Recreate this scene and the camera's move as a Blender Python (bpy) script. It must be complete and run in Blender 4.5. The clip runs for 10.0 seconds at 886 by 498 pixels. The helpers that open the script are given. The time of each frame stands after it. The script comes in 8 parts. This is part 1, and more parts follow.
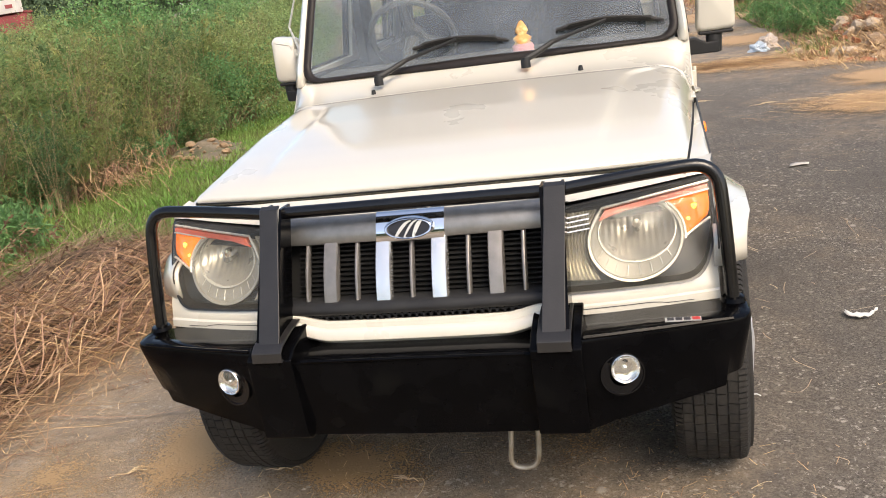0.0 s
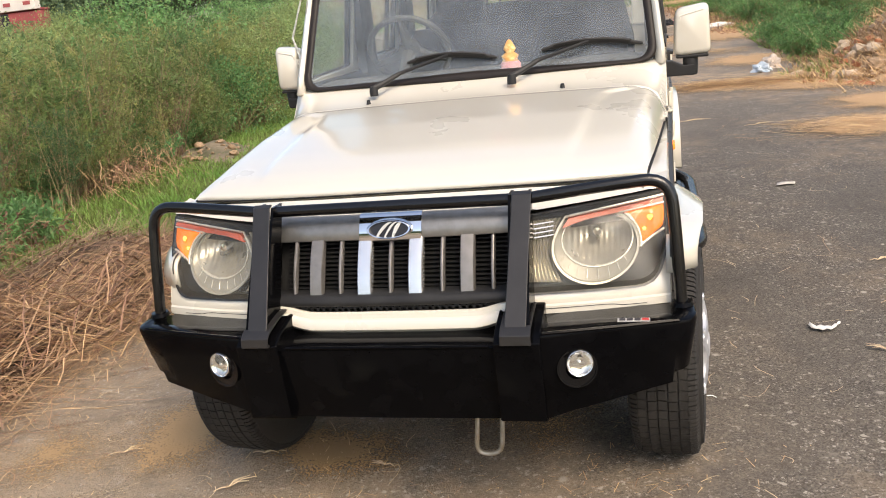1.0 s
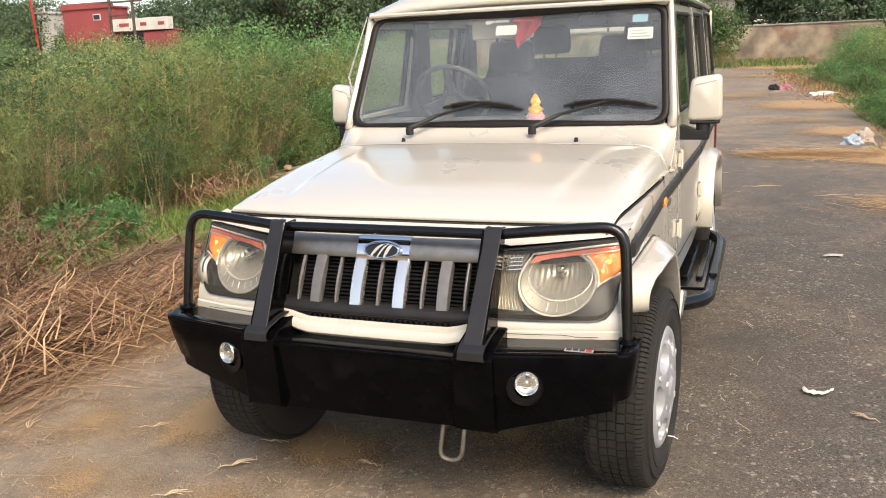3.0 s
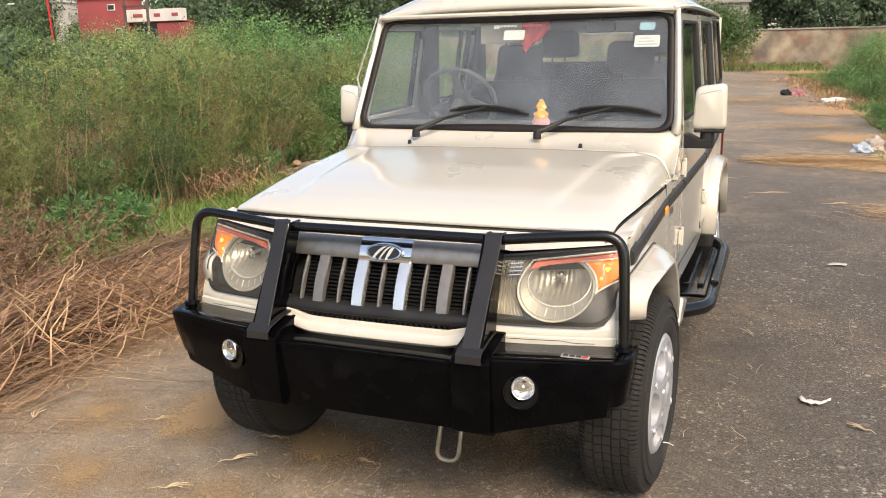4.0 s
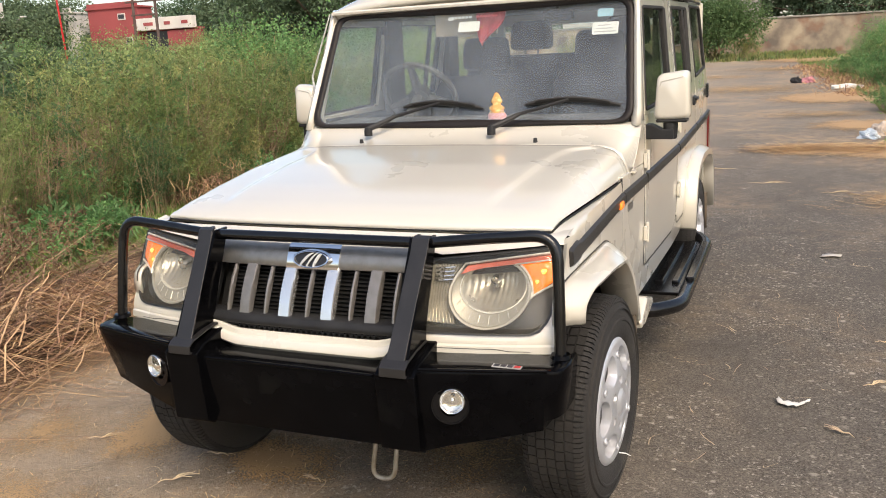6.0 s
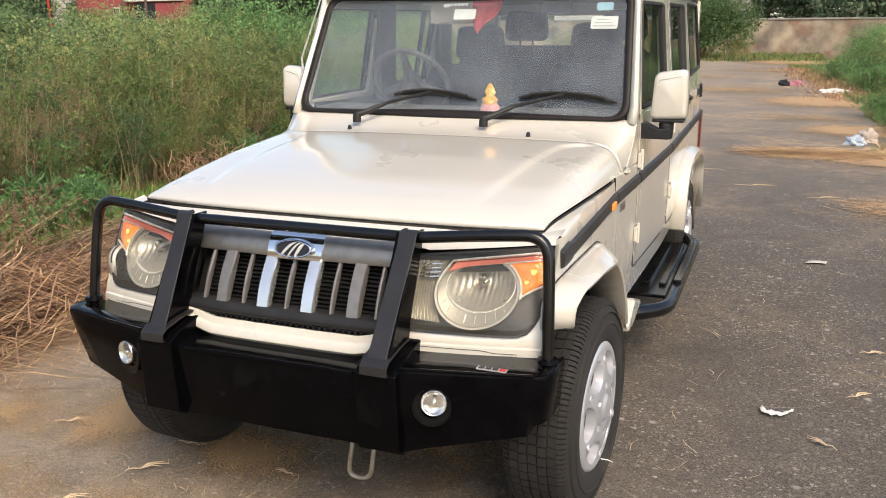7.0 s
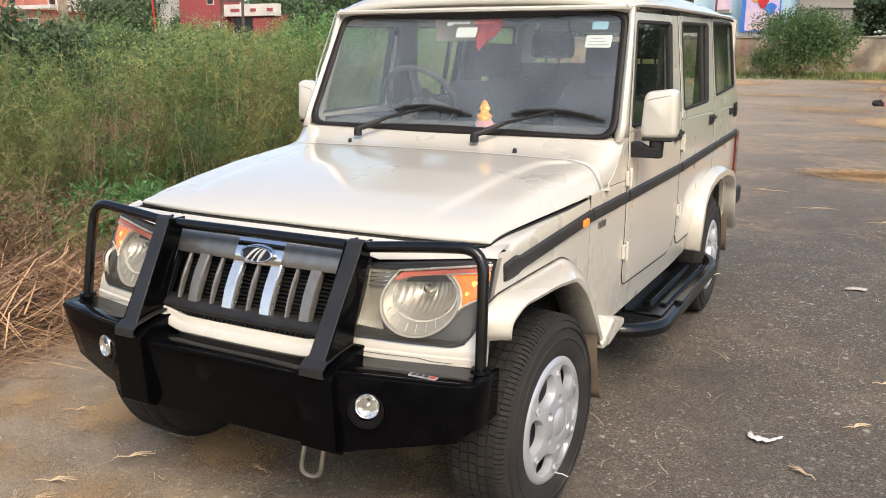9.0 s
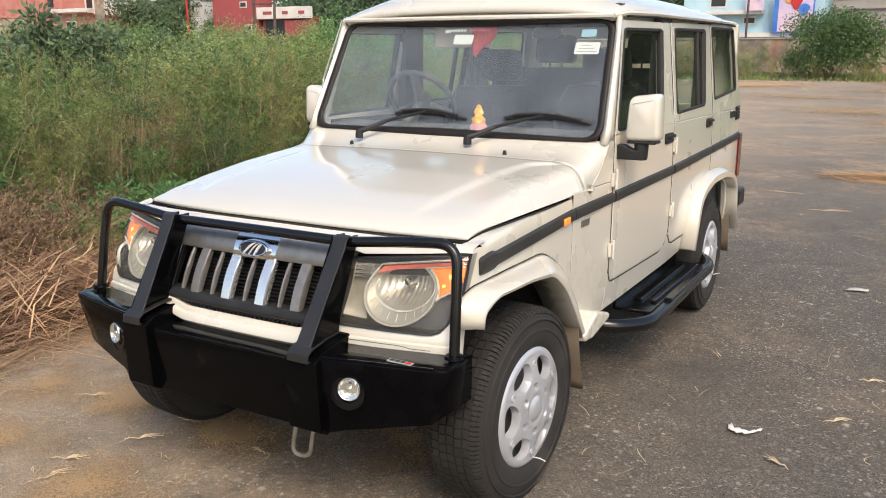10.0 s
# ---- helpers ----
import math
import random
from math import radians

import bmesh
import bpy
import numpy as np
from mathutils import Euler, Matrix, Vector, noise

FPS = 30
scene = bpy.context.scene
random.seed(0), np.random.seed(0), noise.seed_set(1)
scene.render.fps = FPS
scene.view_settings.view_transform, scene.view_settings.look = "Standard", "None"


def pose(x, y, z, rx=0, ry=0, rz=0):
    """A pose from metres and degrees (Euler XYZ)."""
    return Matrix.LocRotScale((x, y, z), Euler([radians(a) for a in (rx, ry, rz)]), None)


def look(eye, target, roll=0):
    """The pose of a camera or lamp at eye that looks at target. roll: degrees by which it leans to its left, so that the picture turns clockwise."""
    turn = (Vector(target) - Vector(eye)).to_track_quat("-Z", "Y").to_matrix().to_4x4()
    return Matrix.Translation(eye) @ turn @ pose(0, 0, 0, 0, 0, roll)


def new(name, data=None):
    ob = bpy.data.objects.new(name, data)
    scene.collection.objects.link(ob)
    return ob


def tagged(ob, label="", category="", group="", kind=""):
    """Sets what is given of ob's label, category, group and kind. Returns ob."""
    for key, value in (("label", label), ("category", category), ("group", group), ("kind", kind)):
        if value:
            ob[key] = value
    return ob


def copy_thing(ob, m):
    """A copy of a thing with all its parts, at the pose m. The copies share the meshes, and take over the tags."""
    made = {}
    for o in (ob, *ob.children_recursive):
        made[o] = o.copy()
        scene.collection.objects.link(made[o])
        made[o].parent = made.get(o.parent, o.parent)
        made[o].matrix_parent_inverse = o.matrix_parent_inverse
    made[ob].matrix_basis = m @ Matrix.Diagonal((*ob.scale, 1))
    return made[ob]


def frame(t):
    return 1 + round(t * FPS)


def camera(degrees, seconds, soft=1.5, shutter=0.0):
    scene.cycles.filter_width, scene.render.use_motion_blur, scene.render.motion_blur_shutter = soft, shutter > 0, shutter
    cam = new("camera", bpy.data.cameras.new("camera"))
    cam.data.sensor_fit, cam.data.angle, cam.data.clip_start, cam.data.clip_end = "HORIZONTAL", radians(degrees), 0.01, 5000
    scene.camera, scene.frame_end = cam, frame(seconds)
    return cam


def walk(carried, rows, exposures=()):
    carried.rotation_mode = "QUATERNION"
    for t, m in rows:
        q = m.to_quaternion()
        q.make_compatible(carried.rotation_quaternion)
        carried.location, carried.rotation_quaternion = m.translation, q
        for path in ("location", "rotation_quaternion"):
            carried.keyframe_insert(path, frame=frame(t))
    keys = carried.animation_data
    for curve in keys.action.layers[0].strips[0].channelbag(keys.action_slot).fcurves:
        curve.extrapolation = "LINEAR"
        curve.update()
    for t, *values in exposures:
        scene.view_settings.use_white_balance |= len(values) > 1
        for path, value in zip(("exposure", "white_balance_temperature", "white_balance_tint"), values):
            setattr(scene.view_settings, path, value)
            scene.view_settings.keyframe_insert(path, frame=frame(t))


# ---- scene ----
cam = camera(56.1, 10.0, soft=1.0)
PATH = [
    (0, (0.571, -2.378, 1.423), (0.096, -0.52, 0.854), -8.2),
    (0.5, (0.598, -2.494, 1.438), (0.148, -0.627, 0.88), -6.5),
    (1, (0.696, -2.545, 1.447), (0.207, -0.684, 0.899), -6.4),
    (1.5, (0.903, -2.553, 1.43), (0.293, -0.718, 0.921), -6.7),
    (2, (1.02, -2.576, 1.425), (0.329, -0.757, 0.963), -6.5),
    (2.5, (1.059, -2.64, 1.431), (0.364, -0.814, 1.001), -5.0),
    (2.7, (1.077, -2.701, 1.441), (0.382, -0.875, 1.016), -3.8),
    (3.8, (1.124, -2.784, 1.484), (0.411, -0.974, 1.023), 0.2),
    (4, (1.129, -2.772, 1.485), (0.412, -0.958, 1.041), -0.9),
    (4.5, (1.205, -2.714, 1.48), (0.474, -0.903, 1.051), -3.1),
    (5, (1.33, -2.66, 1.463), (0.588, -0.853, 1.035), -3.4),
    (6.5, (1.296, -2.475, 1.456), (0.54, -0.682, 0.998), -1.9),
    (7, (1.271, -2.451, 1.463), (0.558, -0.644, 0.986), -0.0),
    (7.5, (1.326, -2.406, 1.467), (0.611, -0.597, 1.004), 0.5),
    (8, (1.441, -2.342, 1.455), (0.643, -0.569, 0.986), 0.2),
    (8.5, (1.556, -2.311, 1.46), (0.687, -0.57, 0.997), 0.2),
    (9, (1.666, -2.358, 1.473), (0.763, -0.63, 1.029), 0.5),
    (9.5, (1.776, -2.453, 1.489), (0.841, -0.742, 1.045), 0.8),
    (10, (1.883, -2.436, 1.494), (0.916, -0.742, 1.053), 0.4),
]
walk(cam, [(t, look(eye, target, roll)) for t, eye, target, roll in PATH], [(0, 0.95, 7250, 12), (4.5, 0.87, 7500, 12), (6.5, 0.83, 7250, 12), (10, 0.81, 7000, 11)])
# (time, eye, target, roll)

# ---- world, sun, exposure ----
SUN_AZ, SUN_EL = radians(139), radians(48)
world = bpy.data.worlds.new("hazy_sky")
scene.world = world
world.use_nodes = True
wn = world.node_tree.nodes
sky = wn.new("ShaderNodeTexSky")
sky.sky_type = "NISHITA"
sky.sun_disc = False
sky.sun_elevation, sky.sun_rotation = SUN_EL, SUN_AZ
sky.air_density, sky.dust_density, sky.ozone_density = 1.0, 2.2, 1.0
wn["Background"].inputs["Strength"].default_value = 0.15
world.node_tree.links.new(sky.outputs[0], wn["Background"].inputs["Color"])
sun = new("sun", bpy.data.lights.new("sun", "SUN"))
sun.data.energy, sun.data.angle, sun.data.color = 1.55, radians(28), (1.0, 0.92, 0.80)
sun_way = Vector((math.sin(SUN_AZ) * math.cos(SUN_EL), math.cos(SUN_AZ) * math.cos(SUN_EL), math.sin(SUN_EL)))
sun.matrix_world = look(sun_way * 60, (0, 0, 0))


# ---- materials ----
def nodes_of(name):
    m = bpy.data.materials.new(name)
    m.use_nodes = True
    return m, m.node_tree.nodes, m.node_tree.links, m.node_tree.nodes["Principled BSDF"]


def surf(name, c1, c2=None, scale=6.0, rough=0.5, metal=0.0, bump=0.0, bscale=80.0, coat=0.0, spread=0.08, stain=None, sscale=1.2, smin=0.55, island=0.0, spec=0.5, trans=0.0):
    """A surface with colour noise at two scales, rough variation and fine relief."""
    m, n, l, b = nodes_of(name)
    c2 = c2 or tuple(v * 0.85 for v in c1)
    co = n.new("ShaderNodeTexCoord")
    big = n.new("ShaderNodeTexNoise")
    big.inputs["Scale"].default_value, big.inputs["Detail"].default_value = scale, 6
    l.new(co.outputs["Object"], big.inputs["Vector"])
    mix = n.new("ShaderNodeMix")
    mix.data_type = "RGBA"
    mix.inputs[6].default_value, mix.inputs[7].default_value = (*c1, 1), (*c2, 1)
    ramp = n.new("ShaderNodeMapRange")
    ramp.inputs[1].default_value, ramp.inputs[2].default_value = 0.35, 0.65
    l.new(big.outputs[0], ramp.inputs[0])
    l.new(ramp.outputs[0], mix.inputs[0])
    colour = mix.outputs[2]
    if stain:
        st = n.new("ShaderNodeTexNoise")
        st.inputs["Scale"].default_value, st.inputs["Detail"].default_value = sscale, 8
        l.new(co.outputs["Object"], st.inputs["Vector"])
        mr = n.new("ShaderNodeMapRange")
        mr.inputs[1].default_value, mr.inputs[2].default_value = smin, smin + 0.2
        l.new(st.outputs[0], mr.inputs[0])
        m2 = n.new("ShaderNodeMix")
        m2.data_type = "RGBA"
        m2.inputs[7].default_value = (*stain, 1)
        l.new(mr.outputs[0], m2.inputs[0])
        l.new(colour, m2.inputs[6])
        colour = m2.outputs[2]
    if island:
        geo = n.new("ShaderNodeNewGeometry")
        hs = n.new("ShaderNodeHueSaturation")
        r1 = n.new("ShaderNodeMapRange")
        r1.inputs[3].default_value, r1.inputs[4].default_value = 1 - island, 1 + island
        l.new(geo.outputs["Random Per Island"], r1.inputs[0])
        l.new(r1.outputs[0], hs.inputs["Value"])
        r2 = n.new("ShaderNodeMapRange")
        r2.inputs[3].default_value, r2.inputs[4].default_value = 0.5 - island * 0.045, 0.5 + island * 0.03
        l.new(geo.outputs["Random Per Island"], r2.inputs[0])
        l.new(r2.outputs[0], hs.inputs["Hue"])
        l.new(colour, hs.inputs["Color"])
        colour = hs.outputs[0]
    l.new(colour, b.inputs["Base Color"])
    rr = n.new("ShaderNodeMapRange")
    rr.inputs[3].default_value, rr.inputs[4].default_value = max(0.02, rough - spread), min(1, rough + spread)
    l.new(big.outputs[0], rr.inputs[0])
    l.new(rr.outputs[0], b.inputs["Roughness"])
    b.inputs["Metallic"].default_value = metal
    b.inputs["Coat Weight"].default_value = coat
    b.inputs["Coat Roughness"].default_value = 0.06
    b.inputs["Specular IOR Level"].default_value = spec
    if bump:
        fine = n.new("ShaderNodeTexNoise")
        fine.inputs["Scale"].default_value, fine.inputs["Detail"].default_value = bscale, 5
        l.new(co.outputs["Object"], fine.inputs["Vector"])
        bp = n.new("ShaderNodeBump")
        bp.inputs["Strength"].default_value, bp.inputs["Distance"].default_value = bump, 0.01
        l.new(fine.outputs[0], bp.inputs["Height"])
        l.new(bp.outputs[0], b.inputs["Normal"])
    if trans:
        tr = n.new("ShaderNodeBsdfTranslucent")
        l.new(colour, tr.inputs["Color"])
        ms = n.new("ShaderNodeMixShader")
        ms.inputs[0].default_value = trans
        l.new(b.outputs[0], ms.inputs[1])
        l.new(tr.outputs[0], ms.inputs[2])
        l.new(ms.outputs[0], n["Material Output"].inputs["Surface"])
    return m


def sheet_glass(name, tint, ior=1.5, rough=0.02, haze=0.0, haze_colour=(0.6, 0.6, 0.55)):
    """A thin pane: see-through, with a Fresnel gloss and a film of dust and painted haze."""
    m, n, l, b = nodes_of(name)
    n.remove(b)
    tp = n.new("ShaderNodeBsdfTransparent")
    tp.inputs["Color"].default_value = (*tint, 1)
    df = n.new("ShaderNodeBsdfDiffuse")
    df.inputs["Color"].default_value = (*haze_colour, 1)
    co, ns = n.new("ShaderNodeTexCoord"), n.new("ShaderNodeTexNoise")
    ns.inputs["Scale"].default_value, ns.inputs["Detail"].default_value = 5, 6
    l.new(co.outputs["Object"], ns.inputs["Vector"])
    hz = n.new("ShaderNodeMapRange")
    hz.inputs[1].default_value, hz.inputs[2].default_value = 0.3, 0.7
    hz.inputs[3].default_value, hz.inputs[4].default_value = haze * 0.6, haze * 1.3
    l.new(ns.outputs[0], hz.inputs[0])
    m1, m2 = n.new("ShaderNodeMixShader"), n.new("ShaderNodeMixShader")
    l.new(hz.outputs[0], m1.inputs[0])
    l.new(tp.outputs[0], m1.inputs[1])
    l.new(df.outputs[0], m1.inputs[2])
    gl = n.new("ShaderNodeBsdfGlossy")
    gl.inputs["Roughness"].default_value = rough
    lw, pw, mr = n.new("ShaderNodeLayerWeight"), n.new("ShaderNodeMath"), n.new("ShaderNodeMapRange")
    lw.inputs["Blend"].default_value = 0.5
    pw.operation = "POWER"
    pw.inputs[1].default_value = 5
    l.new(lw.outputs["Facing"], pw.inputs[0])
    mr.inputs[3].default_value, mr.inputs[4].default_value = ((ior - 1) / (ior + 1)) ** 2, 1.0
    l.new(pw.outputs[0], mr.inputs[0])
    l.new(mr.outputs[0], m2.inputs[0])
    l.new(m1.outputs[0], m2.inputs[1])
    l.new(gl.outputs[0], m2.inputs[2])
    l.new(m2.outputs[0], n["Material Output"].inputs["Surface"])
    return m


PAINT = surf("cream_paint", (0.645, 0.605, 0.515), (0.63, 0.59, 0.502), 2, 0.28, coat=1.0, spread=0.03)
PAINT.node_tree.nodes["Principled BSDF"].inputs["Coat IOR"].default_value = 1.75
PAINT.node_tree.nodes["Principled BSDF"].inputs["Coat Roughness"].default_value = 0.11
BLACK = surf("black_powder_coat", (0.0016, 0.0016, 0.002), (0.003, 0.003, 0.0035), 14, 0.13, bump=0.03, bscale=90, spread=0.05, stain=(0.006, 0.006, 0.0055), sscale=7, smin=0.62, spec=0.08)
CHARCOAL = surf("charcoal_steel_paint", (0.025, 0.023, 0.022), (0.018, 0.017, 0.0165), 18, 0.34, metal=0.1, bump=0.05, bscale=200)
TUBE = surf("black_tube_paint", (0.0025, 0.0025, 0.003), (0.005, 0.005, 0.0055), 20, 0.22, bump=0.05, bscale=160)
RUBBER = surf("black_rubber", (0.012, 0.0115, 0.011), (0.022, 0.020, 0.018), 20, 0.75, bump=0.15, bscale=200)
WS_RUBBER = surf("brown_black_rubber", (0.013, 0.010, 0.009), (0.02, 0.016, 0.014), 12, 0.5, bump=0.06, spec=0.25)
TREAD = surf("worn_tread_rubber", (0.015, 0.0135, 0.012), (0.023, 0.0205, 0.018), 12, 0.8, bump=0.3, bscale=170, stain=(0.05, 0.043, 0.035), sscale=9, smin=0.6)
TYRE = surf("dusty_tyre", (0.016, 0.0145, 0.013), (0.024, 0.0215, 0.019), 9, 0.85, bump=0.3, bscale=150, stain=(0.052, 0.045, 0.036), sscale=5, smin=0.58)
PLASTIC = surf("grey_black_plastic", (0.016, 0.016, 0.017), (0.024, 0.024, 0.024), 12, 0.5, bump=0.12, bscale=260, spec=0.28)
STRIPE = surf("charcoal_moulding", (0.021, 0.0195, 0.0185), (0.030, 0.028, 0.0255), 10, 0.5, bump=0.1, bscale=200)
GUNMETAL = surf("gunmetal_satin", (0.29, 0.28, 0.262), (0.24, 0.232, 0.218), 30, 0.40, metal=0.75, bump=0.03, bscale=250)
BRIGHT = surf("bright_slat_plating", (0.86, 0.85, 0.82), (0.8, 0.79, 0.76), 20, 0.24, metal=0.85, spread=0.03)
SLATM = surf("satin_slat_paint", (0.27, 0.25, 0.228), (0.22, 0.205, 0.187), 30, 0.36, metal=0.6, bump=0.03, bscale=250)
CHROME = surf("chrome", (0.85, 0.85, 0.86), (0.8, 0.8, 0.8), 20, 0.07, metal=1.0, spread=0.03)
SILVER = surf("silver_wheel_paint", (0.56, 0.57, 0.60), (0.48, 0.49, 0.51), 7, 0.36, metal=0.45, bump=0.03, stain=(0.32, 0.29, 0.25), sscale=9, smin=0.6)
REFLECT = surf("lamp_reflector", (0.47, 0.445, 0.385), (0.38, 0.36, 0.315), 30, 0.30, metal=0.6, bump=0.12, bscale=45)
SHROUD = surf("lamp_shroud_grey", (0.31, 0.295, 0.255), (0.26, 0.245, 0.21), 20, 0.35, metal=0.25, bump=0.04)
RINGM = surf("lamp_ring_satin", (0.42, 0.395, 0.34), (0.36, 0.34, 0.295), 20, 0.3, metal=0.4)
LAMP_GREY = surf("lamp_ring_silver", (0.70, 0.68, 0.61), (0.62, 0.60, 0.54), 20, 0.28, metal=0.35)
LAMP_BLACK = surf("lamp_bezel_black", (0.012, 0.012, 0.013), (0.018, 0.018, 0.018), 12, 0.32)
STRIP = surf("faded_red_lamp_plastic", (0.62, 0.125, 0.065), (0.55, 0.10, 0.055), 25, 0.3, bump=0.1, bscale=90, coat=0.4)
AMBER_LIT = surf("amber_lamp_plastic_alight", (0.95, 0.25, 0.035), (0.92, 0.17, 0.025), 45, 0.22, bump=0.12, bscale=90, coat=0.5)
AMBER_LIT.node_tree.nodes["Principled BSDF"].inputs["Emission Color"].default_value = (1.0, 0.20, 0.01, 1)
AMBER_LIT.node_tree.nodes["Principled BSDF"].inputs["Emission Strength"].default_value = 0.45
# emissive colour for the bright facet spots painted on the indicator
GLOW = surf("lens_glow_spot", (1.0, 0.6, 0.15), (1.0, 0.5, 0.1), 20, 0.3)
GLOW.node_tree.nodes["Principled BSDF"].inputs["Emission Color"].default_value = (1.0, 0.50, 0.06, 1)
GLOW.node_tree.nodes["Principled BSDF"].inputs["Emission Strength"].default_value = 2.2
FACET = surf("faceted_lamp_reflector", (0.46, 0.43, 0.365), (0.36, 0.34, 0.29), 30, 0.2, metal=0.5)
DULL_PAPER = surf("dull_foil_sticker", (0.46, 0.44, 0.42), (0.38, 0.365, 0.345), 30, 0.45)
RED_LENS = surf("red_lamp_plastic", (0.11, 0.008, 0.009), (0.09, 0.007, 0.008), 20, 0.2, coat=0.5)
# near-black for panel gaps, and for shade painted in behind the grille
VOID = surf("shade_and_gap_black", (0.0025, 0.0025, 0.0025), (0.004, 0.004, 0.004), 20, 0.7)
CHASSIS = surf("muddy_chassis", (0.05, 0.042, 0.034), (0.025, 0.022, 0.02), 9, 0.85, bump=0.2, bscale=40)
MUDFLAP = surf("muddy_mudflap_rubber", (0.12, 0.088, 0.058), (0.08, 0.062, 0.044), 7, 0.8, bump=0.1)
HOOKM = surf("bare_steel_hook", (0.42, 0.39, 0.34), (0.30, 0.26, 0.2), 30, 0.42, metal=0.8, bump=0.1)
FABRIC = surf("dark_seat_cover", (0.022, 0.023, 0.027), (0.035, 0.036, 0.04), 12, 0.9, bump=0)
DASHM = surf("grey_dashboard", (0.13, 0.125, 0.115), (0.10, 0.097, 0.09), 12, 0.7, bump=0.12, bscale=250)
LINING = surf("grey_cabin_lining", (0.05, 0.049, 0.047), (0.04, 0.039, 0.037), 8, 0.8, bump=0.1)
STEER = surf("grey_steering_rim", (0.06, 0.058, 0.055), (0.08, 0.078, 0.07), 20, 0.5, bump=0.08)
WHITE_PAPER = surf("white_paper", (0.78, 0.78, 0.74), (0.7, 0.7, 0.66), 30, 0.7)
DARK_INK = surf("dark_ink", (0.03, 0.03, 0.035), None, 10, 0.6)
RED_INK = surf("red_print", (0.55, 0.03, 0.03), None, 10, 0.5)
BLUE_INK = surf("pale_blue_print", (0.30, 0.52, 0.62), None, 10, 0.5)
RED_CLOTH = surf("red_gold_cloth", (0.60, 0.03, 0.025), (0.45, 0.02, 0.02), 30, 0.75, bump=0.3, bscale=60, stain=(0.62, 0.36, 0.05), sscale=40, smin=0.62)
BEIGE = surf("beige_visor", (0.42, 0.34, 0.24), None, 10, 0.8)
IDOL = surf("orange_clay", (0.72, 0.40, 0.13), (0.62, 0.27, 0.08), 40, 0.5, stain=(0.85, 0.65, 0.3), sscale=60, smin=0.5)
PINK = surf("pink_clay", (0.85, 0.32, 0.33), (0.80, 0.5, 0.45), 40, 0.5)
# windscreen haze is mostly a painted bluish veil that brightens the cabin view
GLASS = sheet_glass("windscreen_glass", (0.86, 0.90, 0.88), 1.45, 0.01, 0.165, (0.50, 0.57, 0.64))
SIDE_GLASS = sheet_glass("side_glass", (0.80, 0.86, 0.82), 1.50, 0.01, 0.012)
LENS = sheet_glass("hazed_lamp_cover", (0.97, 0.96, 0.92), 1.3, 0.03, 0.10, (0.74, 0.71, 0.61))
HAZED_LENS = sheet_glass("yellowed_lamp_cover", (0.96, 0.95, 0.90), 1.35, 0.04, 0.06, (0.74, 0.71, 0.61))
MIRROR = surf("mirror_silver", (0.9, 0.9, 0.9), (0.9, 0.9, 0.9), 5, 0.02, metal=1.0, spread=0.0)


# ---- mesh helpers ----
def part(name, bm, material, parent=None, label="", smooth=40, bev=0.0, seg=2, solid=0.0, sub=0):
    """One bmesh as one mesh object under a thing or a part."""
    bmesh.ops.recalc_face_normals(bm, faces=bm.faces)
    me = bpy.data.meshes.new(name)
    bm.to_mesh(me)
    bm.free()
    mats = material if isinstance(material, (list, tuple)) else [material]
    for m in mats:
        me.materials.append(m)
    if smooth:
        me.polygons.foreach_set("use_smooth", [True] * len(me.polygons))
        me.set_sharp_from_angle(angle=radians(smooth))
    ob = new(name, me)
    if parent:
        ob.parent = parent
    if label:
        tagged(ob, label)
    if solid:
        md = ob.modifiers.new("thick", "SOLIDIFY")
        md.thickness, md.offset = solid, -1
    if sub:
        md = ob.modifiers.new("round", "SUBSURF")
        md.levels = md.render_levels = sub
    if bev:
        md = ob.modifiers.new("edge", "BEVEL")
        md.width, md.segments, md.limit_method, md.angle_limit, md.harden_normals = bev, seg, "ANGLE", radians(35), True
    return ob


def raw(name, verts, faces, mats, parent=None, smooth=False, mat_ids=None):
    me = bpy.data.meshes.new(name)
    me.from_pydata(verts, [], faces)
    for m in mats if isinstance(mats, (list, tuple)) else [mats]:
        me.materials.append(m)
    if mat_ids is not None:
        me.polygons.foreach_set("material_index", mat_ids)
    if smooth:
        me.polygons.foreach_set("use_smooth", [True] * len(me.polygons))
    me.update()
    ob = new(name, me)
    if parent:
        ob.parent = parent
    return ob


def empty(name):
    return new(name)


def box(bm, x0, x1, y0, y1, z0, z1):
    v = [bm.verts.new((x, y, z)) for z in (z0, z1) for y in (y0, y1) for x in (x0, x1)]
    for f in ((0, 1, 3, 2), (4, 6, 7, 5), (0, 4, 5, 1), (2, 3, 7, 6), (0, 2, 6, 4), (1, 5, 7, 3)):
        bm.faces.new([v[i] for i in f])
    return v


def loft(bm, rows, close=False, caps=False):
    """Quads between rows of points; close joins each row's end to its start."""
    vs = [[bm.verts.new(p) for p in r] for r in rows]
    n = len(vs[0])
    for a, b in zip(vs, vs[1:]):
        for i in range(n if close else n - 1):
            j = (i + 1) % n
            bm.faces.new((a[i], a[j], b[j], b[i]))
    if caps:
        bm.faces.new(vs[0])
        bm.faces.new(vs[-1])
    return vs


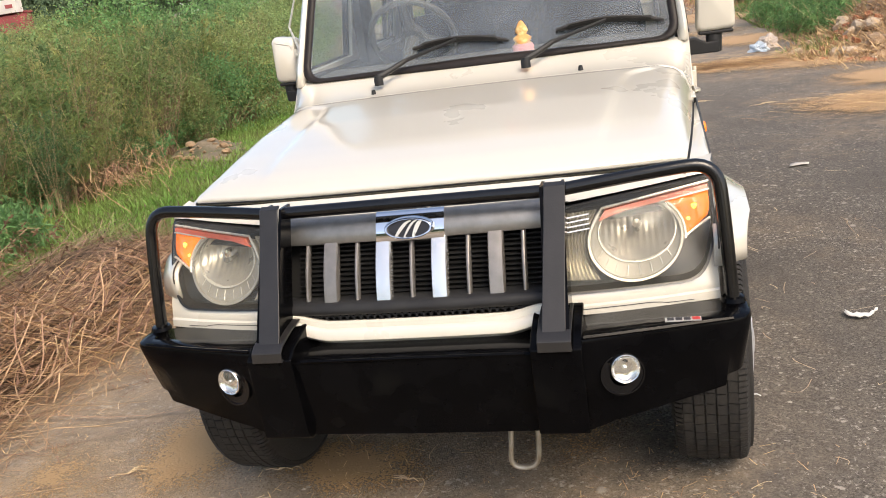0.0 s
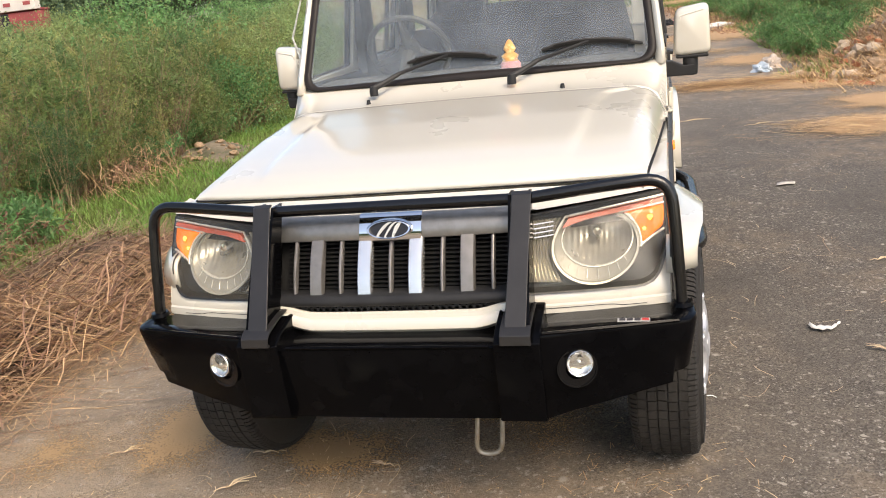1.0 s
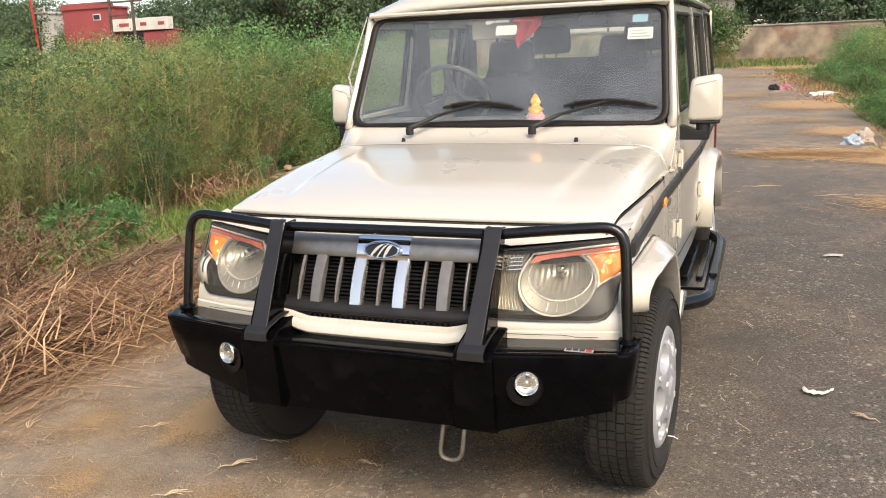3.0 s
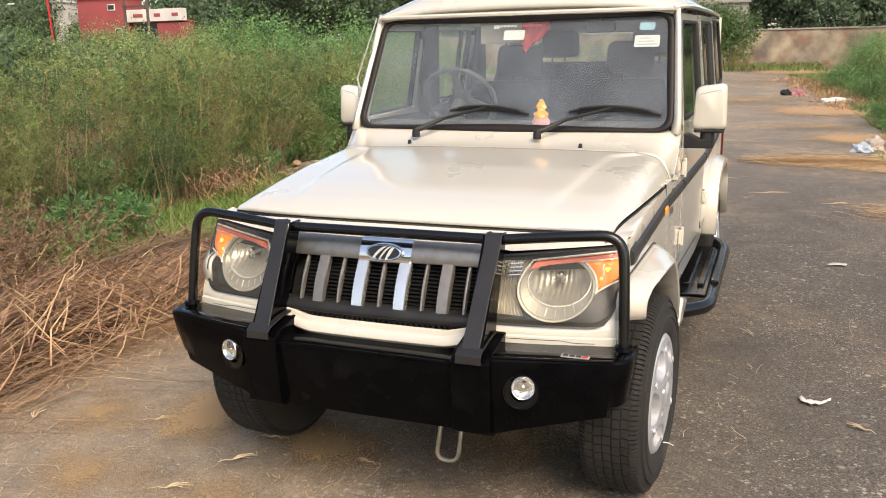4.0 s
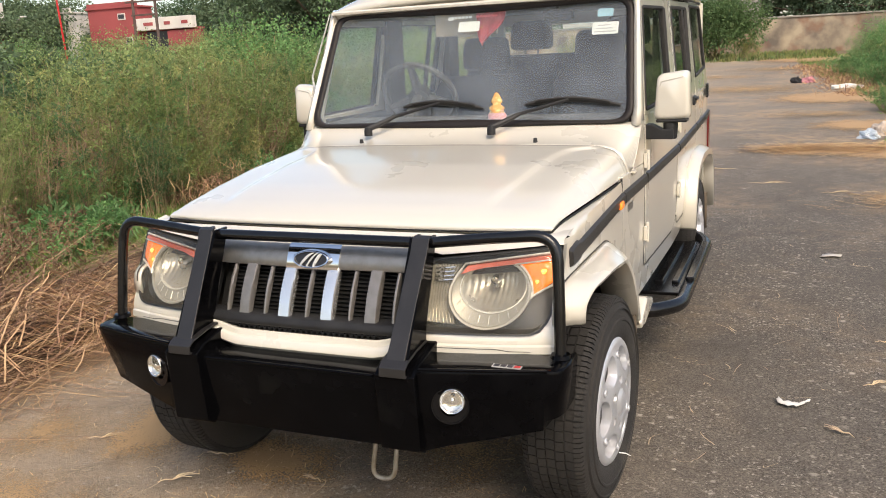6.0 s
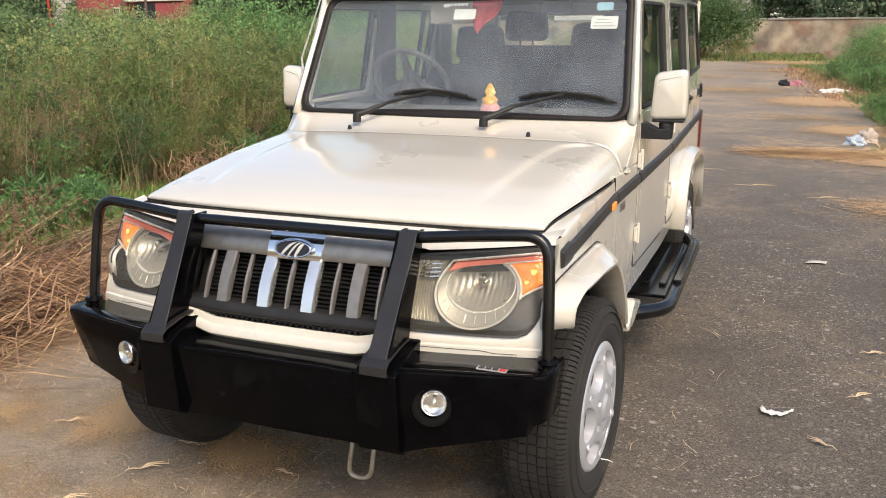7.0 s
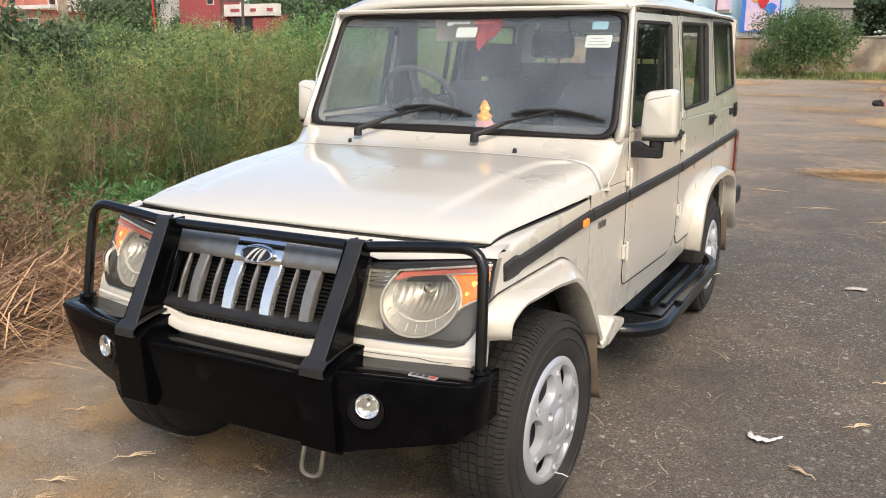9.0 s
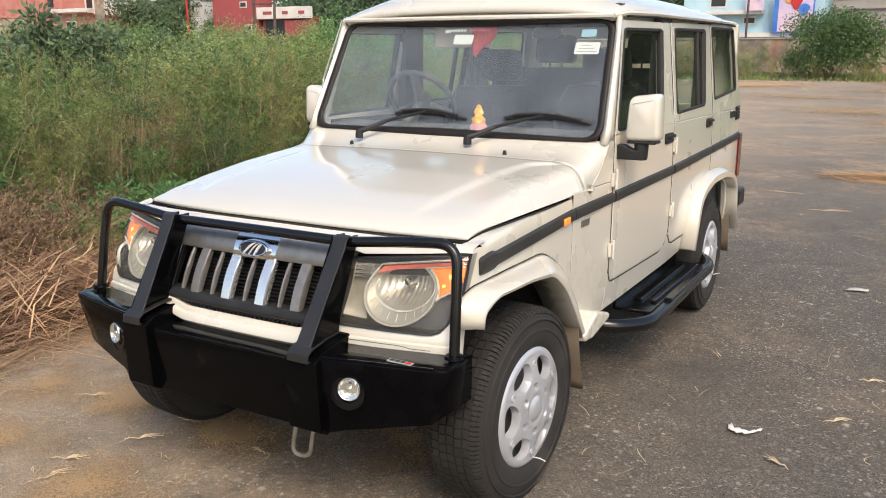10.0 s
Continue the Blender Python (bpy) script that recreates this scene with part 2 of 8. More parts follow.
def tube(bm, pts, r, n=10, caps=True):
    """A round bar along points; r may be a list."""
    pts = [Vector(p) for p in pts]
    up = Vector((0.123, 0.2, 1)).normalized()
    rows = []
    for i, p in enumerate(pts):
        d = (pts[min(i + 1, len(pts) - 1)] - pts[max(i - 1, 0)]).normalized()
        a = d.cross(up)
        if a.length < 1e-4:
            a = d.cross(Vector((1, 0, 0)))
        a.normalize()
        b = d.cross(a)
        up = b if b.dot(up) > 0 else -b
        rr = r[i] if isinstance(r, (list, tuple)) else r
        rows.append([p + a * rr * math.cos(t * 2 * math.pi / n) + d.cross(a) * rr * math.sin(t * 2 * math.pi / n) for t in range(n)])
    loft(bm, rows, close=True, caps=caps)


def bend(pts, radius=0.06, n=5):
    """The points with rounded corners."""
    pts = [Vector(p) for p in pts]
    out = [pts[0]]
    for a, b, c in zip(pts, pts[1:], pts[2:]):
        r = min(radius, (a - b).length * 0.45, (c - b).length * 0.45)
        p, q = b + (a - b).normalized() * r, b + (c - b).normalized() * r
        for i in range(n + 1):
            t = i / n
            out.append(p * (1 - t) ** 2 + b * 2 * t * (1 - t) + q * t * t)
    return out + [pts[-1]]


def lathe(bm, profile, centre, axis="x", n=48, sgn=1):
    """Spin (radius, along) pairs round an axis through centre."""
    rows = []
    for r, a in profile:
        row = []
        for i in range(n):
            t = 2 * math.pi * i / n
            u, v = r * math.cos(t), r * math.sin(t)
            p = {"x": (a * sgn, u, v), "y": (u, a * sgn, v), "z": (u, v, a * sgn)}[axis]
            row.append(Vector(centre) + Vector(p))
        rows.append(row)
    loft(bm, rows, close=True)


def plate(bm, pts, place, back, mat=0):
    """A polygon of 2D points laid on a surface by place(u, v), with its back by back(u, v)."""
    a = [bm.verts.new(place(*p)) for p in pts]
    b = [bm.verts.new(back(*p)) for p in pts]
    n = len(a)
    fs = [bm.faces.new(a), bm.faces.new(b[::-1])]
    fs += [bm.faces.new((a[i], b[i], b[(i + 1) % n], a[(i + 1) % n])) for i in range(n)]
    for f in fs:
        f.material_index = mat


def rounded(pts, r=0.03, n=4):
    """A closed 2D outline with rounded corners."""
    out = []
    k = len(pts)
    for i in range(k):
        a, b, c = (Vector(pts[(i + d) % k]) for d in (-1, 0, 1))
        rr = r[i] if isinstance(r, (list, tuple)) else r
        s = min(rr, (a - b).length * 0.45, (c - b).length * 0.45)
        p, q = b + (a - b).normalized() * s, b + (c - b).normalized() * s
        for j in range(n + 1):
            t = j / n
            out.append(tuple(p * (1 - t) ** 2 + b * 2 * t * (1 - t) + q * t * t))
    return out


def lerp(table, x):
    return float(np.interp(x, [a for a, _ in table], [b for _, b in table]))


def span(a, b, n):
    return [a + (b - a) * i / n for i in range(n + 1)]

# ---- the car: its nose points to -y, front axle at y 0 ----
car = tagged(empty("car"), "cream white boxy SUV with black bull bar on worn asphalt", "car")
BODY_W = [(-0.36, 0.735), (-0.2, 0.742), (0.5, 0.76), (0.93, 0.775), (1.8, 0.803), (3.3, 0.803), (3.6, 0.79)]
F_ARCH = [(-0.45, 0.66), (-0.36, 0.70), (-0.32, 0.78), (-0.25, 0.80), (0.2, 0.805), (0.3, 0.775), (0.42, 0.70), (0.54, 0.56), (0.645, 0.43)]
R_ARCH = [(2.16, 0.48), (2.25, 0.72), (2.5, 0.83), (2.9, 0.83), (3.17, 0.72), (3.27, 0.42)]


def side_x(y, z):
    x = lerp(BODY_W, y)
    if z > 1.2:
        x -= (z - 1.2) * 0.112
    if z < 0.6:
        x -= (0.6 - z) * 0.10
    return x + 0.006 * math.sin(max(0, min(1, (z - 0.5) / 0.7)) * math.pi)


def side(y, z, out=0.0, s=1):
    return Vector((s * (side_x(y, z) + out), y, z))


def front_y(x, z):
    """The face of the nose: it leans back above the bumper and sweeps back to its sides."""
    d = z - 0.69
    return -0.452 + (0.5 if d > 0 else 0.1) * d + 0.085 * (abs(x) / 0.74) ** 2.6


def nose(x, z, out=0.0):
    return Vector((x - 0.014, front_y(x, z) - out, z))


def screen(x, z, out=0.0):
    return Vector((x, 0.845 + (z - 1.185) * 0.50 + 0.03 * (x / 0.73) ** 2 - out, z))


def low_edge(y):
    z = 0.435 + 0.05 * max(0, (y - 0.9) / 1.4)
    if y < 0.66:
        z = max(z, lerp(F_ARCH, y))
    if y > 2.16:
        z = max(z, lerp(R_ARCH, y)) if y < 3.27 else 0.45
    return z


def skin(bm, ys, low, high, s, nz=6, out=0.0):
    rows = []
    for y in ys:
        a, b = low(y), high(y)
        rows.append([side(y, a + (b - a) * k / nz, out, s) for k in range(nz + 1)])
    loft(bm, rows)


def quad_skin(bm, a, b, c, d, s, n=4, m=3):
    """A patch of the side between four (y, z) corners, in order round it."""
    rows = []
    for i in range(n + 1):
        u = i / n
        p, q = Vector(a).lerp(Vector(b), u), Vector(d).lerp(Vector(c), u)
        rows.append([side(*p.lerp(q, k / m), 0, s) for k in range(m + 1)])
    loft(bm, rows)


def window_ring(bm, o, w, s):
    """The panel round a window: o and w hold four (y, z) corners each."""
    for i in range(4):
        j = (i + 1) % 4
        quad_skin(bm, o[i], o[j], w[j], w[i], s, 5, 2)


def weld(bm):
    bmesh.ops.remove_doubles(bm, verts=bm.verts, dist=0.0008)


def scuttle_z(y):
    """Height of the body edge beside the cowl."""
    t = max(0.0, min(1.0, (y - 0.655) / 0.229))
    return 0.998 + 0.178 * (0.35 * t + 0.65 * t ** 2.2)


def ridge_u(v):
    """Where the raised middle of the bonnet ends, as a share of its half width."""
    return lerp([(0, 0.66), (0.80, 0.69), (0.93, 0.72), (1.0, 0.86)], v)


def hood_pt(u, v):
    """u across -1..1, v from the nose 0 to the screen 1."""
    y = -0.262 + v * 0.912
    w = 0.694 + 0.060 * v ** 0.8
    a = abs(u)
    zc = lerp([(0, 0.966), (0.03, 0.982), (0.10, 1.004), (0.3, 1.037), (0.6, 1.074), (1.0, 1.106)], v)
    ze = lerp([(0, 0.956), (0.03, 0.963), (0.10, 0.970), (1.0, 0.998)], v)
    crown = zc - 0.010 * a ** 2
    e = max(0.0, (a - 0.86) / 0.14)
    z = crown + (ze - crown) * (0.12 * e ** 2 + 0.88 * e ** 4.5)
    up = lerp([(0.05, 0.0), (0.22, 1.0), (1, 1.0)], v)
    z += 0.008 * up * (1 - max(0, min(1, (a - ridge_u(v)) / 0.045)))
    bow = 0.072 * (1 - v) * a ** 3 - 0.016 * (1 - v) * (1 - a * a)
    return Vector((u * w * (1 + 0.012 * e ** 3) - 0.014 * (1 - v), y + bow, z))


FW = [(0.982, 1.215), (1.60, 1.23), (1.655, 1.645), (1.128, 1.632)]
RW = [(1.845, 1.245), (2.46, 1.262), (2.53, 1.672), (1.865, 1.655)]
QW = [(2.71, 1.285), (3.36, 1.325), (3.33, 1.705), (2.69, 1.69)]
BELT = 1.2

for s in (1, -1):
    # fender, from the lamp to the door
    bm = bmesh.new()
    top = lambda y: lerp([(-0.36, 0.935), (-0.2, 0.957), (0.52, 0.992), (0.94, 1.005)], y)
    rows = []
    for y in span(-0.345, 0.515, 26):
        a, b = low_edge(y), top(y)
        row = []
        for k in range(9):
            z = a + (b - a) * k / 8
            back = max(0.0, front_y(0.74, z) + 0.052 + 0.345) * max(0.0, (0.515 - y) / 0.86) ** 3
            row.append(side(y + back, z, 0.0, s))
        # shoulder that rolls in to the bonnet's edge
        edge = hood_pt(s, max(0.0, min(1.0, (row[-1].y + 0.19) / 0.84))) + Vector((s * 0.003, 0, -0.012))
        end = row[-1]
        row[-1] = Vector((end.x - s * 0.004, end.y, end.z - 0.004))
        for f, up in ((0.35, 0.55), (0.7, 0.85), (1.0, 1.0)):
            row.append(Vector((end.x + (edge.x - end.x) * f, end.y, end.z + (edge.z - end.z) * up)))
        rows.append(row)
    loft(bm, rows)
    part("fender", bm, PAINT, car, smooth=60)
    bm = bmesh.new()
    skin(bm, span(0.522, 0.934, 10), low_edge, lambda y: 1.005, s, 8)
    part("cowl_side", bm, PAINT, car, bev=0.004, solid=0.02)
    # scuttle side, then the windscreen pillar above it
    bm = bmesh.new()
    skin(bm, span(0.660, 0.934, 12), lambda y: 1.009, scuttle_z, s, 5)
    part("scuttle_side", bm, PAINT, car, solid=0.02, bev=0.004)
    bm = bmesh.new()
    rows = []
    for k in range(9):
        z = 1.165 + (1.69 - 1.165) * k / 8
        back = 0.936 if z < 1.19 else 0.936 + (z - 1.19) * 0.36
        fr = min(0.868 + (z - 1.185) * 0.50, back - 0.02)
        rows.append([side(fr + (back - fr) * j / 3, z, 0.0, s) for j in range(4)] )
    loft(bm, rows)
    loft(bm, [[side(0.868 + (z - 1.185) * 0.5, z, 0.0, s), side(0.868 + (z - 1.185) * 0.5, z, 0.0, s) + Vector((-s * 0.012, -0.010, 0)), screen(s * (0.735 - 0.043 * (z - 1.178) / 0.49), z, -0.002)] for z in span(1.165, 1.69, 8)])
    weld(bm)
    part("windscreen_pillar", bm, PAINT, car, smooth=60, solid=0.02)
    # doors
    bm = bmesh.new()
    skin(bm, [0.950, 0.956, 0.964, 0.974, 0.986] + span(1.0, 1.68, 8) + [1.70, 1.72, 1.74, 1.76, 1.784], lambda y: 0.562 + 0.10 * max(0, (y - 1.68) / 0.105) ** 2 + 0.045 * max(0, (1.0 - y) / 0.05) ** 2, lambda y: BELT, s, 9)
    window_ring(bm, [(0.950, BELT), (1.784, BELT), (1.784, 1.685), (1.11, 1.672)], FW, s)
    weld(bm)
    door = part("front_door", bm, PAINT, car, solid=0.035, bev=0.006)
    bm = bmesh.new()
    skin(bm, span(1.799, 2.653, 14), lambda y: max(0.572 + 0.05 * max(0, (1.85 - y) / 0.05) ** 2, low_edge(y) + 0.035), lambda y: BELT, s, 9)
    window_ring(bm, [(1.799, BELT), (2.653, BELT), (2.653, 1.712), (1.799, 1.688)], RW, s)
    weld(bm)
    rdoor = part("rear_door", bm, PAINT, car, solid=0.035, bev=0.006)
    bm = bmesh.new()
    skin(bm, span(2.666, 3.52, 14), low_edge, lambda y: BELT, s, 9)
    window_ring(bm, [(2.666, BELT), (3.52, BELT), (3.44, 1.735), (2.666, 1.713)], QW, s)
    weld(bm)
    qp = part("quarter_panel", bm, PAINT, car, solid=0.03, bev=0.006)
    # sill under the doors
    bm = bmesh.new()
    skin(bm, span(0.945, 2.24, 20), low_edge, lambda y: 0.62, s, 4, -0.033)
    part("sill", bm, PAINT, car, solid=0.03, bev=0.006)
    # dark gaps between the panels
    GAPS = [[(0.5185, z) for z in span(0.45, 1.0, 6)], [(0.942, z) for z in span(0.63, 1.19, 8)] + [(1.03, 1.43), (1.105, 1.66)],
            [(0.942, 0.63), (0.945, 0.610), (0.953, 0.590), (0.966, 0.572), (0.985, 0.560), (1.01, 0.556), (1.3, 0.556), (1.66, 0.558), (1.74, 0.59), (1.785, 0.655)],
            [(1.7915, z) for z in span(0.64, 1.69, 8)], [(1.80, 0.62), (1.84, 0.578), (1.9, 0.566), (2.2, 0.566)], [(2.6595, z) for z in span(0.86, 1.70, 8)]]
    for g in GAPS:
        bm = bmesh.new()
        tube(bm, [side(a, b, -0.0040, s) for a, b in g], 0.0040, 6)
        part("panel_gap", bm, VOID, car, "dark gap between body panels")
    # pressed panels of the doors
    for a, b, owner in ((0.995, 1.742, door), (1.865, 2.60, rdoor)):
        bm = bmesh.new()
        low = (lambda y: 0.605 + 0.05 * max(0, (y - 1.70) / 0.05) ** 2) if owner is door else (lambda y: max(0.625, low_edge(y) + 0.09))
        skin(bm, span(a, b, 12), low, lambda y: 1.165 + 0.02 * (y - 1.0), s, 8, -0.0265)
        part("door_panel", bm, PAINT, owner, solid=0.03, bev=0.004)
    # panes and their black seals
    for w, owner, lab in ((FW, door, "dark front door glass"), (RW, rdoor, "dark rear door glass"), (QW, qp, "dark rear quarter glass")):
        bm = bmesh.new()
        quad_skin(bm, w[0], w[1], w[2], w[3], s, 4, 4)
        bmesh.ops.translate(bm, verts=bm.verts, vec=(-0.007 * s, 0, 0))
        g = part("window_pane", bm, SIDE_GLASS, owner, lab)
        g.visible_shadow = False
        bm = bmesh.new()
        pts = rounded(w, 0.03)
        tube(bm, [side(*p, -0.004, s) for p in pts] + [side(*pts[0], -0.004, s)], 0.0095, 6)
        part("window_seal", bm, RUBBER, owner)
    bm = bmesh.new()
    tube(bm, [side(1.588, 1.235, -0.006, s), side(1.64, 1.64, -0.006, s)], 0.016, 8)
    part("window_channel", bm, RUBBER, door)
    bm = bmesh.new()
    tube(bm, [side(2.43, 1.265, -0.008, s), side(2.495, 1.665, -0.008, s)], 0.017, 8)
    part("window_channel", bm, RUBBER, rdoor)
    bm = bmesh.new()
    tube(bm, [side(2.31, 1.262, -0.008, s), side(2.35, 1.665, -0.008, s)], 0.014, 8)
    part("window_divider", bm, RUBBER, rdoor)
    # hinges
    for y, z, owner in ((0.944, 1.015, door), (0.944, 0.712, door), (1.795, 1.085, rdoor), (1.795, 0.757, rdoor)):
        bm = bmesh.new()
        x = side_x(y, z)
        k = 1.0 if owner is door else 0.75
        box(bm, s * x, s * (x + 0.014), y - 0.036 * k, y - 0.004, z - 0.030, z + 0.030)
        box(bm, s * x, s * (x + 0.012), y + 0.004, y + 0.022 * k, z - 0.036, z + 0.036)
        tube(bm, [(s * (x + 0.012), y, z - 0.042), (s * (x + 0.012), y, z + 0.042)], 0.008, 8)
        part("hinge", bm, PAINT, owner, bev=0.003)
    # handles
    for y, z, owner in ((1.69, 1.13, door), (2.54, 1.158, rdoor)):
        bm = bmesh.new()
        plate(bm, rounded([(y - 0.055, z - 0.026), (y + 0.06, z - 0.022), (y + 0.06, z + 0.026), (y - 0.055, z + 0.024)], 0.012), lambda a, b: side(a, b, 0.012, s), lambda a, b: side(a, b, -0.004, s))
        plate(bm, rounded([(y - 0.045, z + 0.002), (y + 0.05, z + 0.004), (y + 0.05, z + 0.02), (y - 0.045, z + 0.018)], 0.006), lambda a, b: side(a, b, 0.026, s), lambda a, b: side(a, b, 0.008, s))
        part("door_handle", bm, PLASTIC, owner, "black pull handle", bev=0.002)
    # side moulding, in four lengths
    line = lambda y: lerp([(-0.25, 0.872), (0.5, 0.925), (0.95, 0.937), (3.55, 1.02)], y)
    for a, b, owner in ((-0.222, 0.515, car), (0.527, 0.932, car), (0.962, 1.782, door), (1.803, 2.648, rdoor), (2.672, 3.50, qp)):
        bm = bmesh.new()
        rows = []
        for y in span(a, b, 8) if a > 0 else [-0.222, -0.205, -0.17, -0.137, -0.115] + span(-0.05, b, 6):
            h = lerp([(-0.222, 0.026), (-0.20, 0.033), (-0.135, 0.034), (-0.115, 0.025)], y)
            rows.append([side(y, line(y) - h, -0.002, s), side(y, line(y) - h * 0.75, 0.011, s), side(y, line(y), 0.014, s), side(y, line(y) + h * 0.75, 0.011, s), side(y, line(y) + h, -0.002, s)])
        loft(bm, rows, close=True, caps=True)
        part("side_moulding", bm, STRIPE, owner, "charcoal rubbing strip", bev=0.002)
    bm = bmesh.new()
    plate(bm, rounded([(0.402, 0.902), (0.452, 0.906), (0.452, 0.931), (0.402, 0.927)], 0.008), lambda a, b: side(a, b, 0.021, s), lambda a, b: side(a, b, 0.01, s))
    part("side_indicator", bm, AMBER_LIT, car, "small lit amber side indicator", bev=0.004)
    # model lettering, as plain bars
    bm = bmesh.new()
    for k in range(4):
        plate(bm, [(0.60 + k * 0.022, 0.862), (0.617 + k * 0.022, 0.864), (0.617 + k * 0.022, 0.89), (0.60 + k * 0.022, 0.888)], lambda a, b: side(a, b, 0.004, s), lambda a, b: side(a, b, -0.002, s))
    part("badge_lettering", bm, GUNMETAL, car, "grey lettering bars")
    bm = bmesh.new()
    for k in range(5):
        plate(bm, [(3.33, 1.13 + k * 0.018), (3.46, 1.133 + k * 0.018), (3.46, 1.145 + k * 0.018), (3.33, 1.142 + k * 0.018)], lambda a, b: side(a, b, 0.012, s), lambda a, b: side(a, b, -0.002, s))
    for k in range(4):
        plate(bm, [(3.16 + 0.04 * k, 1.15), (3.19 + 0.04 * k, 1.151), (3.19 + 0.04 * k, 1.19), (3.16 + 0.04 * k, 1.189)], lambda a, b: side(a, b, 0.004, s), lambda a, b: side(a, b, -0.002, s))
    part("side_vent", bm, PLASTIC, qp, "black louvred vent and bar lettering")
    # wheel flares
    seam = rounded([(-0.36, 0.712), (-0.36, 0.79), (-0.27, 0.820), (0.0, 0.826), (0.245, 0.829), (0.40, 0.755), (0.53, 0.62), (0.66, 0.45)], 0.05, 4)[5:-5]
    seam = [(-0.36, 0.712)] + seam + [(0.66, 0.45)]
    lip = rounded([(-0.305, 0.712), (-0.30, 0.76), (-0.235, 0.803), (0.0, 0.806), (0.165, 0.788), (0.30, 0.70), (0.42, 0.565), (0.55, 0.435)], 0.05, 4)[5:-5]
    lip = [(-0.305, 0.712)] + lip + [(0.55, 0.435)]
    rows = []
    for p, q in zip(seam, lip):
        x0 = side_x(*p)
        xo = lerp([(-0.31, 0.812), (-0.2, 0.835), (0.05, 0.850), (0.4, 0.846), (0.55, 0.832)], q[0])
        mid = Vector((0.1, 0.35))
        row = []
        for f, g in ((0.0, -0.14), (0.02, 0.12), (0.10, 0.26), (0.5, 0.64), (0.9, 0.965), (1.0, 1.0)):
            c = Vector(p).lerp(Vector(q), f)
            row.append((s * (x0 + (xo - x0) * g), c.x, c.y))
        d = (mid - Vector(q)).normalized()
        for o, x in ((0.012, xo - 0.004), (0.016, xo - 0.02), (0.018, 0.72)):
            row.append((s * x, q[0] + d.x * o, q[1] + d.y * o))
        rows.append(row)
    bm = bmesh.new()
    loft(bm, rows)
    part("wheel_flare", bm, PAINT, car, smooth=50, solid=0.006)
    bm = bmesh.new()
    tube(bm, [side(0.1 + (a - 0.1) * 1.007, 0.35 + (b - 0.35) * 1.007, 0.001, s) for a, b in seam[1:-2]], 0.0023, 6)
    part("panel_gap", bm, CHASSIS, car, "dusty seam above the wheel flare")
    curve = [(2.12, 0.49), (2.21, 0.75), (2.33, 0.825), (2.55, 0.868), (2.88, 0.866), (3.13, 0.828), (3.29, 0.735), (3.38, 0.42)]
    cs = [Vector((0, a, b)) for a, b in rounded(curve, 0.09, 4)[5:-5]]
    cs = [Vector((0, *curve[0]))] + cs + [Vector((0, *curve[-1]))]
    mid = Vector((0, 2.72, 0.42))
    rows = []
    for i, p in enumerate(cs):
        d = (cs[min(i + 1, len(cs) - 1)] - cs[max(i - 1, 0)]).normalized()
        n = Vector((0, -d.z, d.y))
        if n.dot(mid - p) < 0:
            n = -n
        x0, xo = side_x(p.y, p.z), 0.868
        sec = [(x0 - 0.01, -0.004), (x0 + 0.016, -0.001), (xo - 0.018, 0.010), (xo, 0.022), (xo + 0.002, 0.056), (xo - 0.012, 0.064), (0.72, 0.066)]
        rows.append([(s * x, (p + n * o).y, (p + n * o).z) for x, o in sec])
    bm = bmesh.new()
    loft(bm, rows)
    part("wheel_flare", bm, PAINT, car, smooth=50, solid=0.006)
    bm = bmesh.new()
    rows = [[(s * x, y, z) for y, z in ((0.50, 0.455), (0.525, 0.425), (0.60, 0.418), (0.79, 0.448), (0.805, 0.474), (0.64, 0.518))] for x in (0.74, 0.828, 0.840)]
    loft(bm, rows, close=True, caps=True)
    part("sill_end_cap", bm, PAINT, car, bev=0.022, seg=4)
    # inner wheel arches and mud flaps
    for yc, nm in ((0.0, "front"), (2.68, "rear")):
        bm = bmesh.new()
        rows = []
        for t in span(0.75, 2.75, 16):
            rows.append([(s * x, yc + 0.03 - 0.455 * math.cos(t), 0.36 + 0.448 * math.sin(t)) for x in (0.45, 0.745)])
        loft(bm, rows)
        part("wheel_liner", bm, CHASSIS, car)
    bm = bmesh.new()
    loft(bm, [[(s * x, y, z) for x in (0.61, 0.70, 0.825)] for y, z in ((0.47, 0.52), (0.50, 0.37), (0.54, 0.26), (0.555, 0.222))])
    part("mud_flap", bm, MUDFLAP, car, "brown mud-caked flap behind the front wheel", solid=0.008)
    bm = bmesh.new()
    loft(bm, [[(s * x, y, z) for x in (0.60, 0.70, 0.83)] for y, z in ((3.27, 0.5), (3.29, 0.35), (3.31, 0.25))])
    part("mud_flap", bm, MUDFLAP, car, "black rubber flap behind the rear wheel", solid=0.008)
    # side step
    bm = bmesh.new()
    tube(bm, bend([(s * 0.70, 0.98, 0.355), (s * 0.80, 1.02, 0.345), (s * 0.905, 1.17, 0.335), (s * 0.915, 2.36, 0.36), (s * 0.80, 2.56, 0.37), (s * 0.7, 2.57, 0.37)], 0.1), 0.033, 12)
    step = part("side_step", bm, TUBE, car, "black tubular side step with tread plates")
    bm = bmesh.new()
    box(bm, s * 0.70, s * 0.885, 1.27, 2.40, 0.345, 0.362)
    box(bm, s * 0.70, s * 0.715, 1.27, 2.40, 0.345, 0.41)
    part("tread_plate", bm, TUBE, step, bev=0.004)
    for x, w in ((0.775, 0.022), (0.85, 0.016)):
        bm = bmesh.new()
        box(bm, s * (x - w), s * (x + w), 1.42, 2.28, 0.360, 0.378)
        part("tread_pad", bm, TUBE, step, bev=0.005)
    bm = bmesh.new()
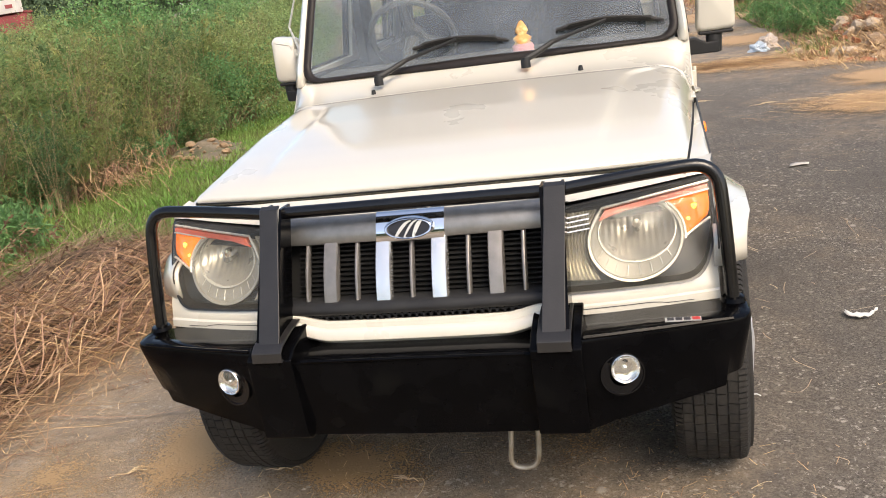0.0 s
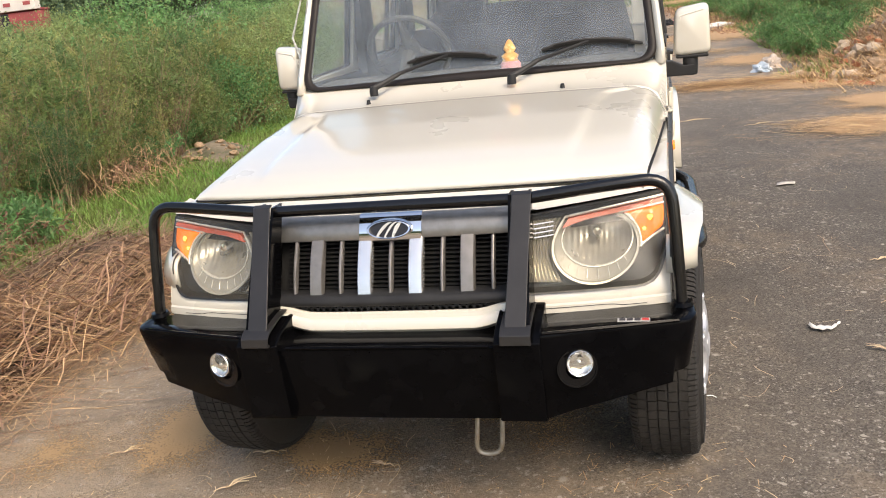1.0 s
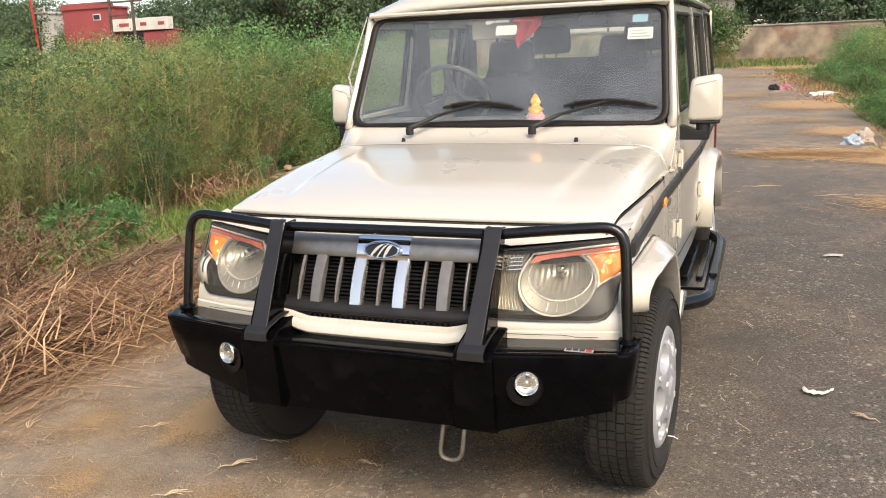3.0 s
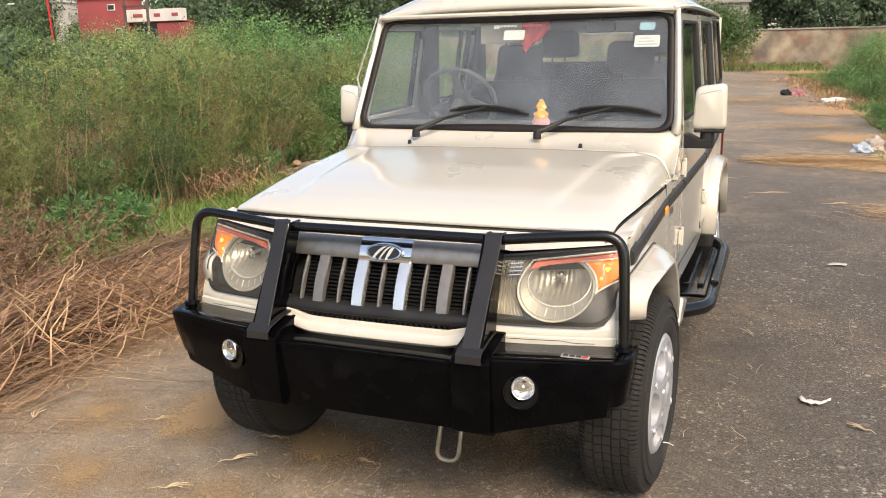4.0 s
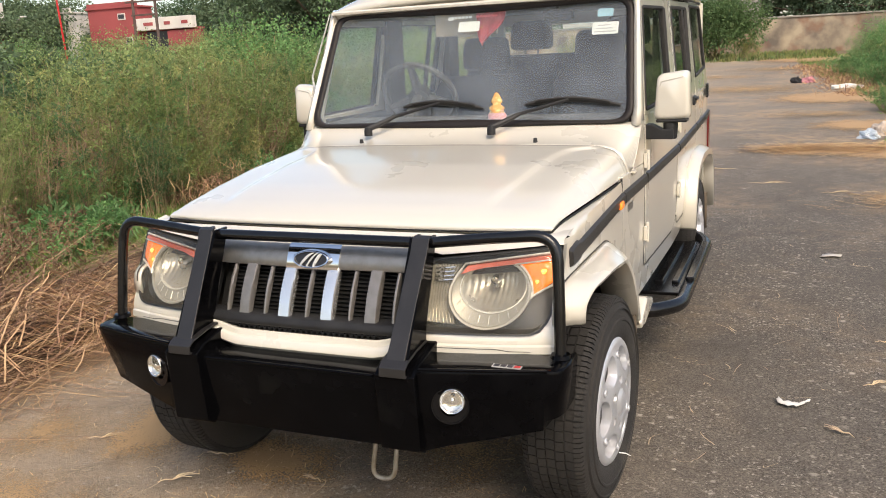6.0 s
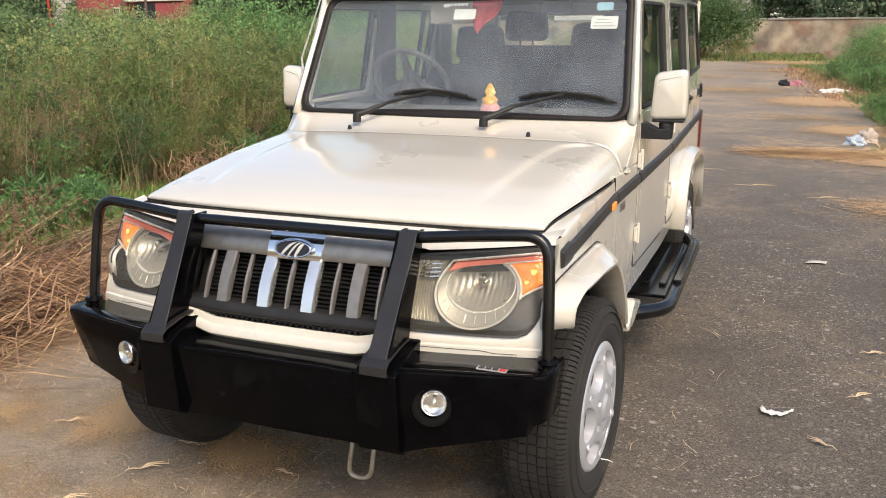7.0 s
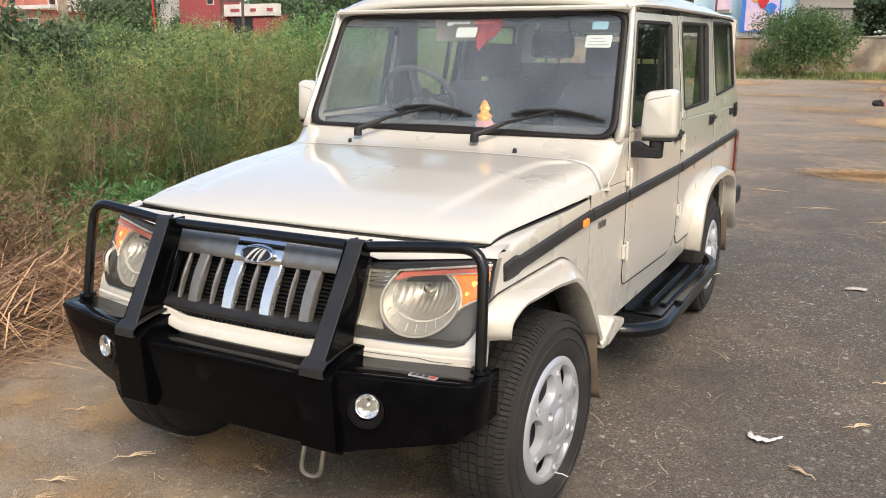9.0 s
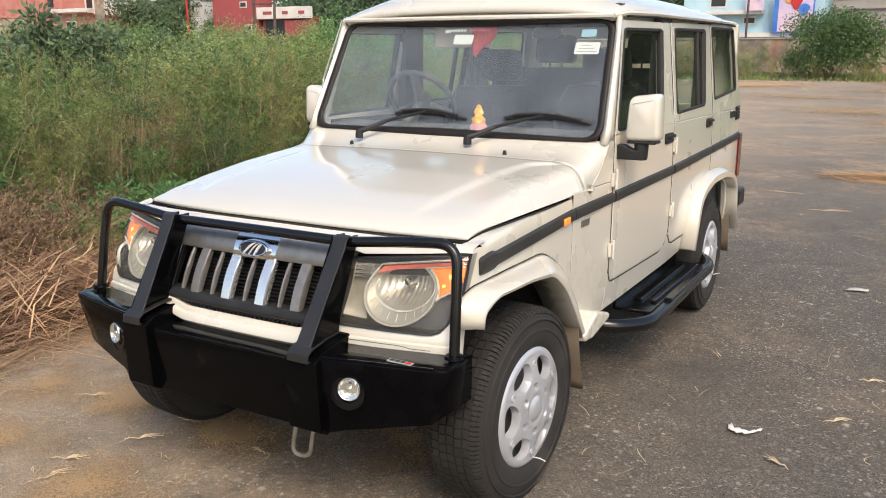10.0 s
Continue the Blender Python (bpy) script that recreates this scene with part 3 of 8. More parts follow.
    box(bm, s * 0.895, s * 0.935, 1.45, 2.25, 0.368, 0.384 + 0.006)
    part("tread_pad", bm, TUBE, step, bev=0.006)
    # tail lamp and rear bumper end
    bm = bmesh.new()
    box(bm, s * 0.70, s * 0.812, 3.50, 3.60, 0.73, 1.03)
    part("tail_lamp", bm, RED_LENS, car, "dark red tail lamp", bev=0.01)

# roof, rear, floor
bm = bmesh.new()
rows = []
for y, w, ze, rise in ((1.075, 0.700, 1.690, 0.035), (1.105, 0.722, 1.700, 0.052), (1.16, 0.730, 1.712, 0.085), (1.26, 0.735, 1.722, 0.115), (1.5, 0.742, 1.727, 0.132), (2.2, 0.752, 1.735, 0.14), (3.0, 0.745, 1.742, 0.135), (3.35, 0.73, 1.742, 0.115), (3.46, 0.715, 1.735, 0.07)):
    row = []
    for k in range(25):
        u = -1 + 2 * k / 24
        e = 1 - abs(u) ** 5
        row.append((u * w, y + (0.03 * u * u if y < 1.2 else 0) - 0.02 * (1 if y < 1.2 else 0), ze + rise * (0.55 * e + 0.45 * (1 - u * u))))
    rows.append(row)
loft(bm, rows)
part("roof", bm, PAINT, car, smooth=60, solid=0.03)
for s in (1, -1):
    bm = bmesh.new()
    skin(bm, span(1.13, 3.44, 18), lambda y: lerp([(1.1, 1.655), (1.8, 1.675), (3.4, 1.715)], y), lambda y: lerp([(1.1, 1.705), (1.5, 1.735), (3.4, 1.755)], y), s, 3, -0.036)
    part("roof_rail", bm, PAINT, car, "cream rail above the doors", solid=0.025)
    bm = bmesh.new()
    tube(bm, [(s * 0.70, 1.075, 1.688), (s * 0.738, 1.15, 1.700), (s * 0.752, 1.5, 1.712), (s * 0.762, 2.4, 1.728), (s * 0.755, 3.2, 1.742), (s * 0.735, 3.45, 1.742)], 0.011, 6)
    part("rain_gutter", bm, PAINT, car)
    bm = bmesh.new()
    tube(bm, [(s * 0.737, 1.15, 1.687), (s * 0.751, 1.5, 1.699), (s * 0.761, 2.4, 1.715), (s * 0.754, 3.2, 1.729), (s * 0.738, 3.42, 1.729)], 0.006, 6)
    part("gutter_seal", bm, RUBBER, car, "dark seal under the rain gutter")
bm = bmesh.new()
tube(bm, [(-0.70 + 1.4 * k / 16, 1.052 + 0.03 * ((-0.7 + 1.4 * k / 16) / 0.7) ** 2, 1.688) for k in range(17)], 0.010, 6)
part("roof_lip", bm, PAINT, car)
bm = bmesh.new()
box(bm, -0.785, 0.785, 3.44, 3.52, 0.5, 1.22)
for a, b in ((-0.76, -0.62), (0.62, 0.76)):
    box(bm, a, b, 3.42, 3.47, 1.22, 1.74)
box(bm, -0.62, 0.62, 3.42, 3.47, 1.66, 1.74)
part("tailgate", bm, PAINT, car, bev=0.01)
bm = bmesh.new()
loft(bm, [[(x, 3.442, z) for x in (-0.62, 0.62)] for z in (1.22, 1.66)])
g = part("window_pane", bm, SIDE_GLASS, car, "rear window glass")
g.visible_shadow = False
bm = bmesh.new()
box(bm, -0.84, 0.84, 3.52, 3.72, 0.52, 0.64)
part("rear_bumper", bm, PLASTIC, car, "dark grey rear bumper", bev=0.02)
bm = bmesh.new()
box(bm, -0.72, 0.72, 0.5, 3.5, 0.42, 0.50)
box(bm, -0.70, 0.70, 0.42, 0.50, 0.30, 0.96)
box(bm, -0.42, 0.42, -0.28, 3.4, 0.32, 0.44)
box(bm, -0.60, -0.50, -0.38, 3.45, 0.36, 0.48)
box(bm, 0.50, 0.60, -0.38, 3.45, 0.36, 0.48)
tube(bm, [(-0.62, 0, 0.33), (0.62, 0, 0.33)], 0.05, 10)
tube(bm, [(-0.62, 2.68, 0.35), (0.62, 2.68, 0.35)], 0.06, 10)
box(bm, -0.12, 0.12, 2.56, 2.8, 0.24, 0.46)
part("chassis", bm, CHASSIS, car, "muddy dark chassis and floor")

# bonnet
def hood_row(v):
    """Points across the bonnet, with columns that follow the ridge."""
    k = ridge_u(v)
    half = [k * i / 22 for i in range(23)] + [k + 0.045 * i / 4 for i in (1, 2, 3, 4)]
    half += [k + 0.045 + (1 - k - 0.045) * (1 - (1 - i / 16) ** 2) for i in range(1, 17)]
    return [hood_pt(u, v) for u in [-h for h in half[:0:-1]] + half]


bm = bmesh.new()
loft(bm, [hood_row(v) for v in [0, 0.012, 0.03, 0.055, 0.08, 0.11, 0.14] + span(0.17, 1, 30)])
part("bonnet", bm, PAINT, car, "cream bonnet with raised middle panel", smooth=60, solid=0.025)
for s in (1, -1):
    bm = bmesh.new()
    tube(bm, [hood_pt(s, v) + Vector((s * 0.001, 0, -0.010)) for v in span(0.0, 0.98, 14)], 0.0036, 6)
    part("panel_gap", bm, VOID, car, "dark gap beside the bonnet")
bm = bmesh.new()
tube(bm, [hood_pt(u, 0) + Vector((0, -0.001, -0.010)) for u in span(-1, 1, 30)], 0.0028, 6)
part("panel_gap", bm, VOID, car, "dark gap before the bonnet")
# cowl between bonnet and windscreen
bm = bmesh.new()
rows = []
for k in range(13):
    t = k / 12
    row = []
    for i in range(49):
        u = -1 + i / 24
        ya, yb = 0.655, screen(0.755 * u, 1.17).y + 0.014
        y = ya + (yb - ya) * t
        xe = side_x(y, 1.1) - 0.002
        g = 0.35 * t + 0.65 * t ** 2.2
        z = (hood_pt(u, 1.0).z - 0.002) * (1 - g) + 1.176 * g
        row.append((u * xe, y, z))
    rows.append(row)
loft(bm, rows)
part("cowl", bm, PAINT, car, smooth=60, solid=0.02)
for x, y in ((0.385, 0.70), (-0.40, 0.705)):
    bm = bmesh.new()
    lathe(bm, [(0.0, 0.03), (0.007, 0.028), (0.009, 0.015), (0.012, 0.006), (0.016, 0.0), (0.016, -0.012)], (x, y, 1.104), "z", 12)
    part("washer_nozzle", bm, PLASTIC, car, "small black washer nozzle")

# windscreen, seal
WS = [(-0.735, 1.178), (0.735, 1.178), (0.692, 1.668), (-0.692, 1.668)]
wsr = rounded(WS, [0.07, 0.07, 0.05, 0.05], 6)
bm = bmesh.new()
rows = []
for k in range(9):
    z = 1.178 + 0.49 * k / 8
    w = 0.735 - 0.043 * k / 8 - 0.01
    rows.append([screen(-w + 2 * w * i / 16, z) for i in range(17)])
loft(bm, rows)
ws = part("windscreen", bm, GLASS, car, "clear windscreen with dust and a painted pale veil", smooth=60)
ws.visible_shadow = False
bm = bmesh.new()
loop = []
for i, p in enumerate(wsr):
    q = wsr[(i + 1) % len(wsr)]
    m = max(1, int((Vector(q) - Vector(p)).length / 0.1))
    loop += [tuple(Vector(p).lerp(Vector(q), j / m)) for j in range(m)]
mid = Vector((0, 1.42))
rows = []
for p in loop + loop[:1]:
    d = (mid - Vector(p))
    d = Vector((d.x * 0.75, d.y)).normalized()
    rows.append([screen(*(Vector(p) + d * o), h) for o, h in ((-0.016, -0.008), (-0.012, 0.007), (-0.004, 0.012), (0.010, 0.011), (0.019, 0.004), (0.021, -0.006))])
loft(bm, rows)
part("windscreen_seal", bm, WS_RUBBER, car, "thick brown-black windscreen seal", smooth=60)
# header over the screen
bm = bmesh.new()
rows = []
for i in range(17):
    x = -0.70 + 1.4 * i / 16
    rows.append([screen(x, 1.66, -0.01), screen(x, 1.705, 0.006), screen(x, 1.705, -0.05)])
loft(bm, rows)
part("windscreen_header", bm, PAINT, car, solid=0.01)

# wipers
for px, tip0, tip1 in ((-0.385, -0.265, 0.115), (0.185, 0.295, 0.69)):
    wiper = empty("wiper")
    wiper.parent = car
    bm = bmesh.new()
    p0 = Vector((px, 0.745, 1.155))
    lathe(bm, [(0, 0.028), (0.014, 0.026), (0.018, 0.01), (0.018, -0.012)], p0, "z", 12)
    p1 = screen(px + 0.10, 1.22, 0.05)
    p2 = screen((tip0 + tip1) / 2 - 0.01, 1.272, 0.04)
    tube(bm, [p0 + Vector((0, 0, 0.018)), p0 + Vector((0.03, 0.02, 0.03)), p1], [0.013, 0.012, 0.009], 8)
    tube(bm, [p1, p1.lerp(p2, 0.5), p2], [0.008, 0.007, 0.006], 8)
    part("wiper_arm", bm, PLASTIC, wiper, "black wiper arm")
    bm = bmesh.new()
    pts = [screen(tip0 + (tip1 - tip0) * k / 8, 1.255 + 0.022 * math.sin(k / 8 * math.pi) - 0.012 * (k / 8), 0.014) for k in range(9)]
    tube(bm, pts, [0.006, 0.010, 0.011, 0.012, 0.012, 0.012, 0.011, 0.010, 0.005], 6)
    tube(bm, [p + Vector((0, -0.017, 0.007)) for p in pts[1:8]], 0.006, 6)
    for q in pts[1:8:2]:
        tube(bm, [q, q + Vector((0, -0.018, 0.008))], 0.007, 6)
    part("wiper_blade", bm, RUBBER, wiper, "black wiper blade")

# mirrors
for s, yc, xo in ((1, 1.0, 0.0), (-1, 1.05, -0.0)):
    mir = empty("door_mirror")
    mir.parent = car
    bm = bmesh.new()
    x0, x1 = (0.806, 0.945) if s > 0 else (0.80, 0.918)
    rows = []
    for y, g in ((yc - 0.035, 0.80), (yc - 0.028, 0.93), (yc - 0.005, 1.0), (yc + 0.045, 1.0), (yc + 0.055, 0.97)):
        cx, cz = (x0 + x1) / 2, 1.268
        out = rounded([(-(x1 - x0) / 2, -0.098), ((x1 - x0) / 2 + 0.006, -0.094), ((x1 - x0) / 2, 0.104), (-(x1 - x0) / 2 + 0.012, 0.088)], 0.028, 4)
        rows.append([(s * (cx + a * g), y, cz + b * g) for a, b in out])
    loft(bm, rows, close=True, caps=True)
    part("mirror_shell", bm, PAINT, mir, "cream mirror shell", smooth=50)
    bm = bmesh.new()
    tube(bm, bend([(s * (x0 + 0.026), yc - 0.0335, 1.305), (s * (x0 + 0.028), yc - 0.0355, 1.328), (s * (x1 - 0.022), yc - 0.0345, 1.345)], 0.012, 4), 0.0028, 6)
    part("shell_crease", bm, PAINT, mir)
    bm = bmesh.new()
    out = rounded([(x0 + 0.012, 1.185), (x1 - 0.008, 1.188), (x1 - 0.012, 1.355), (x0 + 0.02, 1.345)], 0.02, 3)
    plate(bm, out, lambda a, b: (s * a, yc + 0.058, b), lambda a, b: (s * a, yc + 0.05, b))
    part("mirror_glass", bm, MIRROR, mir)
    bm = bmesh.new()
    lathe(bm, [(0.0, 0.03), (0.026, 0.03), (0.03, 0.0), (0.027, -0.06), (0.0, -0.064)], (s * 0.872, yc + 0.005, 1.155), "z", 16)
    rows = [[(s * x, yc + dy, z) for dy, z in ((-0.03, 1.095), (0.03, 1.095), (0.03, 1.095 + h), (-0.03, 1.095 + h))] for x, h in ((0.765, 0.062), (0.80, 0.062), (0.845, 0.04), (0.888, 0.045))]
    loft(bm, rows, close=True, caps=True)
    box(bm, s * (x0 + 0.01), s * (x1 - 0.004), yc - 0.03, yc + 0.052, 1.163, 1.176)
    part("mirror_bracket", bm, PLASTIC, mir, "black mirror bracket", bev=0.006)

# aerial on the driver's pillar
bm = bmesh.new()
tube(bm, [(-0.775, 0.98, 1.30), (-0.845, 1.08, 1.40), (-0.735, 1.10, 1.69)], [0.007, 0.005, 0.003], 6)
box(bm, -0.80, -0.755, 0.97, 1.0, 1.285, 1.31)
part("aerial", bm, LAMP_GREY, car, "thin telescopic aerial")

# ---- nose ----
bm = bmesh.new()
rows = []
for i in range(41):
    x = -0.738 + 1.476 * i / 40
    a = abs(x) / 0.738
    ys = -0.268 + 0.072 * a ** 3 - 0.016 * (1 - a * a)
    zt = lerp([(0, 0.950), (0.5, 0.948), (1, 0.938)], a)
    fb = lerp([(0, 0.912), (0.49, 0.908), (0.52, 0.894), (1, 0.923)], a)
    lip = nose(x, fb + 0.010, -0.010)
    rows.append([(x - 0.014, ys + 0.01, zt - 0.012), (x - 0.014, ys - 0.004, zt), (x - 0.014, ys * 0.6 + lip.y * 0.4, zt * 0.75 + lip.z * 0.25), lip, nose(x, fb, -0.004), nose(x, fb, -0.04)])
loft(bm, rows)
part("nose_panel", bm, PAINT, car, "cream panel between bonnet and grille", smooth=50)
for s in (1, -1):
    bm = bmesh.new()
    rows = []
    for x in span(0.352, 0.752, 10):
        zt = lerp([(0.35, 0.686), (0.56, 0.685), (0.69, 0.685), (0.725, 0.70), (0.745, 0.73), (0.755, 0.80)], x)
        rows.append([nose(s * x, zt, -0.04), nose(s * x, zt, 0.0), nose(s * x, 0.672, 0.004), nose(s * x, 0.660, 0.003), nose(s * x, 0.656, 0.010), nose(s * x, 0.636, 0.010), nose(s * x, 0.615, -0.03)])
    loft(bm, rows)
    part("front_bumper_side", bm, PAINT, car, "cream bumper moulding below the headlamp", smooth=45)
    bm = bmesh.new()
    loft(bm, [[nose(s * x, lerp([(0.35, 0.650), (0.60, 0.650), (0.62, 0.644), (0.69, 0.643)], x) + d, 0.0112) for d in (-0.0009, 0.0009)] for x in span(0.36, 0.69, 16)])
    part("bumper_slot", bm, RUBBER, car, "thin dark parting line")
    # corner strip between lamp and fender: the lamp's side, then body colour
    flank = lambda z0, z1, n, cols: [[(nose(s * 0.752, z, 0.0), nose(s * 0.752 + 0.004, z, -0.024), side(front_y(0.74, z) + 0.066, z, 0.0008, s))[c] for c in cols] for z in span(z0, z1, n)]
    for z0, z1, cols in ((0.60, 0.735, (0, 1, 2)), (0.735, 0.921, (1, 2)), (0.921, 0.936, (0, 1, 2))):
        bm = bmesh.new()
        loft(bm, flank(z0, z1, 6, cols))
        part("corner_panel", bm, PAINT, car, smooth=50)
    bm = bmesh.new()
    loft(bm, flank(0.735, 0.921, 8, (0, 1)))
    part("lamp_flank", bm, SHROUD, car, "grey side of the headlamp lens", smooth=50)
    # the fender's front corner, over the lamp
    edge = hood_pt(s, 0.0) + Vector((s * 0.003, 0, -0.012))
    rows = []
    for x, f in ((0.694, 1.0), (0.715, 0.75), (0.738, 0.4), (0.750, 0.12), (0.752, 0.0)):
        fr, bk = nose(s * x, 0.936, -0.004), Vector((s * (side_x(-0.172, 0.95) + 0.001 + (abs(edge.x) - side_x(-0.172, 0.95)) * f), -0.172, 0.955 + (edge.z - 0.955) * f ** 0.6))
        rows.append([nose(s * x, 0.922, 0.0), fr, fr.lerp(bk, 0.5) + Vector((0, 0, 0.0015)), bk])
    bm = bmesh.new()
    loft(bm, rows)
    part("fender_corner", bm, PAINT, car, smooth=60)
    bm = bmesh.new()
    tube(bm, [nose(s * 0.690, 0.926, -0.006), nose(s * 0.690, 0.938, -0.010), (s * 0.690 - 0.014, -0.245, 0.9455)], 0.0022, 6)
    part("panel_gap", bm, VOID, car, "dark gap in the nose panel")
bm = bmesh.new()
rows = []
for x in span(-0.36, 0.36, 24):
    e = max(0, (abs(x) - 0.25) / 0.11)
    zt = 0.663 + 0.028 * e
    rows.append([nose(x, zt - 0.004, 0.004), nose(x, zt, 0.020), nose(x, zt - 0.004, 0.027), nose(x, zt - 0.017, 0.029), nose(x, zt - 0.020, 0.037), nose(x, zt - 0.024, 0.040), nose(x, 0.618 + 0.03 * e, 0.041), nose(x, 0.607 + 0.03 * e, 0.030), nose(x, 0.603 + 0.03 * e, 0.0)])
loft(bm, rows)
part("front_bumper_middle", bm, PAINT, car, "cream bumper moulding under the grille", smooth=40)

# grille
grille = empty("grille")
grille.parent, grille.location = car, (-0.007, 0, 0)
# backing and radiator are coloured near-black to stand for the shade in there
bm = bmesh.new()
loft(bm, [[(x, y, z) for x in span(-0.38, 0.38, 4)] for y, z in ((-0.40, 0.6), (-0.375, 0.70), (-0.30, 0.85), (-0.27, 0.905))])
part("grille_backing", bm, VOID, grille, "near-black sheet painted as the shade behind the grille")
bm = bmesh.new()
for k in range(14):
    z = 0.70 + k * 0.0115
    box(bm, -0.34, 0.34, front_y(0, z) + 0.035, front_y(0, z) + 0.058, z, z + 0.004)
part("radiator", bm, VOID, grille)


def bar(bm, x0, x1, z0, z1, out, depth, n=12, tilt=0.0):
    rows = []
    for x in span(x0, x1, n):
        rows.append([nose(x, z0, out - depth), nose(x, z0, out - 0.004), nose(x, z0 + 0.004, out), nose(x, (z0 + z1) / 2, out + 0.004), nose(x, z1 - 0.004, out), nose(x, z1, out - 0.006), nose(x, z1, out - depth)])
    loft(bm, rows, close=True, caps=True)


for x0, x1 in ((-0.378, -0.0925), (0.0925, 0.378)):
    bm = bmesh.new()
    bar(bm, x0, x1, 0.846, 0.911, 0.012, 0.04)
    part("grille_top_bar", bm, GUNMETAL, grille, "brushed gunmetal grille bar", smooth=50)
bm = bmesh.new()
bar(bm, -0.092, 0.092, 0.843, 0.915, 0.015, 0.04)
part("grille_top_bar", bm, CHROME, grille, "chrome badge panel", smooth=50)


def slat(x, w, m, lab, out=0.012):
    bm = bmesh.new()
    rows = []
    for z in span(0.706, 0.850, 10):
        o = out + 0.010 * math.sin((z - 0.70) / 0.155 * math.pi)
        sec = [(-w, -0.008), (-w, o - 0.006), (-w + 0.003, o - 0.001), (0, o), (w - 0.003, o - 0.001), (w, o - 0.006), (w, -0.008)]
        rows.append([nose(x + a, z, b) for a, b in sec])
    loft(bm, rows, close=True, caps=True)
    part("grille_slat", bm, m, grille, lab, smooth=35)


for x in (-0.075, 0.075):
    slat(x, 0.021, BRIGHT, "chrome slat")
for x in (-0.222, 0.222):
    slat(x, 0.020, SLATM, "wide gunmetal slat")
for x in (-0.361, -0.292, -0.150, 0.0, 0.150, 0.292, 0.361):
    slat(x, 0.006, SLATM, "thin gunmetal slat", 0.004)
bm = bmesh.new()
bar(bm, -0.365, 0.365, 0.678, 0.708, 0.024, 0.06)
part("grille_lip", bm, PLASTIC, grille, "black lower grille lip", smooth=50)
bm = bmesh.new()
for r in range(2):
    for c in range(-16, 17):
        x, z = c * 0.019 + (0.0095 if r % 2 else 0), 0.6625 + r * 0.0165
        ring = [(x + 0.0112 * math.cos(t * math.pi / 3 + math.pi / 6), z + 0.0112 * math.sin(t * math.pi / 3 + math.pi / 6)) for t in range(6)]
        rin = [(x + (a - x) * 0.74, z + (b - z) * 0.74) for a, b in ring]
        loft(bm, [[nose(*p, 0.002) for p in ring], [nose(*p, 0.010) for p in ring], [nose(*p, 0.010) for p in rin], [nose(*p, -0.006) for p in rin]], close=True)
part("honeycomb_mesh", bm, PLASTIC, grille, "black honeycomb grille insert", smooth=0)
# emblem in plain shapes
emblem = empty("emblem")
emblem.parent, emblem.location = car, (-0.007, 0, 0)
EC = 0.877
bm = bmesh.new()
rows = []
for a, o in ((1.0, 0.018), (1.0, 0.030), (0.95, 0.034), (0.88, 0.034), (0.84, 0.027)):
    rows.append([nose(0.066 * a * math.cos(t), EC + 0.026 * (a if a == 1 else a - 0.06) * math.sin(t), o) for t in span(0, 2 * math.pi, 40)[:-1]])
loft(bm, rows, close=True)
part("emblem_ring", bm, CHROME, emblem, "chrome oval ring")
bm = bmesh.new()
plate(bm, [(0.058 * math.cos(t), EC + 0.0225 * math.sin(t)) for t in span(0, 2 * math.pi, 32)[:-1]], lambda a, b: nose(a, b, 0.027), lambda a, b: nose(a, b, 0.01))
part("emblem_plate", bm, LAMP_BLACK, emblem, "black oval plate")
for x0, x1, w in ((-0.036, 0.006, 0.010), (-0.012, 0.022, 0.006), (0.012, 0.036, 0.011)):
    bm = bmesh.new()
    rows = []
    for k in range(7):
        u = k / 6
        x, z = x0 + (x1 - x0) * u, EC - 0.020 + 0.038 * math.sin(u * 1.5)
        hw = w * (0.3 + 0.7 * math.sin(u * math.pi * 0.9 + 0.2)) * 0.5
        rows.append([nose(x - hw, z, 0.026), nose(x - hw, z, 0.032), nose(x + hw, z - 0.002, 0.032), nose(x + hw, z - 0.002, 0.026)])
    loft(bm, rows, close=True, caps=True)
    part("emblem_stroke", bm, LAMP_GREY, emblem, "plain chrome stroke")

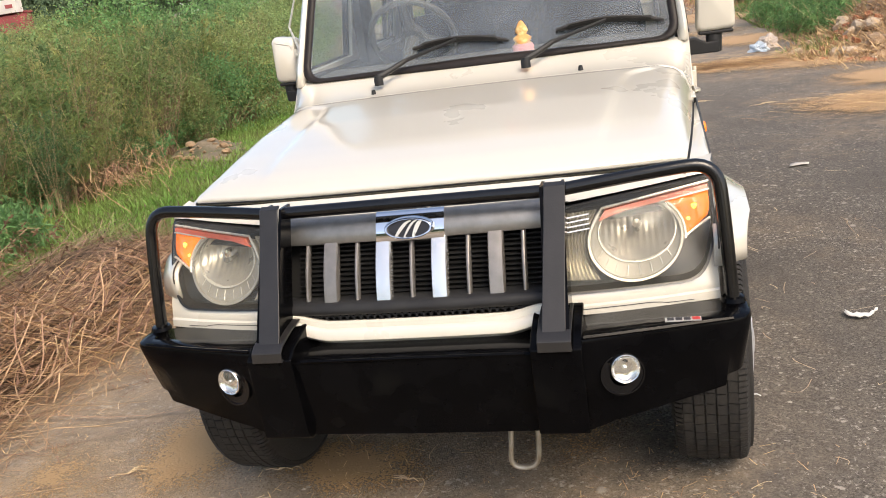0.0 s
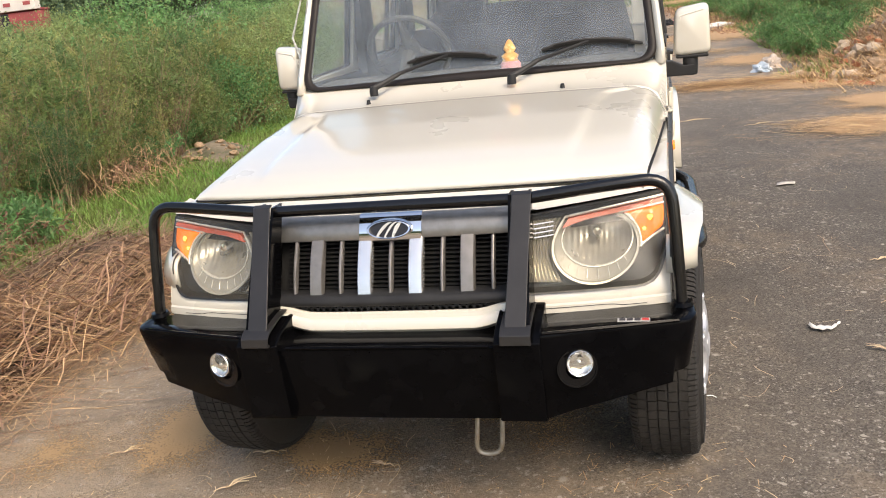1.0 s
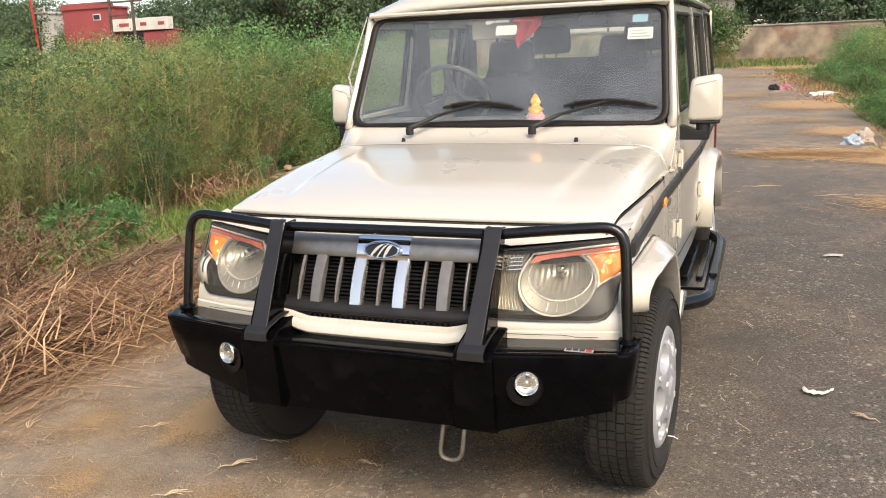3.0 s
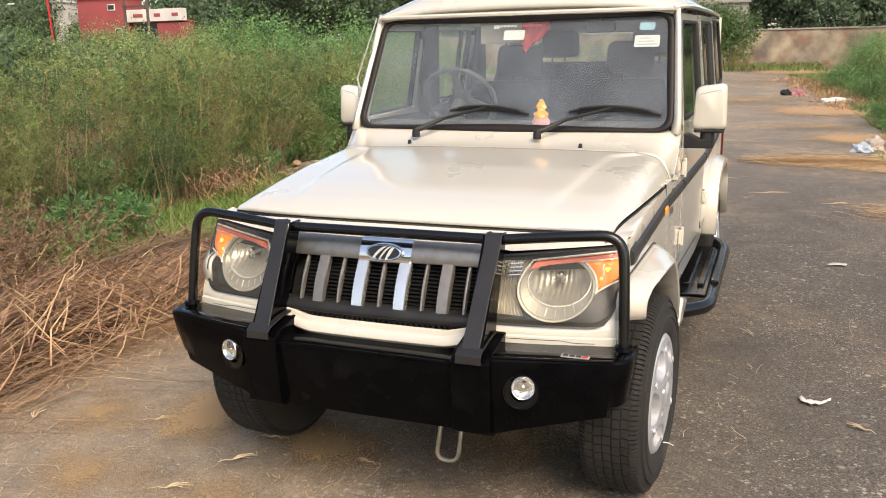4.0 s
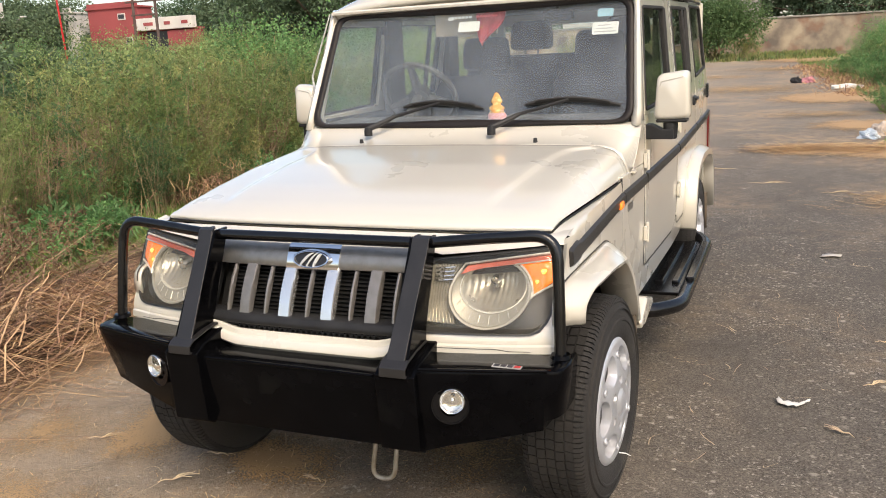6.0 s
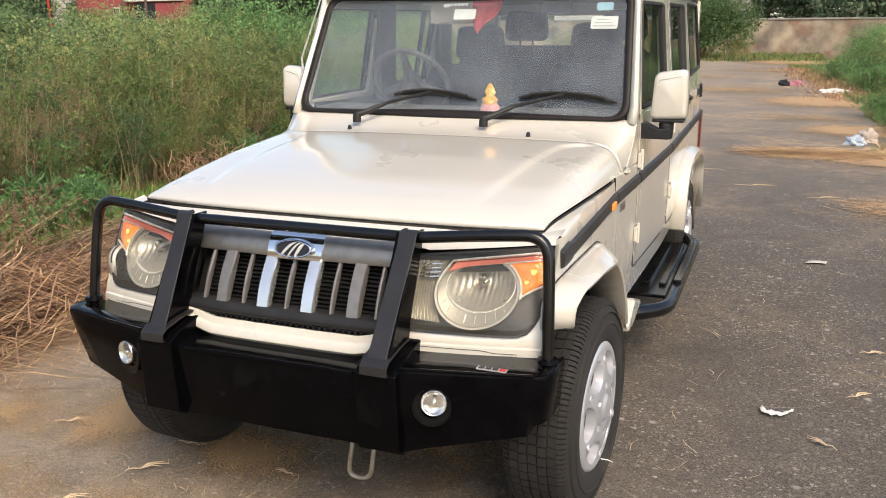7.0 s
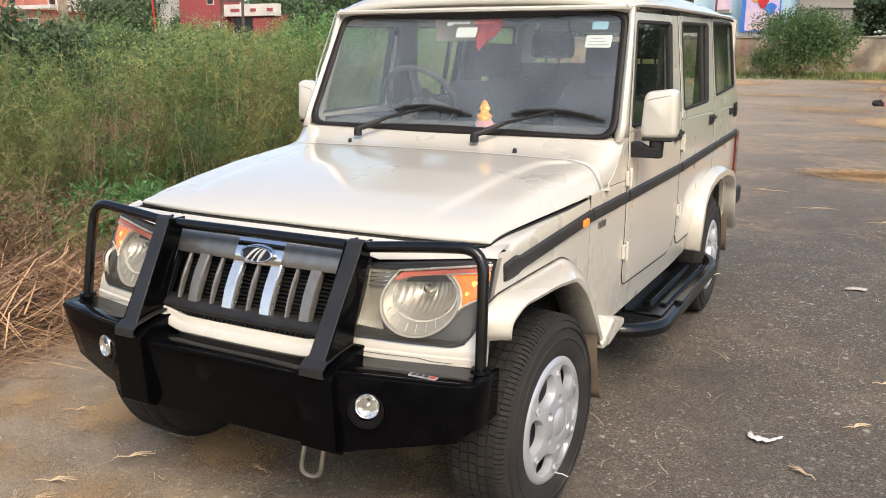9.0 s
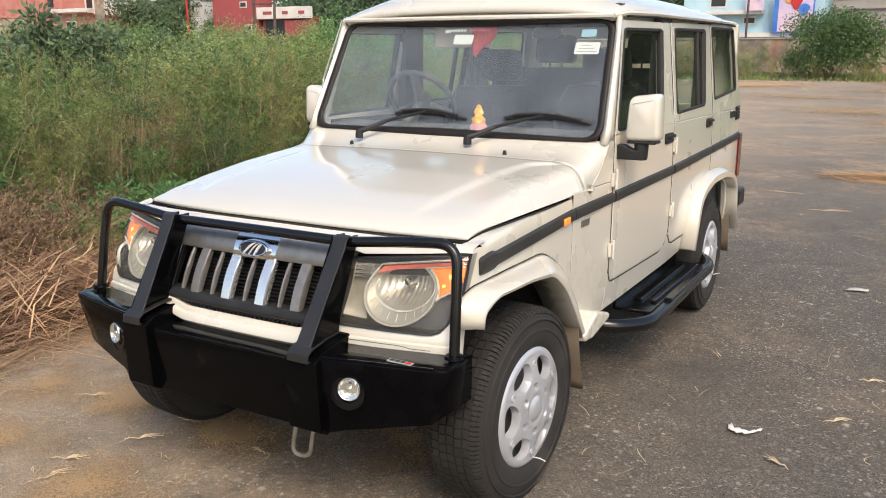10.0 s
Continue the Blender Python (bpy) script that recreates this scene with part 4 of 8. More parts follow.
# headlamps
for s in (1, -1):
    lamp = empty("headlamp")
    lamp.parent = car
    P = lambda a, b, o=0.0: nose(s * a, b, o)
    OUT = rounded([(0.362, 0.688), (0.56, 0.687), (0.722, 0.686), (0.757, 0.80), (0.750, 0.921), (0.358, 0.884)], [0.012, 0.04, 0.055, 0.04, 0.012, 0.012], 5)
    cx, cz, R = 0.560, 0.797, 0.114
    bm = bmesh.new()
    rows = [[P(a, b, -0.002) for a, b in OUT], [P(a, b, 0.006) for a, b in OUT],
            [P(0.553 + (a - 0.553) * 0.965, 0.80 + (b - 0.80) * 0.955, 0.004) for a, b in OUT],
            [P(0.553 + (a - 0.553) * 0.95, 0.80 + (b - 0.80) * 0.94, -0.035) for a, b in OUT]]
    loft(bm, rows, close=True)
    loft(bm, [[P(0.553 + (a - 0.553) * 0.95, 0.80 + (b - 0.80) * 0.94, -0.035) for a, b in OUT], [P(cx + R * 0.97 * (a - 0.553) / max(0.01, math.hypot(a - 0.553, b - 0.80)), cz + R * 0.80 * (b - 0.80) / max(0.01, math.hypot(a - 0.553, b - 0.80)), -0.03) for a, b in OUT]], close=True)
    part("lamp_housing", bm, LAMP_BLACK, lamp, "black lamp housing")
    TURN = span(0, 2 * math.pi, 56)[:-1]
    ex, ez, er = cx + 0.005, cz + 0.018, R * 0.82
    top = lambda x: 0.867 + (x - 0.46) * 0.112
    clip = lambda x, z: (x, min(z, top(x) - 0.0125))
    disc2 = lambda r, o, k=0.815: [P(*clip(cx + r * math.cos(t), cz + r * k * math.sin(t)), o) for t in TURN]
    hole = lambda r, o: [P(*clip(ex + r * math.cos(t), ez + r * 0.74 * math.sin(t) - 0.004), o) for t in TURN]
    # plain grey shroud round the deep bowl
    bm = bmesh.new()
    loft(bm, [disc2(R, -0.035), disc2(R, 0.0), disc2(R * 0.95, -0.004), hole(er * 1.03, -0.014), hole(er, -0.016), hole(er * 0.99, -0.022)], close=True)
    part("lamp_shroud", bm, SHROUD, lamp, "grey shroud round the reflector bowl", smooth=50)
    # thin silver ring
    bm = bmesh.new()
    loft(bm, [disc2(R, -0.01), disc2(R * 1.03, 0.004), disc2(R * 1.015, 0.007), disc2(R * 0.965, 0.006), disc2(R * 0.95, 0.0)], close=True)
    part("lamp_ring", bm, RINGM, lamp, "silver ring round the main lamp")
    bm = bmesh.new()
    loft(bm, [hole(er * 1.03, -0.016), hole(er * 1.025, -0.010), hole(er * 0.995, -0.010), hole(er * 0.985, -0.02)], close=True)
    part("inner_ring", bm, LAMP_GREY, lamp)
    # ticks on the lower shroud
    for t in (205, 222, 239, 256, 273, 290, 307, 324):
        ca, sa = math.cos(radians(t)), math.sin(radians(t))
        bm = bmesh.new()
        tube(bm, [P(cx + R * 0.80 * ca, cz + R * 0.60 * sa + 0.006, -0.008), P(cx + R * 0.90 * ca, cz + R * 0.735 * sa, -0.005)], 0.0011, 5)
        part("shroud_tick", bm, LAMP_GREY, lamp)
    # deep bowl with upright flutes
    bm = bmesh.new()
    rows = []
    for f in span(1.0, 0.04, 22):
        row = []
        for t in span(0, 2 * math.pi, 121)[:-1]:
            u, v = er * f * math.cos(t), er * 0.74 * f * math.sin(t)
            flute = 0.0016 * math.sin(u / er * 38) * min(1, max(0, 0.75 - 0.8 * abs(v / er - 0.05)) * 2.2)
            row.append(P(*clip(ex + u, ez + v - 0.004), -0.078 + 0.058 * f * f + flute))
        rows.append(row)
    loft(bm, rows, close=True)
    part("reflector_bowl", bm, REFLECT, lamp, "deep bright reflector with upright flutes", smooth=80)
    bm = bmesh.new()
    c = Vector(P(ex, ez + 0.010, -0.04))
    lathe(bm, [(0.0, -0.022), (0.011, -0.020), (0.014, -0.012), (0.013, 0.03)], c, "y", 16)
    part("bulb_cap", bm, CHROME, lamp)
    bm = bmesh.new()
    lathe(bm, [(0.0, -0.010), (0.006, -0.008), (0.007, 0.03)], c + Vector((0, 0, -0.020)), "y", 12)
    part("bulb", bm, SHROUD, lamp)
    # side block with ribs
    bm = bmesh.new()
    rows = []
    for k, u in enumerate(span(0, 1, 17)):
        z0, z1 = 0.716 - 0.006 * u, 0.866 + 0.004 * u
        xr = lambda v: 0.470 - 0.030 * math.sin(min(1, max(0, v)) * math.pi)
        rows.append([P(0.376 + (xr(v) - 0.376) * u, z0 + (z1 - z0) * v, -0.016 + 0.007 * (k % 2) - 0.010 * math.sin(v * math.pi)) for v in span(0, 1, 9)])
    loft(bm, rows)
    part("side_reflector", bm, FACET, lamp, "clear parking lamp with pleated silver reflector", smooth=0)
    bm = bmesh.new()
    for k in range(4):
        plate(bm, [(0.392, 0.824 + k * 0.011), (0.450, 0.829 + k * 0.011), (0.450, 0.832 + k * 0.011), (0.392, 0.827 + k * 0.011)], lambda a, b: P(a, b, -0.004), lambda a, b: P(a, b, -0.02))
    part("reflector_rib", bm, CHROME, lamp)
    # indicator: wraps over the top of the round lamp
    strip = [(0.474, 0.847), (0.490, 0.869)] + [(x, top(x)) for x in (0.53, 0.60, 0.67, 0.742)] + [(0.742, top(0.742) - 0.0085)] + [(x, top(x) - 0.0115) for x in (0.68, 0.63, 0.58, 0.54)] + [(0.505, top(0.505) - 0.016)]
    bm = bmesh.new()
    plate(bm, strip, lambda a, b: P(a, b, 0.008), lambda a, b: P(a, b, -0.012))
    part("indicator_strip", bm, STRIP, lamp, "faded red strip above the round lamp")
    arc = [(cx + R * 1.05 * math.cos(t), cz + R * 0.86 * math.sin(t)) for t in span(radians(-4), radians(50), 7)]
    outer = [(0.737, 0.828), (0.742, 0.842), (0.743, 0.856), (0.743, 0.868), (0.743, 0.877), (0.742, 0.884), (0.70, 0.879), (0.648, 0.873)]
    bm = bmesh.new()
    loft(bm, [[P(*p, 0.001) for p in arc], [P(*(Vector(a).lerp(Vector(b), 0.5)), 0.003) for a, b in zip(arc, outer)], [P(*p, 0.001) for p in outer]])
    turn = part("indicator", bm, AMBER_LIT, lamp, "orange turn indicator, alight", solid=0.012)
    # two emissive spots on the opaque lens, standing for its bright facets
    bm = bmesh.new()
    for a, b, r in ((0.706, 0.853, 0.0075), (0.690, 0.826, 0.0045)):
        ring = lambda g, o: [P(a + r * g * math.cos(t) * (1 + 0.3 * math.sin(3 * t)), b + r * g * math.sin(t), o) for t in span(0, 2 * math.pi, 14)[:-1]]
        loft(bm, [ring(1.0, 0.001), ring(0.8, 0.0045), ring(0.1, 0.0055)], close=True)
    part("lens_glow_spots", bm, GLOW, turn, "glowing spots laid on the indicator lens for its bright facets", smooth=60)
    bm = bmesh.new()
    tube(bm, [P(0.742, 0.822, 0.004), P(0.71, 0.806, 0.004), P(0.678, 0.787, 0.004)], 0.0034, 6)
    tube(bm, [P(cx + R * 1.06 * math.cos(t), cz + R * 0.865 * math.sin(t), 0.005) for t in span(radians(-8), radians(48), 8)], 0.0034, 6)
    tube(bm, [P(0.744, 0.8865, 0.006), P(0.70, 0.8815, 0.006), P(0.66, 0.877, 0.006), P(0.625, 0.873, 0.006)], 0.0026, 6)
    tube(bm, [P(0.744, top(0.744) + 0.006, 0.003), P(0.60, top(0.60) + 0.006, 0.003), P(0.482, 0.874, 0.003), P(0.462, 0.845, 0.004), P(0.448, 0.815, 0.003)], 0.0036, 6)
    part("indicator_trim", bm, LAMP_GREY, lamp)
    # clear cover
    bm = bmesh.new()
    ring = [(0.553 + (a - 0.553) * 0.975, 0.80 + (b - 0.80) * 0.97) for a, b in OUT]
    cvs = [bm.verts.new(P(0.553, 0.80, 0.022))]
    rings = []
    for f, o in ((0.35, 0.021), (0.7, 0.018), (0.92, 0.013), (1.0, 0.006)):
        rings.append([bm.verts.new(P(0.553 + (a - 0.553) * f, 0.80 + (b - 0.80) * f, o)) for a, b in ring])
    n = len(ring)
    for i in range(n):
        bm.faces.new((cvs[0], rings[0][i], rings[0][(i + 1) % n]))
        for a, b in zip(rings, rings[1:]):
            bm.faces.new((a[i], a[(i + 1) % n], b[(i + 1) % n], b[i]))
    cov = part("lamp_cover", bm, HAZED_LENS, lamp, "slightly hazed clear lamp cover", smooth=80)
    cov.visible_shadow = False

# ---- bull bar ----
bull = tagged(empty("bull_bar"), "black steel bull bar with two posts and hoop")
bull.parent, bull.location = car, (-0.011, 0, 0)
BF = [(0.0, -0.588), (0.42, -0.592), (0.50, -0.576), (0.60, -0.554), (0.70, -0.530), (0.762, -0.514)]
bm = bmesh.new()
rows = []
half = [(0.0, -0.588), (0.15, -0.589), (0.30, -0.590), (0.42, -0.592), (0.50, -0.576), (0.60, -0.554), (0.70, -0.530), (0.762, -0.514), (0.768, -0.512), (0.790, -0.503), (0.803, -0.488), (0.810, -0.465), (0.812, -0.43), (0.812, -0.36)]
full = [(-a, b) for a, b in half[::-1]] + half[1:]
for x, y in full:
    a = abs(x)
    zb = lerp([(0, 0.378), (0.42, 0.382), (0.762, 0.452), (0.768, 0.480), (0.815, 0.490)], a)
    nx = 0.0 if a < 0.43 else 0.35
    sg = 1 if x > 0 else -1
    zt = lerp([(0.0, 0.602), (0.30, 0.602), (0.42, 0.633), (0.9, 0.636)], a)
    if a < 0.78:
        back = (x, -0.40, lerp([(0.0, 0.612), (0.29, 0.612), (0.42, 0.636), (0.78, 0.638)], a))
        lowb = (x, y + 0.16, zb + 0.01)
    else:
        back = (sg * 0.778, -0.40, 0.638)
        lowb = (x - sg * 0.08, max(y, -0.40), zb + 0.01)
    rows.append([back, (x - sg * nx * 0.02, y + 0.014, zt + 0.002), (x - sg * nx * 0.006, y + 0.003, zt - 0.002), (x, y, zt - 0.010), (x - sg * nx * 0.02, y + 0.012, (zt + zb) / 2), (x - sg * nx * 0.05, y + 0.03, zb), lowb])
loft(bm, rows)
part("bumper_beam", bm, BLACK, bull, "glossy black folded steel bumper", smooth=38, solid=0.004)
# raised lips on the top edges of the three sections
for a, b in ((-0.285, 0.285),):
    bm = bmesh.new()
    tube(bm, [(x, -0.589, 0.603) for x in span(a, b, 6)], 0.005, 6)
    part("bumper_lip", bm, BLACK, bull)
for s in (1, -1):
    bm = bmesh.new()
    tube(bm, [(s * x, lerp(BF, x) + 0.004, 0.6355) for x in (0.425, 0.46, 0.50, 0.55, 0.6, 0.65, 0.7, 0.74, 0.765)], 0.005, 6)
    part("bumper_lip", bm, BLACK, bull)
    # foot box of the post
    bm = bmesh.new()
    rows = [[(s * x, y, z) for x in (0.320, 0.400)] for y, z in ((-0.46, 0.676), (-0.53, 0.670), (-0.598, 0.656), (-0.618, 0.642), (-0.621, 0.617), (-0.606, 0.615))]
    loft(bm, rows)
    part("post_foot", bm, CHARCOAL, bull, "charcoal foot plate folded over the bumper", smooth=25, solid=0.006, bev=0.003)
    bm = bmesh.new()
    rows = [[(s * x, y, z) for y, z in ((-0.612, 0.618), (-0.575, 0.640), (-0.44, 0.668), (-0.40, 0.60), (-0.40, 0.45), (-0.560, 0.372), (-0.596, 0.392))] for x in (0.300, 0.422)]
    loft(bm, rows, close=True, caps=True)
    part("post_box", bm, BLACK, bull, "black box section below the post", bev=0.004)
    # post: front plate and two side webs
    bm = bmesh.new()
    rows = []
    for z, y, xa, xb in ((0.640, -0.604, 0.330, 0.386), (0.67, -0.584, 0.332, 0.388), (0.80, -0.506, 0.340, 0.393), (0.93, -0.428, 0.348, 0.400), (0.961, -0.414, 0.349, 0.401), (0.968, -0.396, 0.349, 0.401)):
        rows.append([(s * xa, y, z), (s * xb, y, z)])
    loft(bm, rows)
    part("post_face", bm, CHARCOAL, bull, "charcoal flat post", smooth=25, solid=0.006, bev=0.002)
    bm = bmesh.new()
    for xa in (0.343, 0.392):
        rows = []
        for z, y, d in ((0.64, -0.596, 0.13), (0.72, -0.551, 0.10), (0.80, -0.503, 0.085), (0.93, -0.425, 0.065), (0.960, -0.410, 0.06)):
            rows.append([(s * (xa - 0.004), y, z), (s * (xa - 0.004), y + d, z), (s * (xa + 0.004), y + d, z), (s * (xa + 0.004), y, z)])
        loft(bm, rows, close=True, caps=True)
    part("post_web", bm, BLACK, bull, smooth=30)
    # hoop side
    bm = bmesh.new()
    tube(bm, bend([(s * 0.39, -0.386, 0.944), (s * 0.60, -0.376, 0.965), (s * 0.757, -0.358, 0.974), (s * 0.768, -0.382, 0.82), (s * 0.776, -0.408, 0.63)], 0.075, 7), 0.0165, 12)
    part("hoop_tube", bm, TUBE, bull, "black hoop tube round the headlamp")
    bm = bmesh.new()
    lathe(bm, [(0.0, 0.012), (0.026, 0.010), (0.03, 0.0)], (s * 0.776, -0.407, 0.640), "z", 16)
    part("tube_flange", bm, BLACK, bull)
    # fog lamp
    fog = empty("fog_lamp")
    fog.parent, fog.location = car, (-0.0055, 0, 0)
    c = Vector((s * 0.5065, -0.563, 0.547))
    n = Vector((s * 0.26, -0.96, 0.07)).normalized()
    a = Vector((0, 0, 1)).cross(n).normalized()
    b = n.cross(a)
    disc = lambda r, o, k=1.24: [c + a * r * k * math.cos(t) + b * r * k * math.sin(t) + n * (o * 0.7) for t in span(0, 2 * math.pi, 32)[:-1]]
    bm = bmesh.new()
    off = -b * 0.016
    loft(bm, [disc(0.053, 0.003, 1), disc(0.0525, 0.0075, 1), disc(0.0495, 0.0075, 1), disc(0.048, 0.0025, 1), disc(0.03, 0.0025, 1)], close=True)
    bmesh.ops.translate(bm, verts=bm.verts, vec=off - a * 0.006 * s)
    part("lamp_recess", bm, TUBE, fog, "black round recess", smooth=40)
    bm = bmesh.new()
    loft(bm, [disc(0.0285, 0.004), disc(0.029, 0.019), disc(0.0275, 0.0215), disc(0.0262, 0.0205), disc(0.0255, 0.018)], close=True)
    part("chrome_ring", bm, CHROME, fog, smooth=50)
    bm = bmesh.new()
    loft(bm, [disc(0.0255, 0.019), disc(0.0235, 0.0125), disc(0.019, 0.0075), disc(0.013, 0.0048), disc(0.006, 0.004), disc(0.0005, 0.004)], close=True)
    part("fog_reflector", bm, CHROME, fog, smooth=80)
    bm = bmesh.new()
    loft(bm, [disc(0.0045, 0.004), disc(0.0045, 0.013), disc(0.003, 0.0155), disc(0.0005, 0.016)], close=True)
    part("bulb_shield", bm, CHROME, fog, smooth=60)
    bm = bmesh.new()
    loft(bm, [disc(0.0262, 0.020), disc(0.02, 0.0255), disc(0.01, 0.0285), disc(0.0005, 0.029)], close=True)
    lens = part("fog_lens", bm, LENS, fog)
    lens.visible_shadow = False
bm = bmesh.new()
tube(bm, [(x, -0.386, 0.943) for x in span(-0.35, 0.35, 4)], 0.0165, 12)
part("cross_tube", bm, TUBE, bull, "black cross tube between the posts")
# maker's sticker, as plain bars
bm = bmesh.new()
box(bm, 0.601, 0.683, -0.518, -0.498, 0.634, 0.6395)
st = part("sticker", bm, DULL_PAPER, car, "small dull grey sticker with bars")
bm = bmesh.new()
for k in range(3):
    box(bm, 0.606 + k * 0.019, 0.621 + k * 0.019, -0.516, -0.501, 0.6395, 0.6405)
part("sticker_bar", bm, DARK_INK, st)
bm = bmesh.new()
box(bm, 0.663, 0.68, -0.516, -0.501, 0.6395, 0.6405)
part("sticker_bar", bm, RED_INK, st)

# tow hook
bm = bmesh.new()
tube(bm, bend([(0.193, -0.42, 0.40), (0.190, -0.45, 0.30), (0.180, -0.46, 0.215), (0.255, -0.46, 0.215), (0.262, -0.45, 0.30), (0.262, -0.42, 0.40)], 0.035, 5), 0.0075, 8)
part("tow_hook", bm, HOOKM, car, "bare steel tow loop under the bumper")
for x in (0.31, -0.16):
    bm = bmesh.new()
    box(bm, x, x + 0.05, -0.42, -0.36, 0.345, 0.375)
    part("bumper_bracket", bm, HOOKM, car, bev=0.004)

# ---- wheels ----
RIM = surf("grey_steel_rim", (0.16, 0.16, 0.165), (0.11, 0.108, 0.105), 12, 0.5, metal=0.4)

def make_wheel(x_face, s):
    wheel = empty("wheel")
    bm = bmesh.new()
    prof = [(0.200, -0.022), (0.208, -0.008), (0.222, 0.0), (0.25, 0.006), (0.285, 0.002), (0.315, -0.006), (0.333, -0.020), (0.3385, -0.034), (0.3395, -0.10), (0.3385, -0.176), (0.333, -0.19), (0.31, -0.206), (0.25, -0.212), (0.205, -0.195)]
    lathe(bm, prof, (0, 0, 0), "x", 72, s)
    lathe(bm, [(0.262, 0.0035), (0.266, 0.0075), (0.272, 0.0070), (0.275, 0.003)], (0, 0, 0), "x", 72, s)
    lathe(bm, [(0.300, 0.0), (0.303, 0.004), (0.307, 0.003), (0.310, -0.004)], (0, 0, 0), "x", 72, s)
    tyre = part("tyre", bm, TYRE, wheel, "worn dusty black tyre", smooth=40)
    bm = bmesh.new()
    N = 66
    bands = [(-0.034 - 0.0292 * k, -0.034 - 0.0292 * k - 0.0250) for k in range(5)]
    for bi, (xa, xb) in enumerate(bands):
        for k in range(N):
            t0 = (k + 0.05 * (bi % 2)) / N * 2 * math.pi
            t1 = t0 + 2 * math.pi / N * 0.87
            rt = 0.3462 - 0.003 * ((bi - 2) / 2) ** 2
            sk = 0.006 * (1 if bi % 2 else -1)
            vs = []
            for r in (0.335, rt):
                for xx, t in ((xa, t0), (xb, t0 + sk), (xb, t1 + sk), (xa, t1)):
                    vs.append(bm.verts.new((xx * s, r * math.cos(t), r * math.sin(t))))
            for f in ((4, 5, 6, 7), (0, 1, 5, 4), (1, 2, 6, 5), (2, 3, 7, 6), (3, 0, 4, 7)):
                bm.faces.new([vs[i] for i in f])
    # shoulder lugs
    for k in range(2 * N):
        t0 = k / N * math.pi
        t1 = t0 + math.pi / N * 0.72
        for x0, x1, x2 in ((-0.033, -0.014, -0.008), (-0.178, -0.196, -0.202)):
            vs = [bm.verts.new((xx * s, r * math.cos(t), r * math.sin(t))) for t in (t0, t1) for r, xx in ((0.335, x0), (0.345, x0), (0.3375, x1), (0.325, x2), (0.32, x1))]
            bm.faces.new(vs[:5])
            bm.faces.new(vs[5:][::-1])
            for i in range(4):
                bm.faces.new((vs[i], vs[i + 1], vs[i + 6], vs[i + 5]))
    part("tread", bm, TREAD, wheel, "worn square tread blocks", smooth=0)
    bm = bmesh.new()
    lathe(bm, [(0.205, -0.19), (0.20, -0.15), (0.205, -0.012), (0.19, -0.045), (0.10, -0.06), (0.02, -0.065)], (0, 0, 0), "x", 48, s)
    part("rim", bm, RIM, wheel, "dark steel rim")
    # wheel cover with six openings
    bm = bmesh.new()
    prof = [(0.050, 0.026), (0.062, 0.030), (0.092, 0.027), (0.112, 0.026), (0.150, 0.020), (0.196, 0.010), (0.204, 0.012), (0.218, 0.010), (0.226, 0.002)]
    pol = lambda r, t, o=0.0: ((lerp(prof, r) + o) * s, r * math.cos(t), r * math.sin(t))

    def holed(ra, rb, t0, half, rc, ar, at, lip):
        """A sector with a rounded opening, its edge turned in."""
        rim_pts, hole, deep = [], [], []
        for k in range(40):
            t = 2 * math.pi * k / 40
            c, d = math.cos(t), math.sin(t)
            m = max(abs(c), abs(d))
            rim_pts.append((ra + (rb - ra) * (c / m + 1) / 2, t0 + half * d / m))
            e = (abs(c) ** 2.6 + abs(d) ** 2.6) ** (-1 / 2.6)
            rr = rc + ar * e * c
            hole.append((rr, t0 + at * e * d * (0.8 + 0.2 * (rr - ra) / (rb - ra))))
        rows = [[pol(*p) for p in rim_pts], [pol(*(Vector(a).lerp(Vector(b), 0.7)), 0.001) for a, b in zip(rim_pts, hole)], [pol(*p, -0.001) for p in hole], [pol(rc + (p[0] - rc) * 0.94, t0 + (p[1] - t0) * 0.94, -lip) for p in hole]]
        loft(bm, rows, close=True)

    for k in range(6):
        holed(0.108, 0.200, 2 * math.pi * k / 6, math.pi / 6, 0.156, 0.0405, 0.41, 0.030)
        holed(0.066, 0.108, 2 * math.pi * (k + 0.5) / 6, math.pi / 6, 0.087, 0.0135, 0.19, 0.022)
    ringrow = lambda r, x=None: [(((lerp(prof, r) if x is None else x)) * s, r * math.cos(2 * math.pi * k / 72), r * math.sin(2 * math.pi * k / 72)) for k in range(72)]
    loft(bm, [ringrow(0.200), ringrow(0.204), ringrow(0.213), ringrow(0.220), ringrow(0.226), ringrow(0.224, -0.012)], close=True)
    loft(bm, [ringrow(0.066), ringrow(0.060), ringrow(0.05)], close=True)
    bmesh.ops.scale(bm, vec=(1, 0.925, 0.925), verts=bm.verts)
    bmesh.ops.translate(bm, vec=(-0.010 * s, 0, 0), verts=bm.verts)
    cover = part("wheel_cover", bm, SILVER, wheel, "silver plastic wheel cover with six openings", smooth=50)
    bm = bmesh.new()
    lathe(bm, [(0.052, 0.016), (0.050, 0.024), (0.042, 0.027), (0.036, 0.033), (0.02, 0.035), (0.0, 0.035)], (0, 0, 0), "x", 32, s)
    bmesh.ops.translate(bm, vec=(-0.010 * s, 0, 0), verts=bm.verts)
    part("centre_cap", bm, SILVER, wheel, "round silver centre cap")
    for k in range(6):
        bm = bmesh.new()
        t2 = 2 * math.pi * (k + 0.5) / 6
        lathe(bm, [(0.013, 0.0), (0.012, 0.005), (0.008, 0.005), (0.007, -0.004), (0.0, -0.004)], Vector((0.005 * s, 0.160 * math.cos(t2), 0.160 * math.sin(t2))), "x", 12, s)
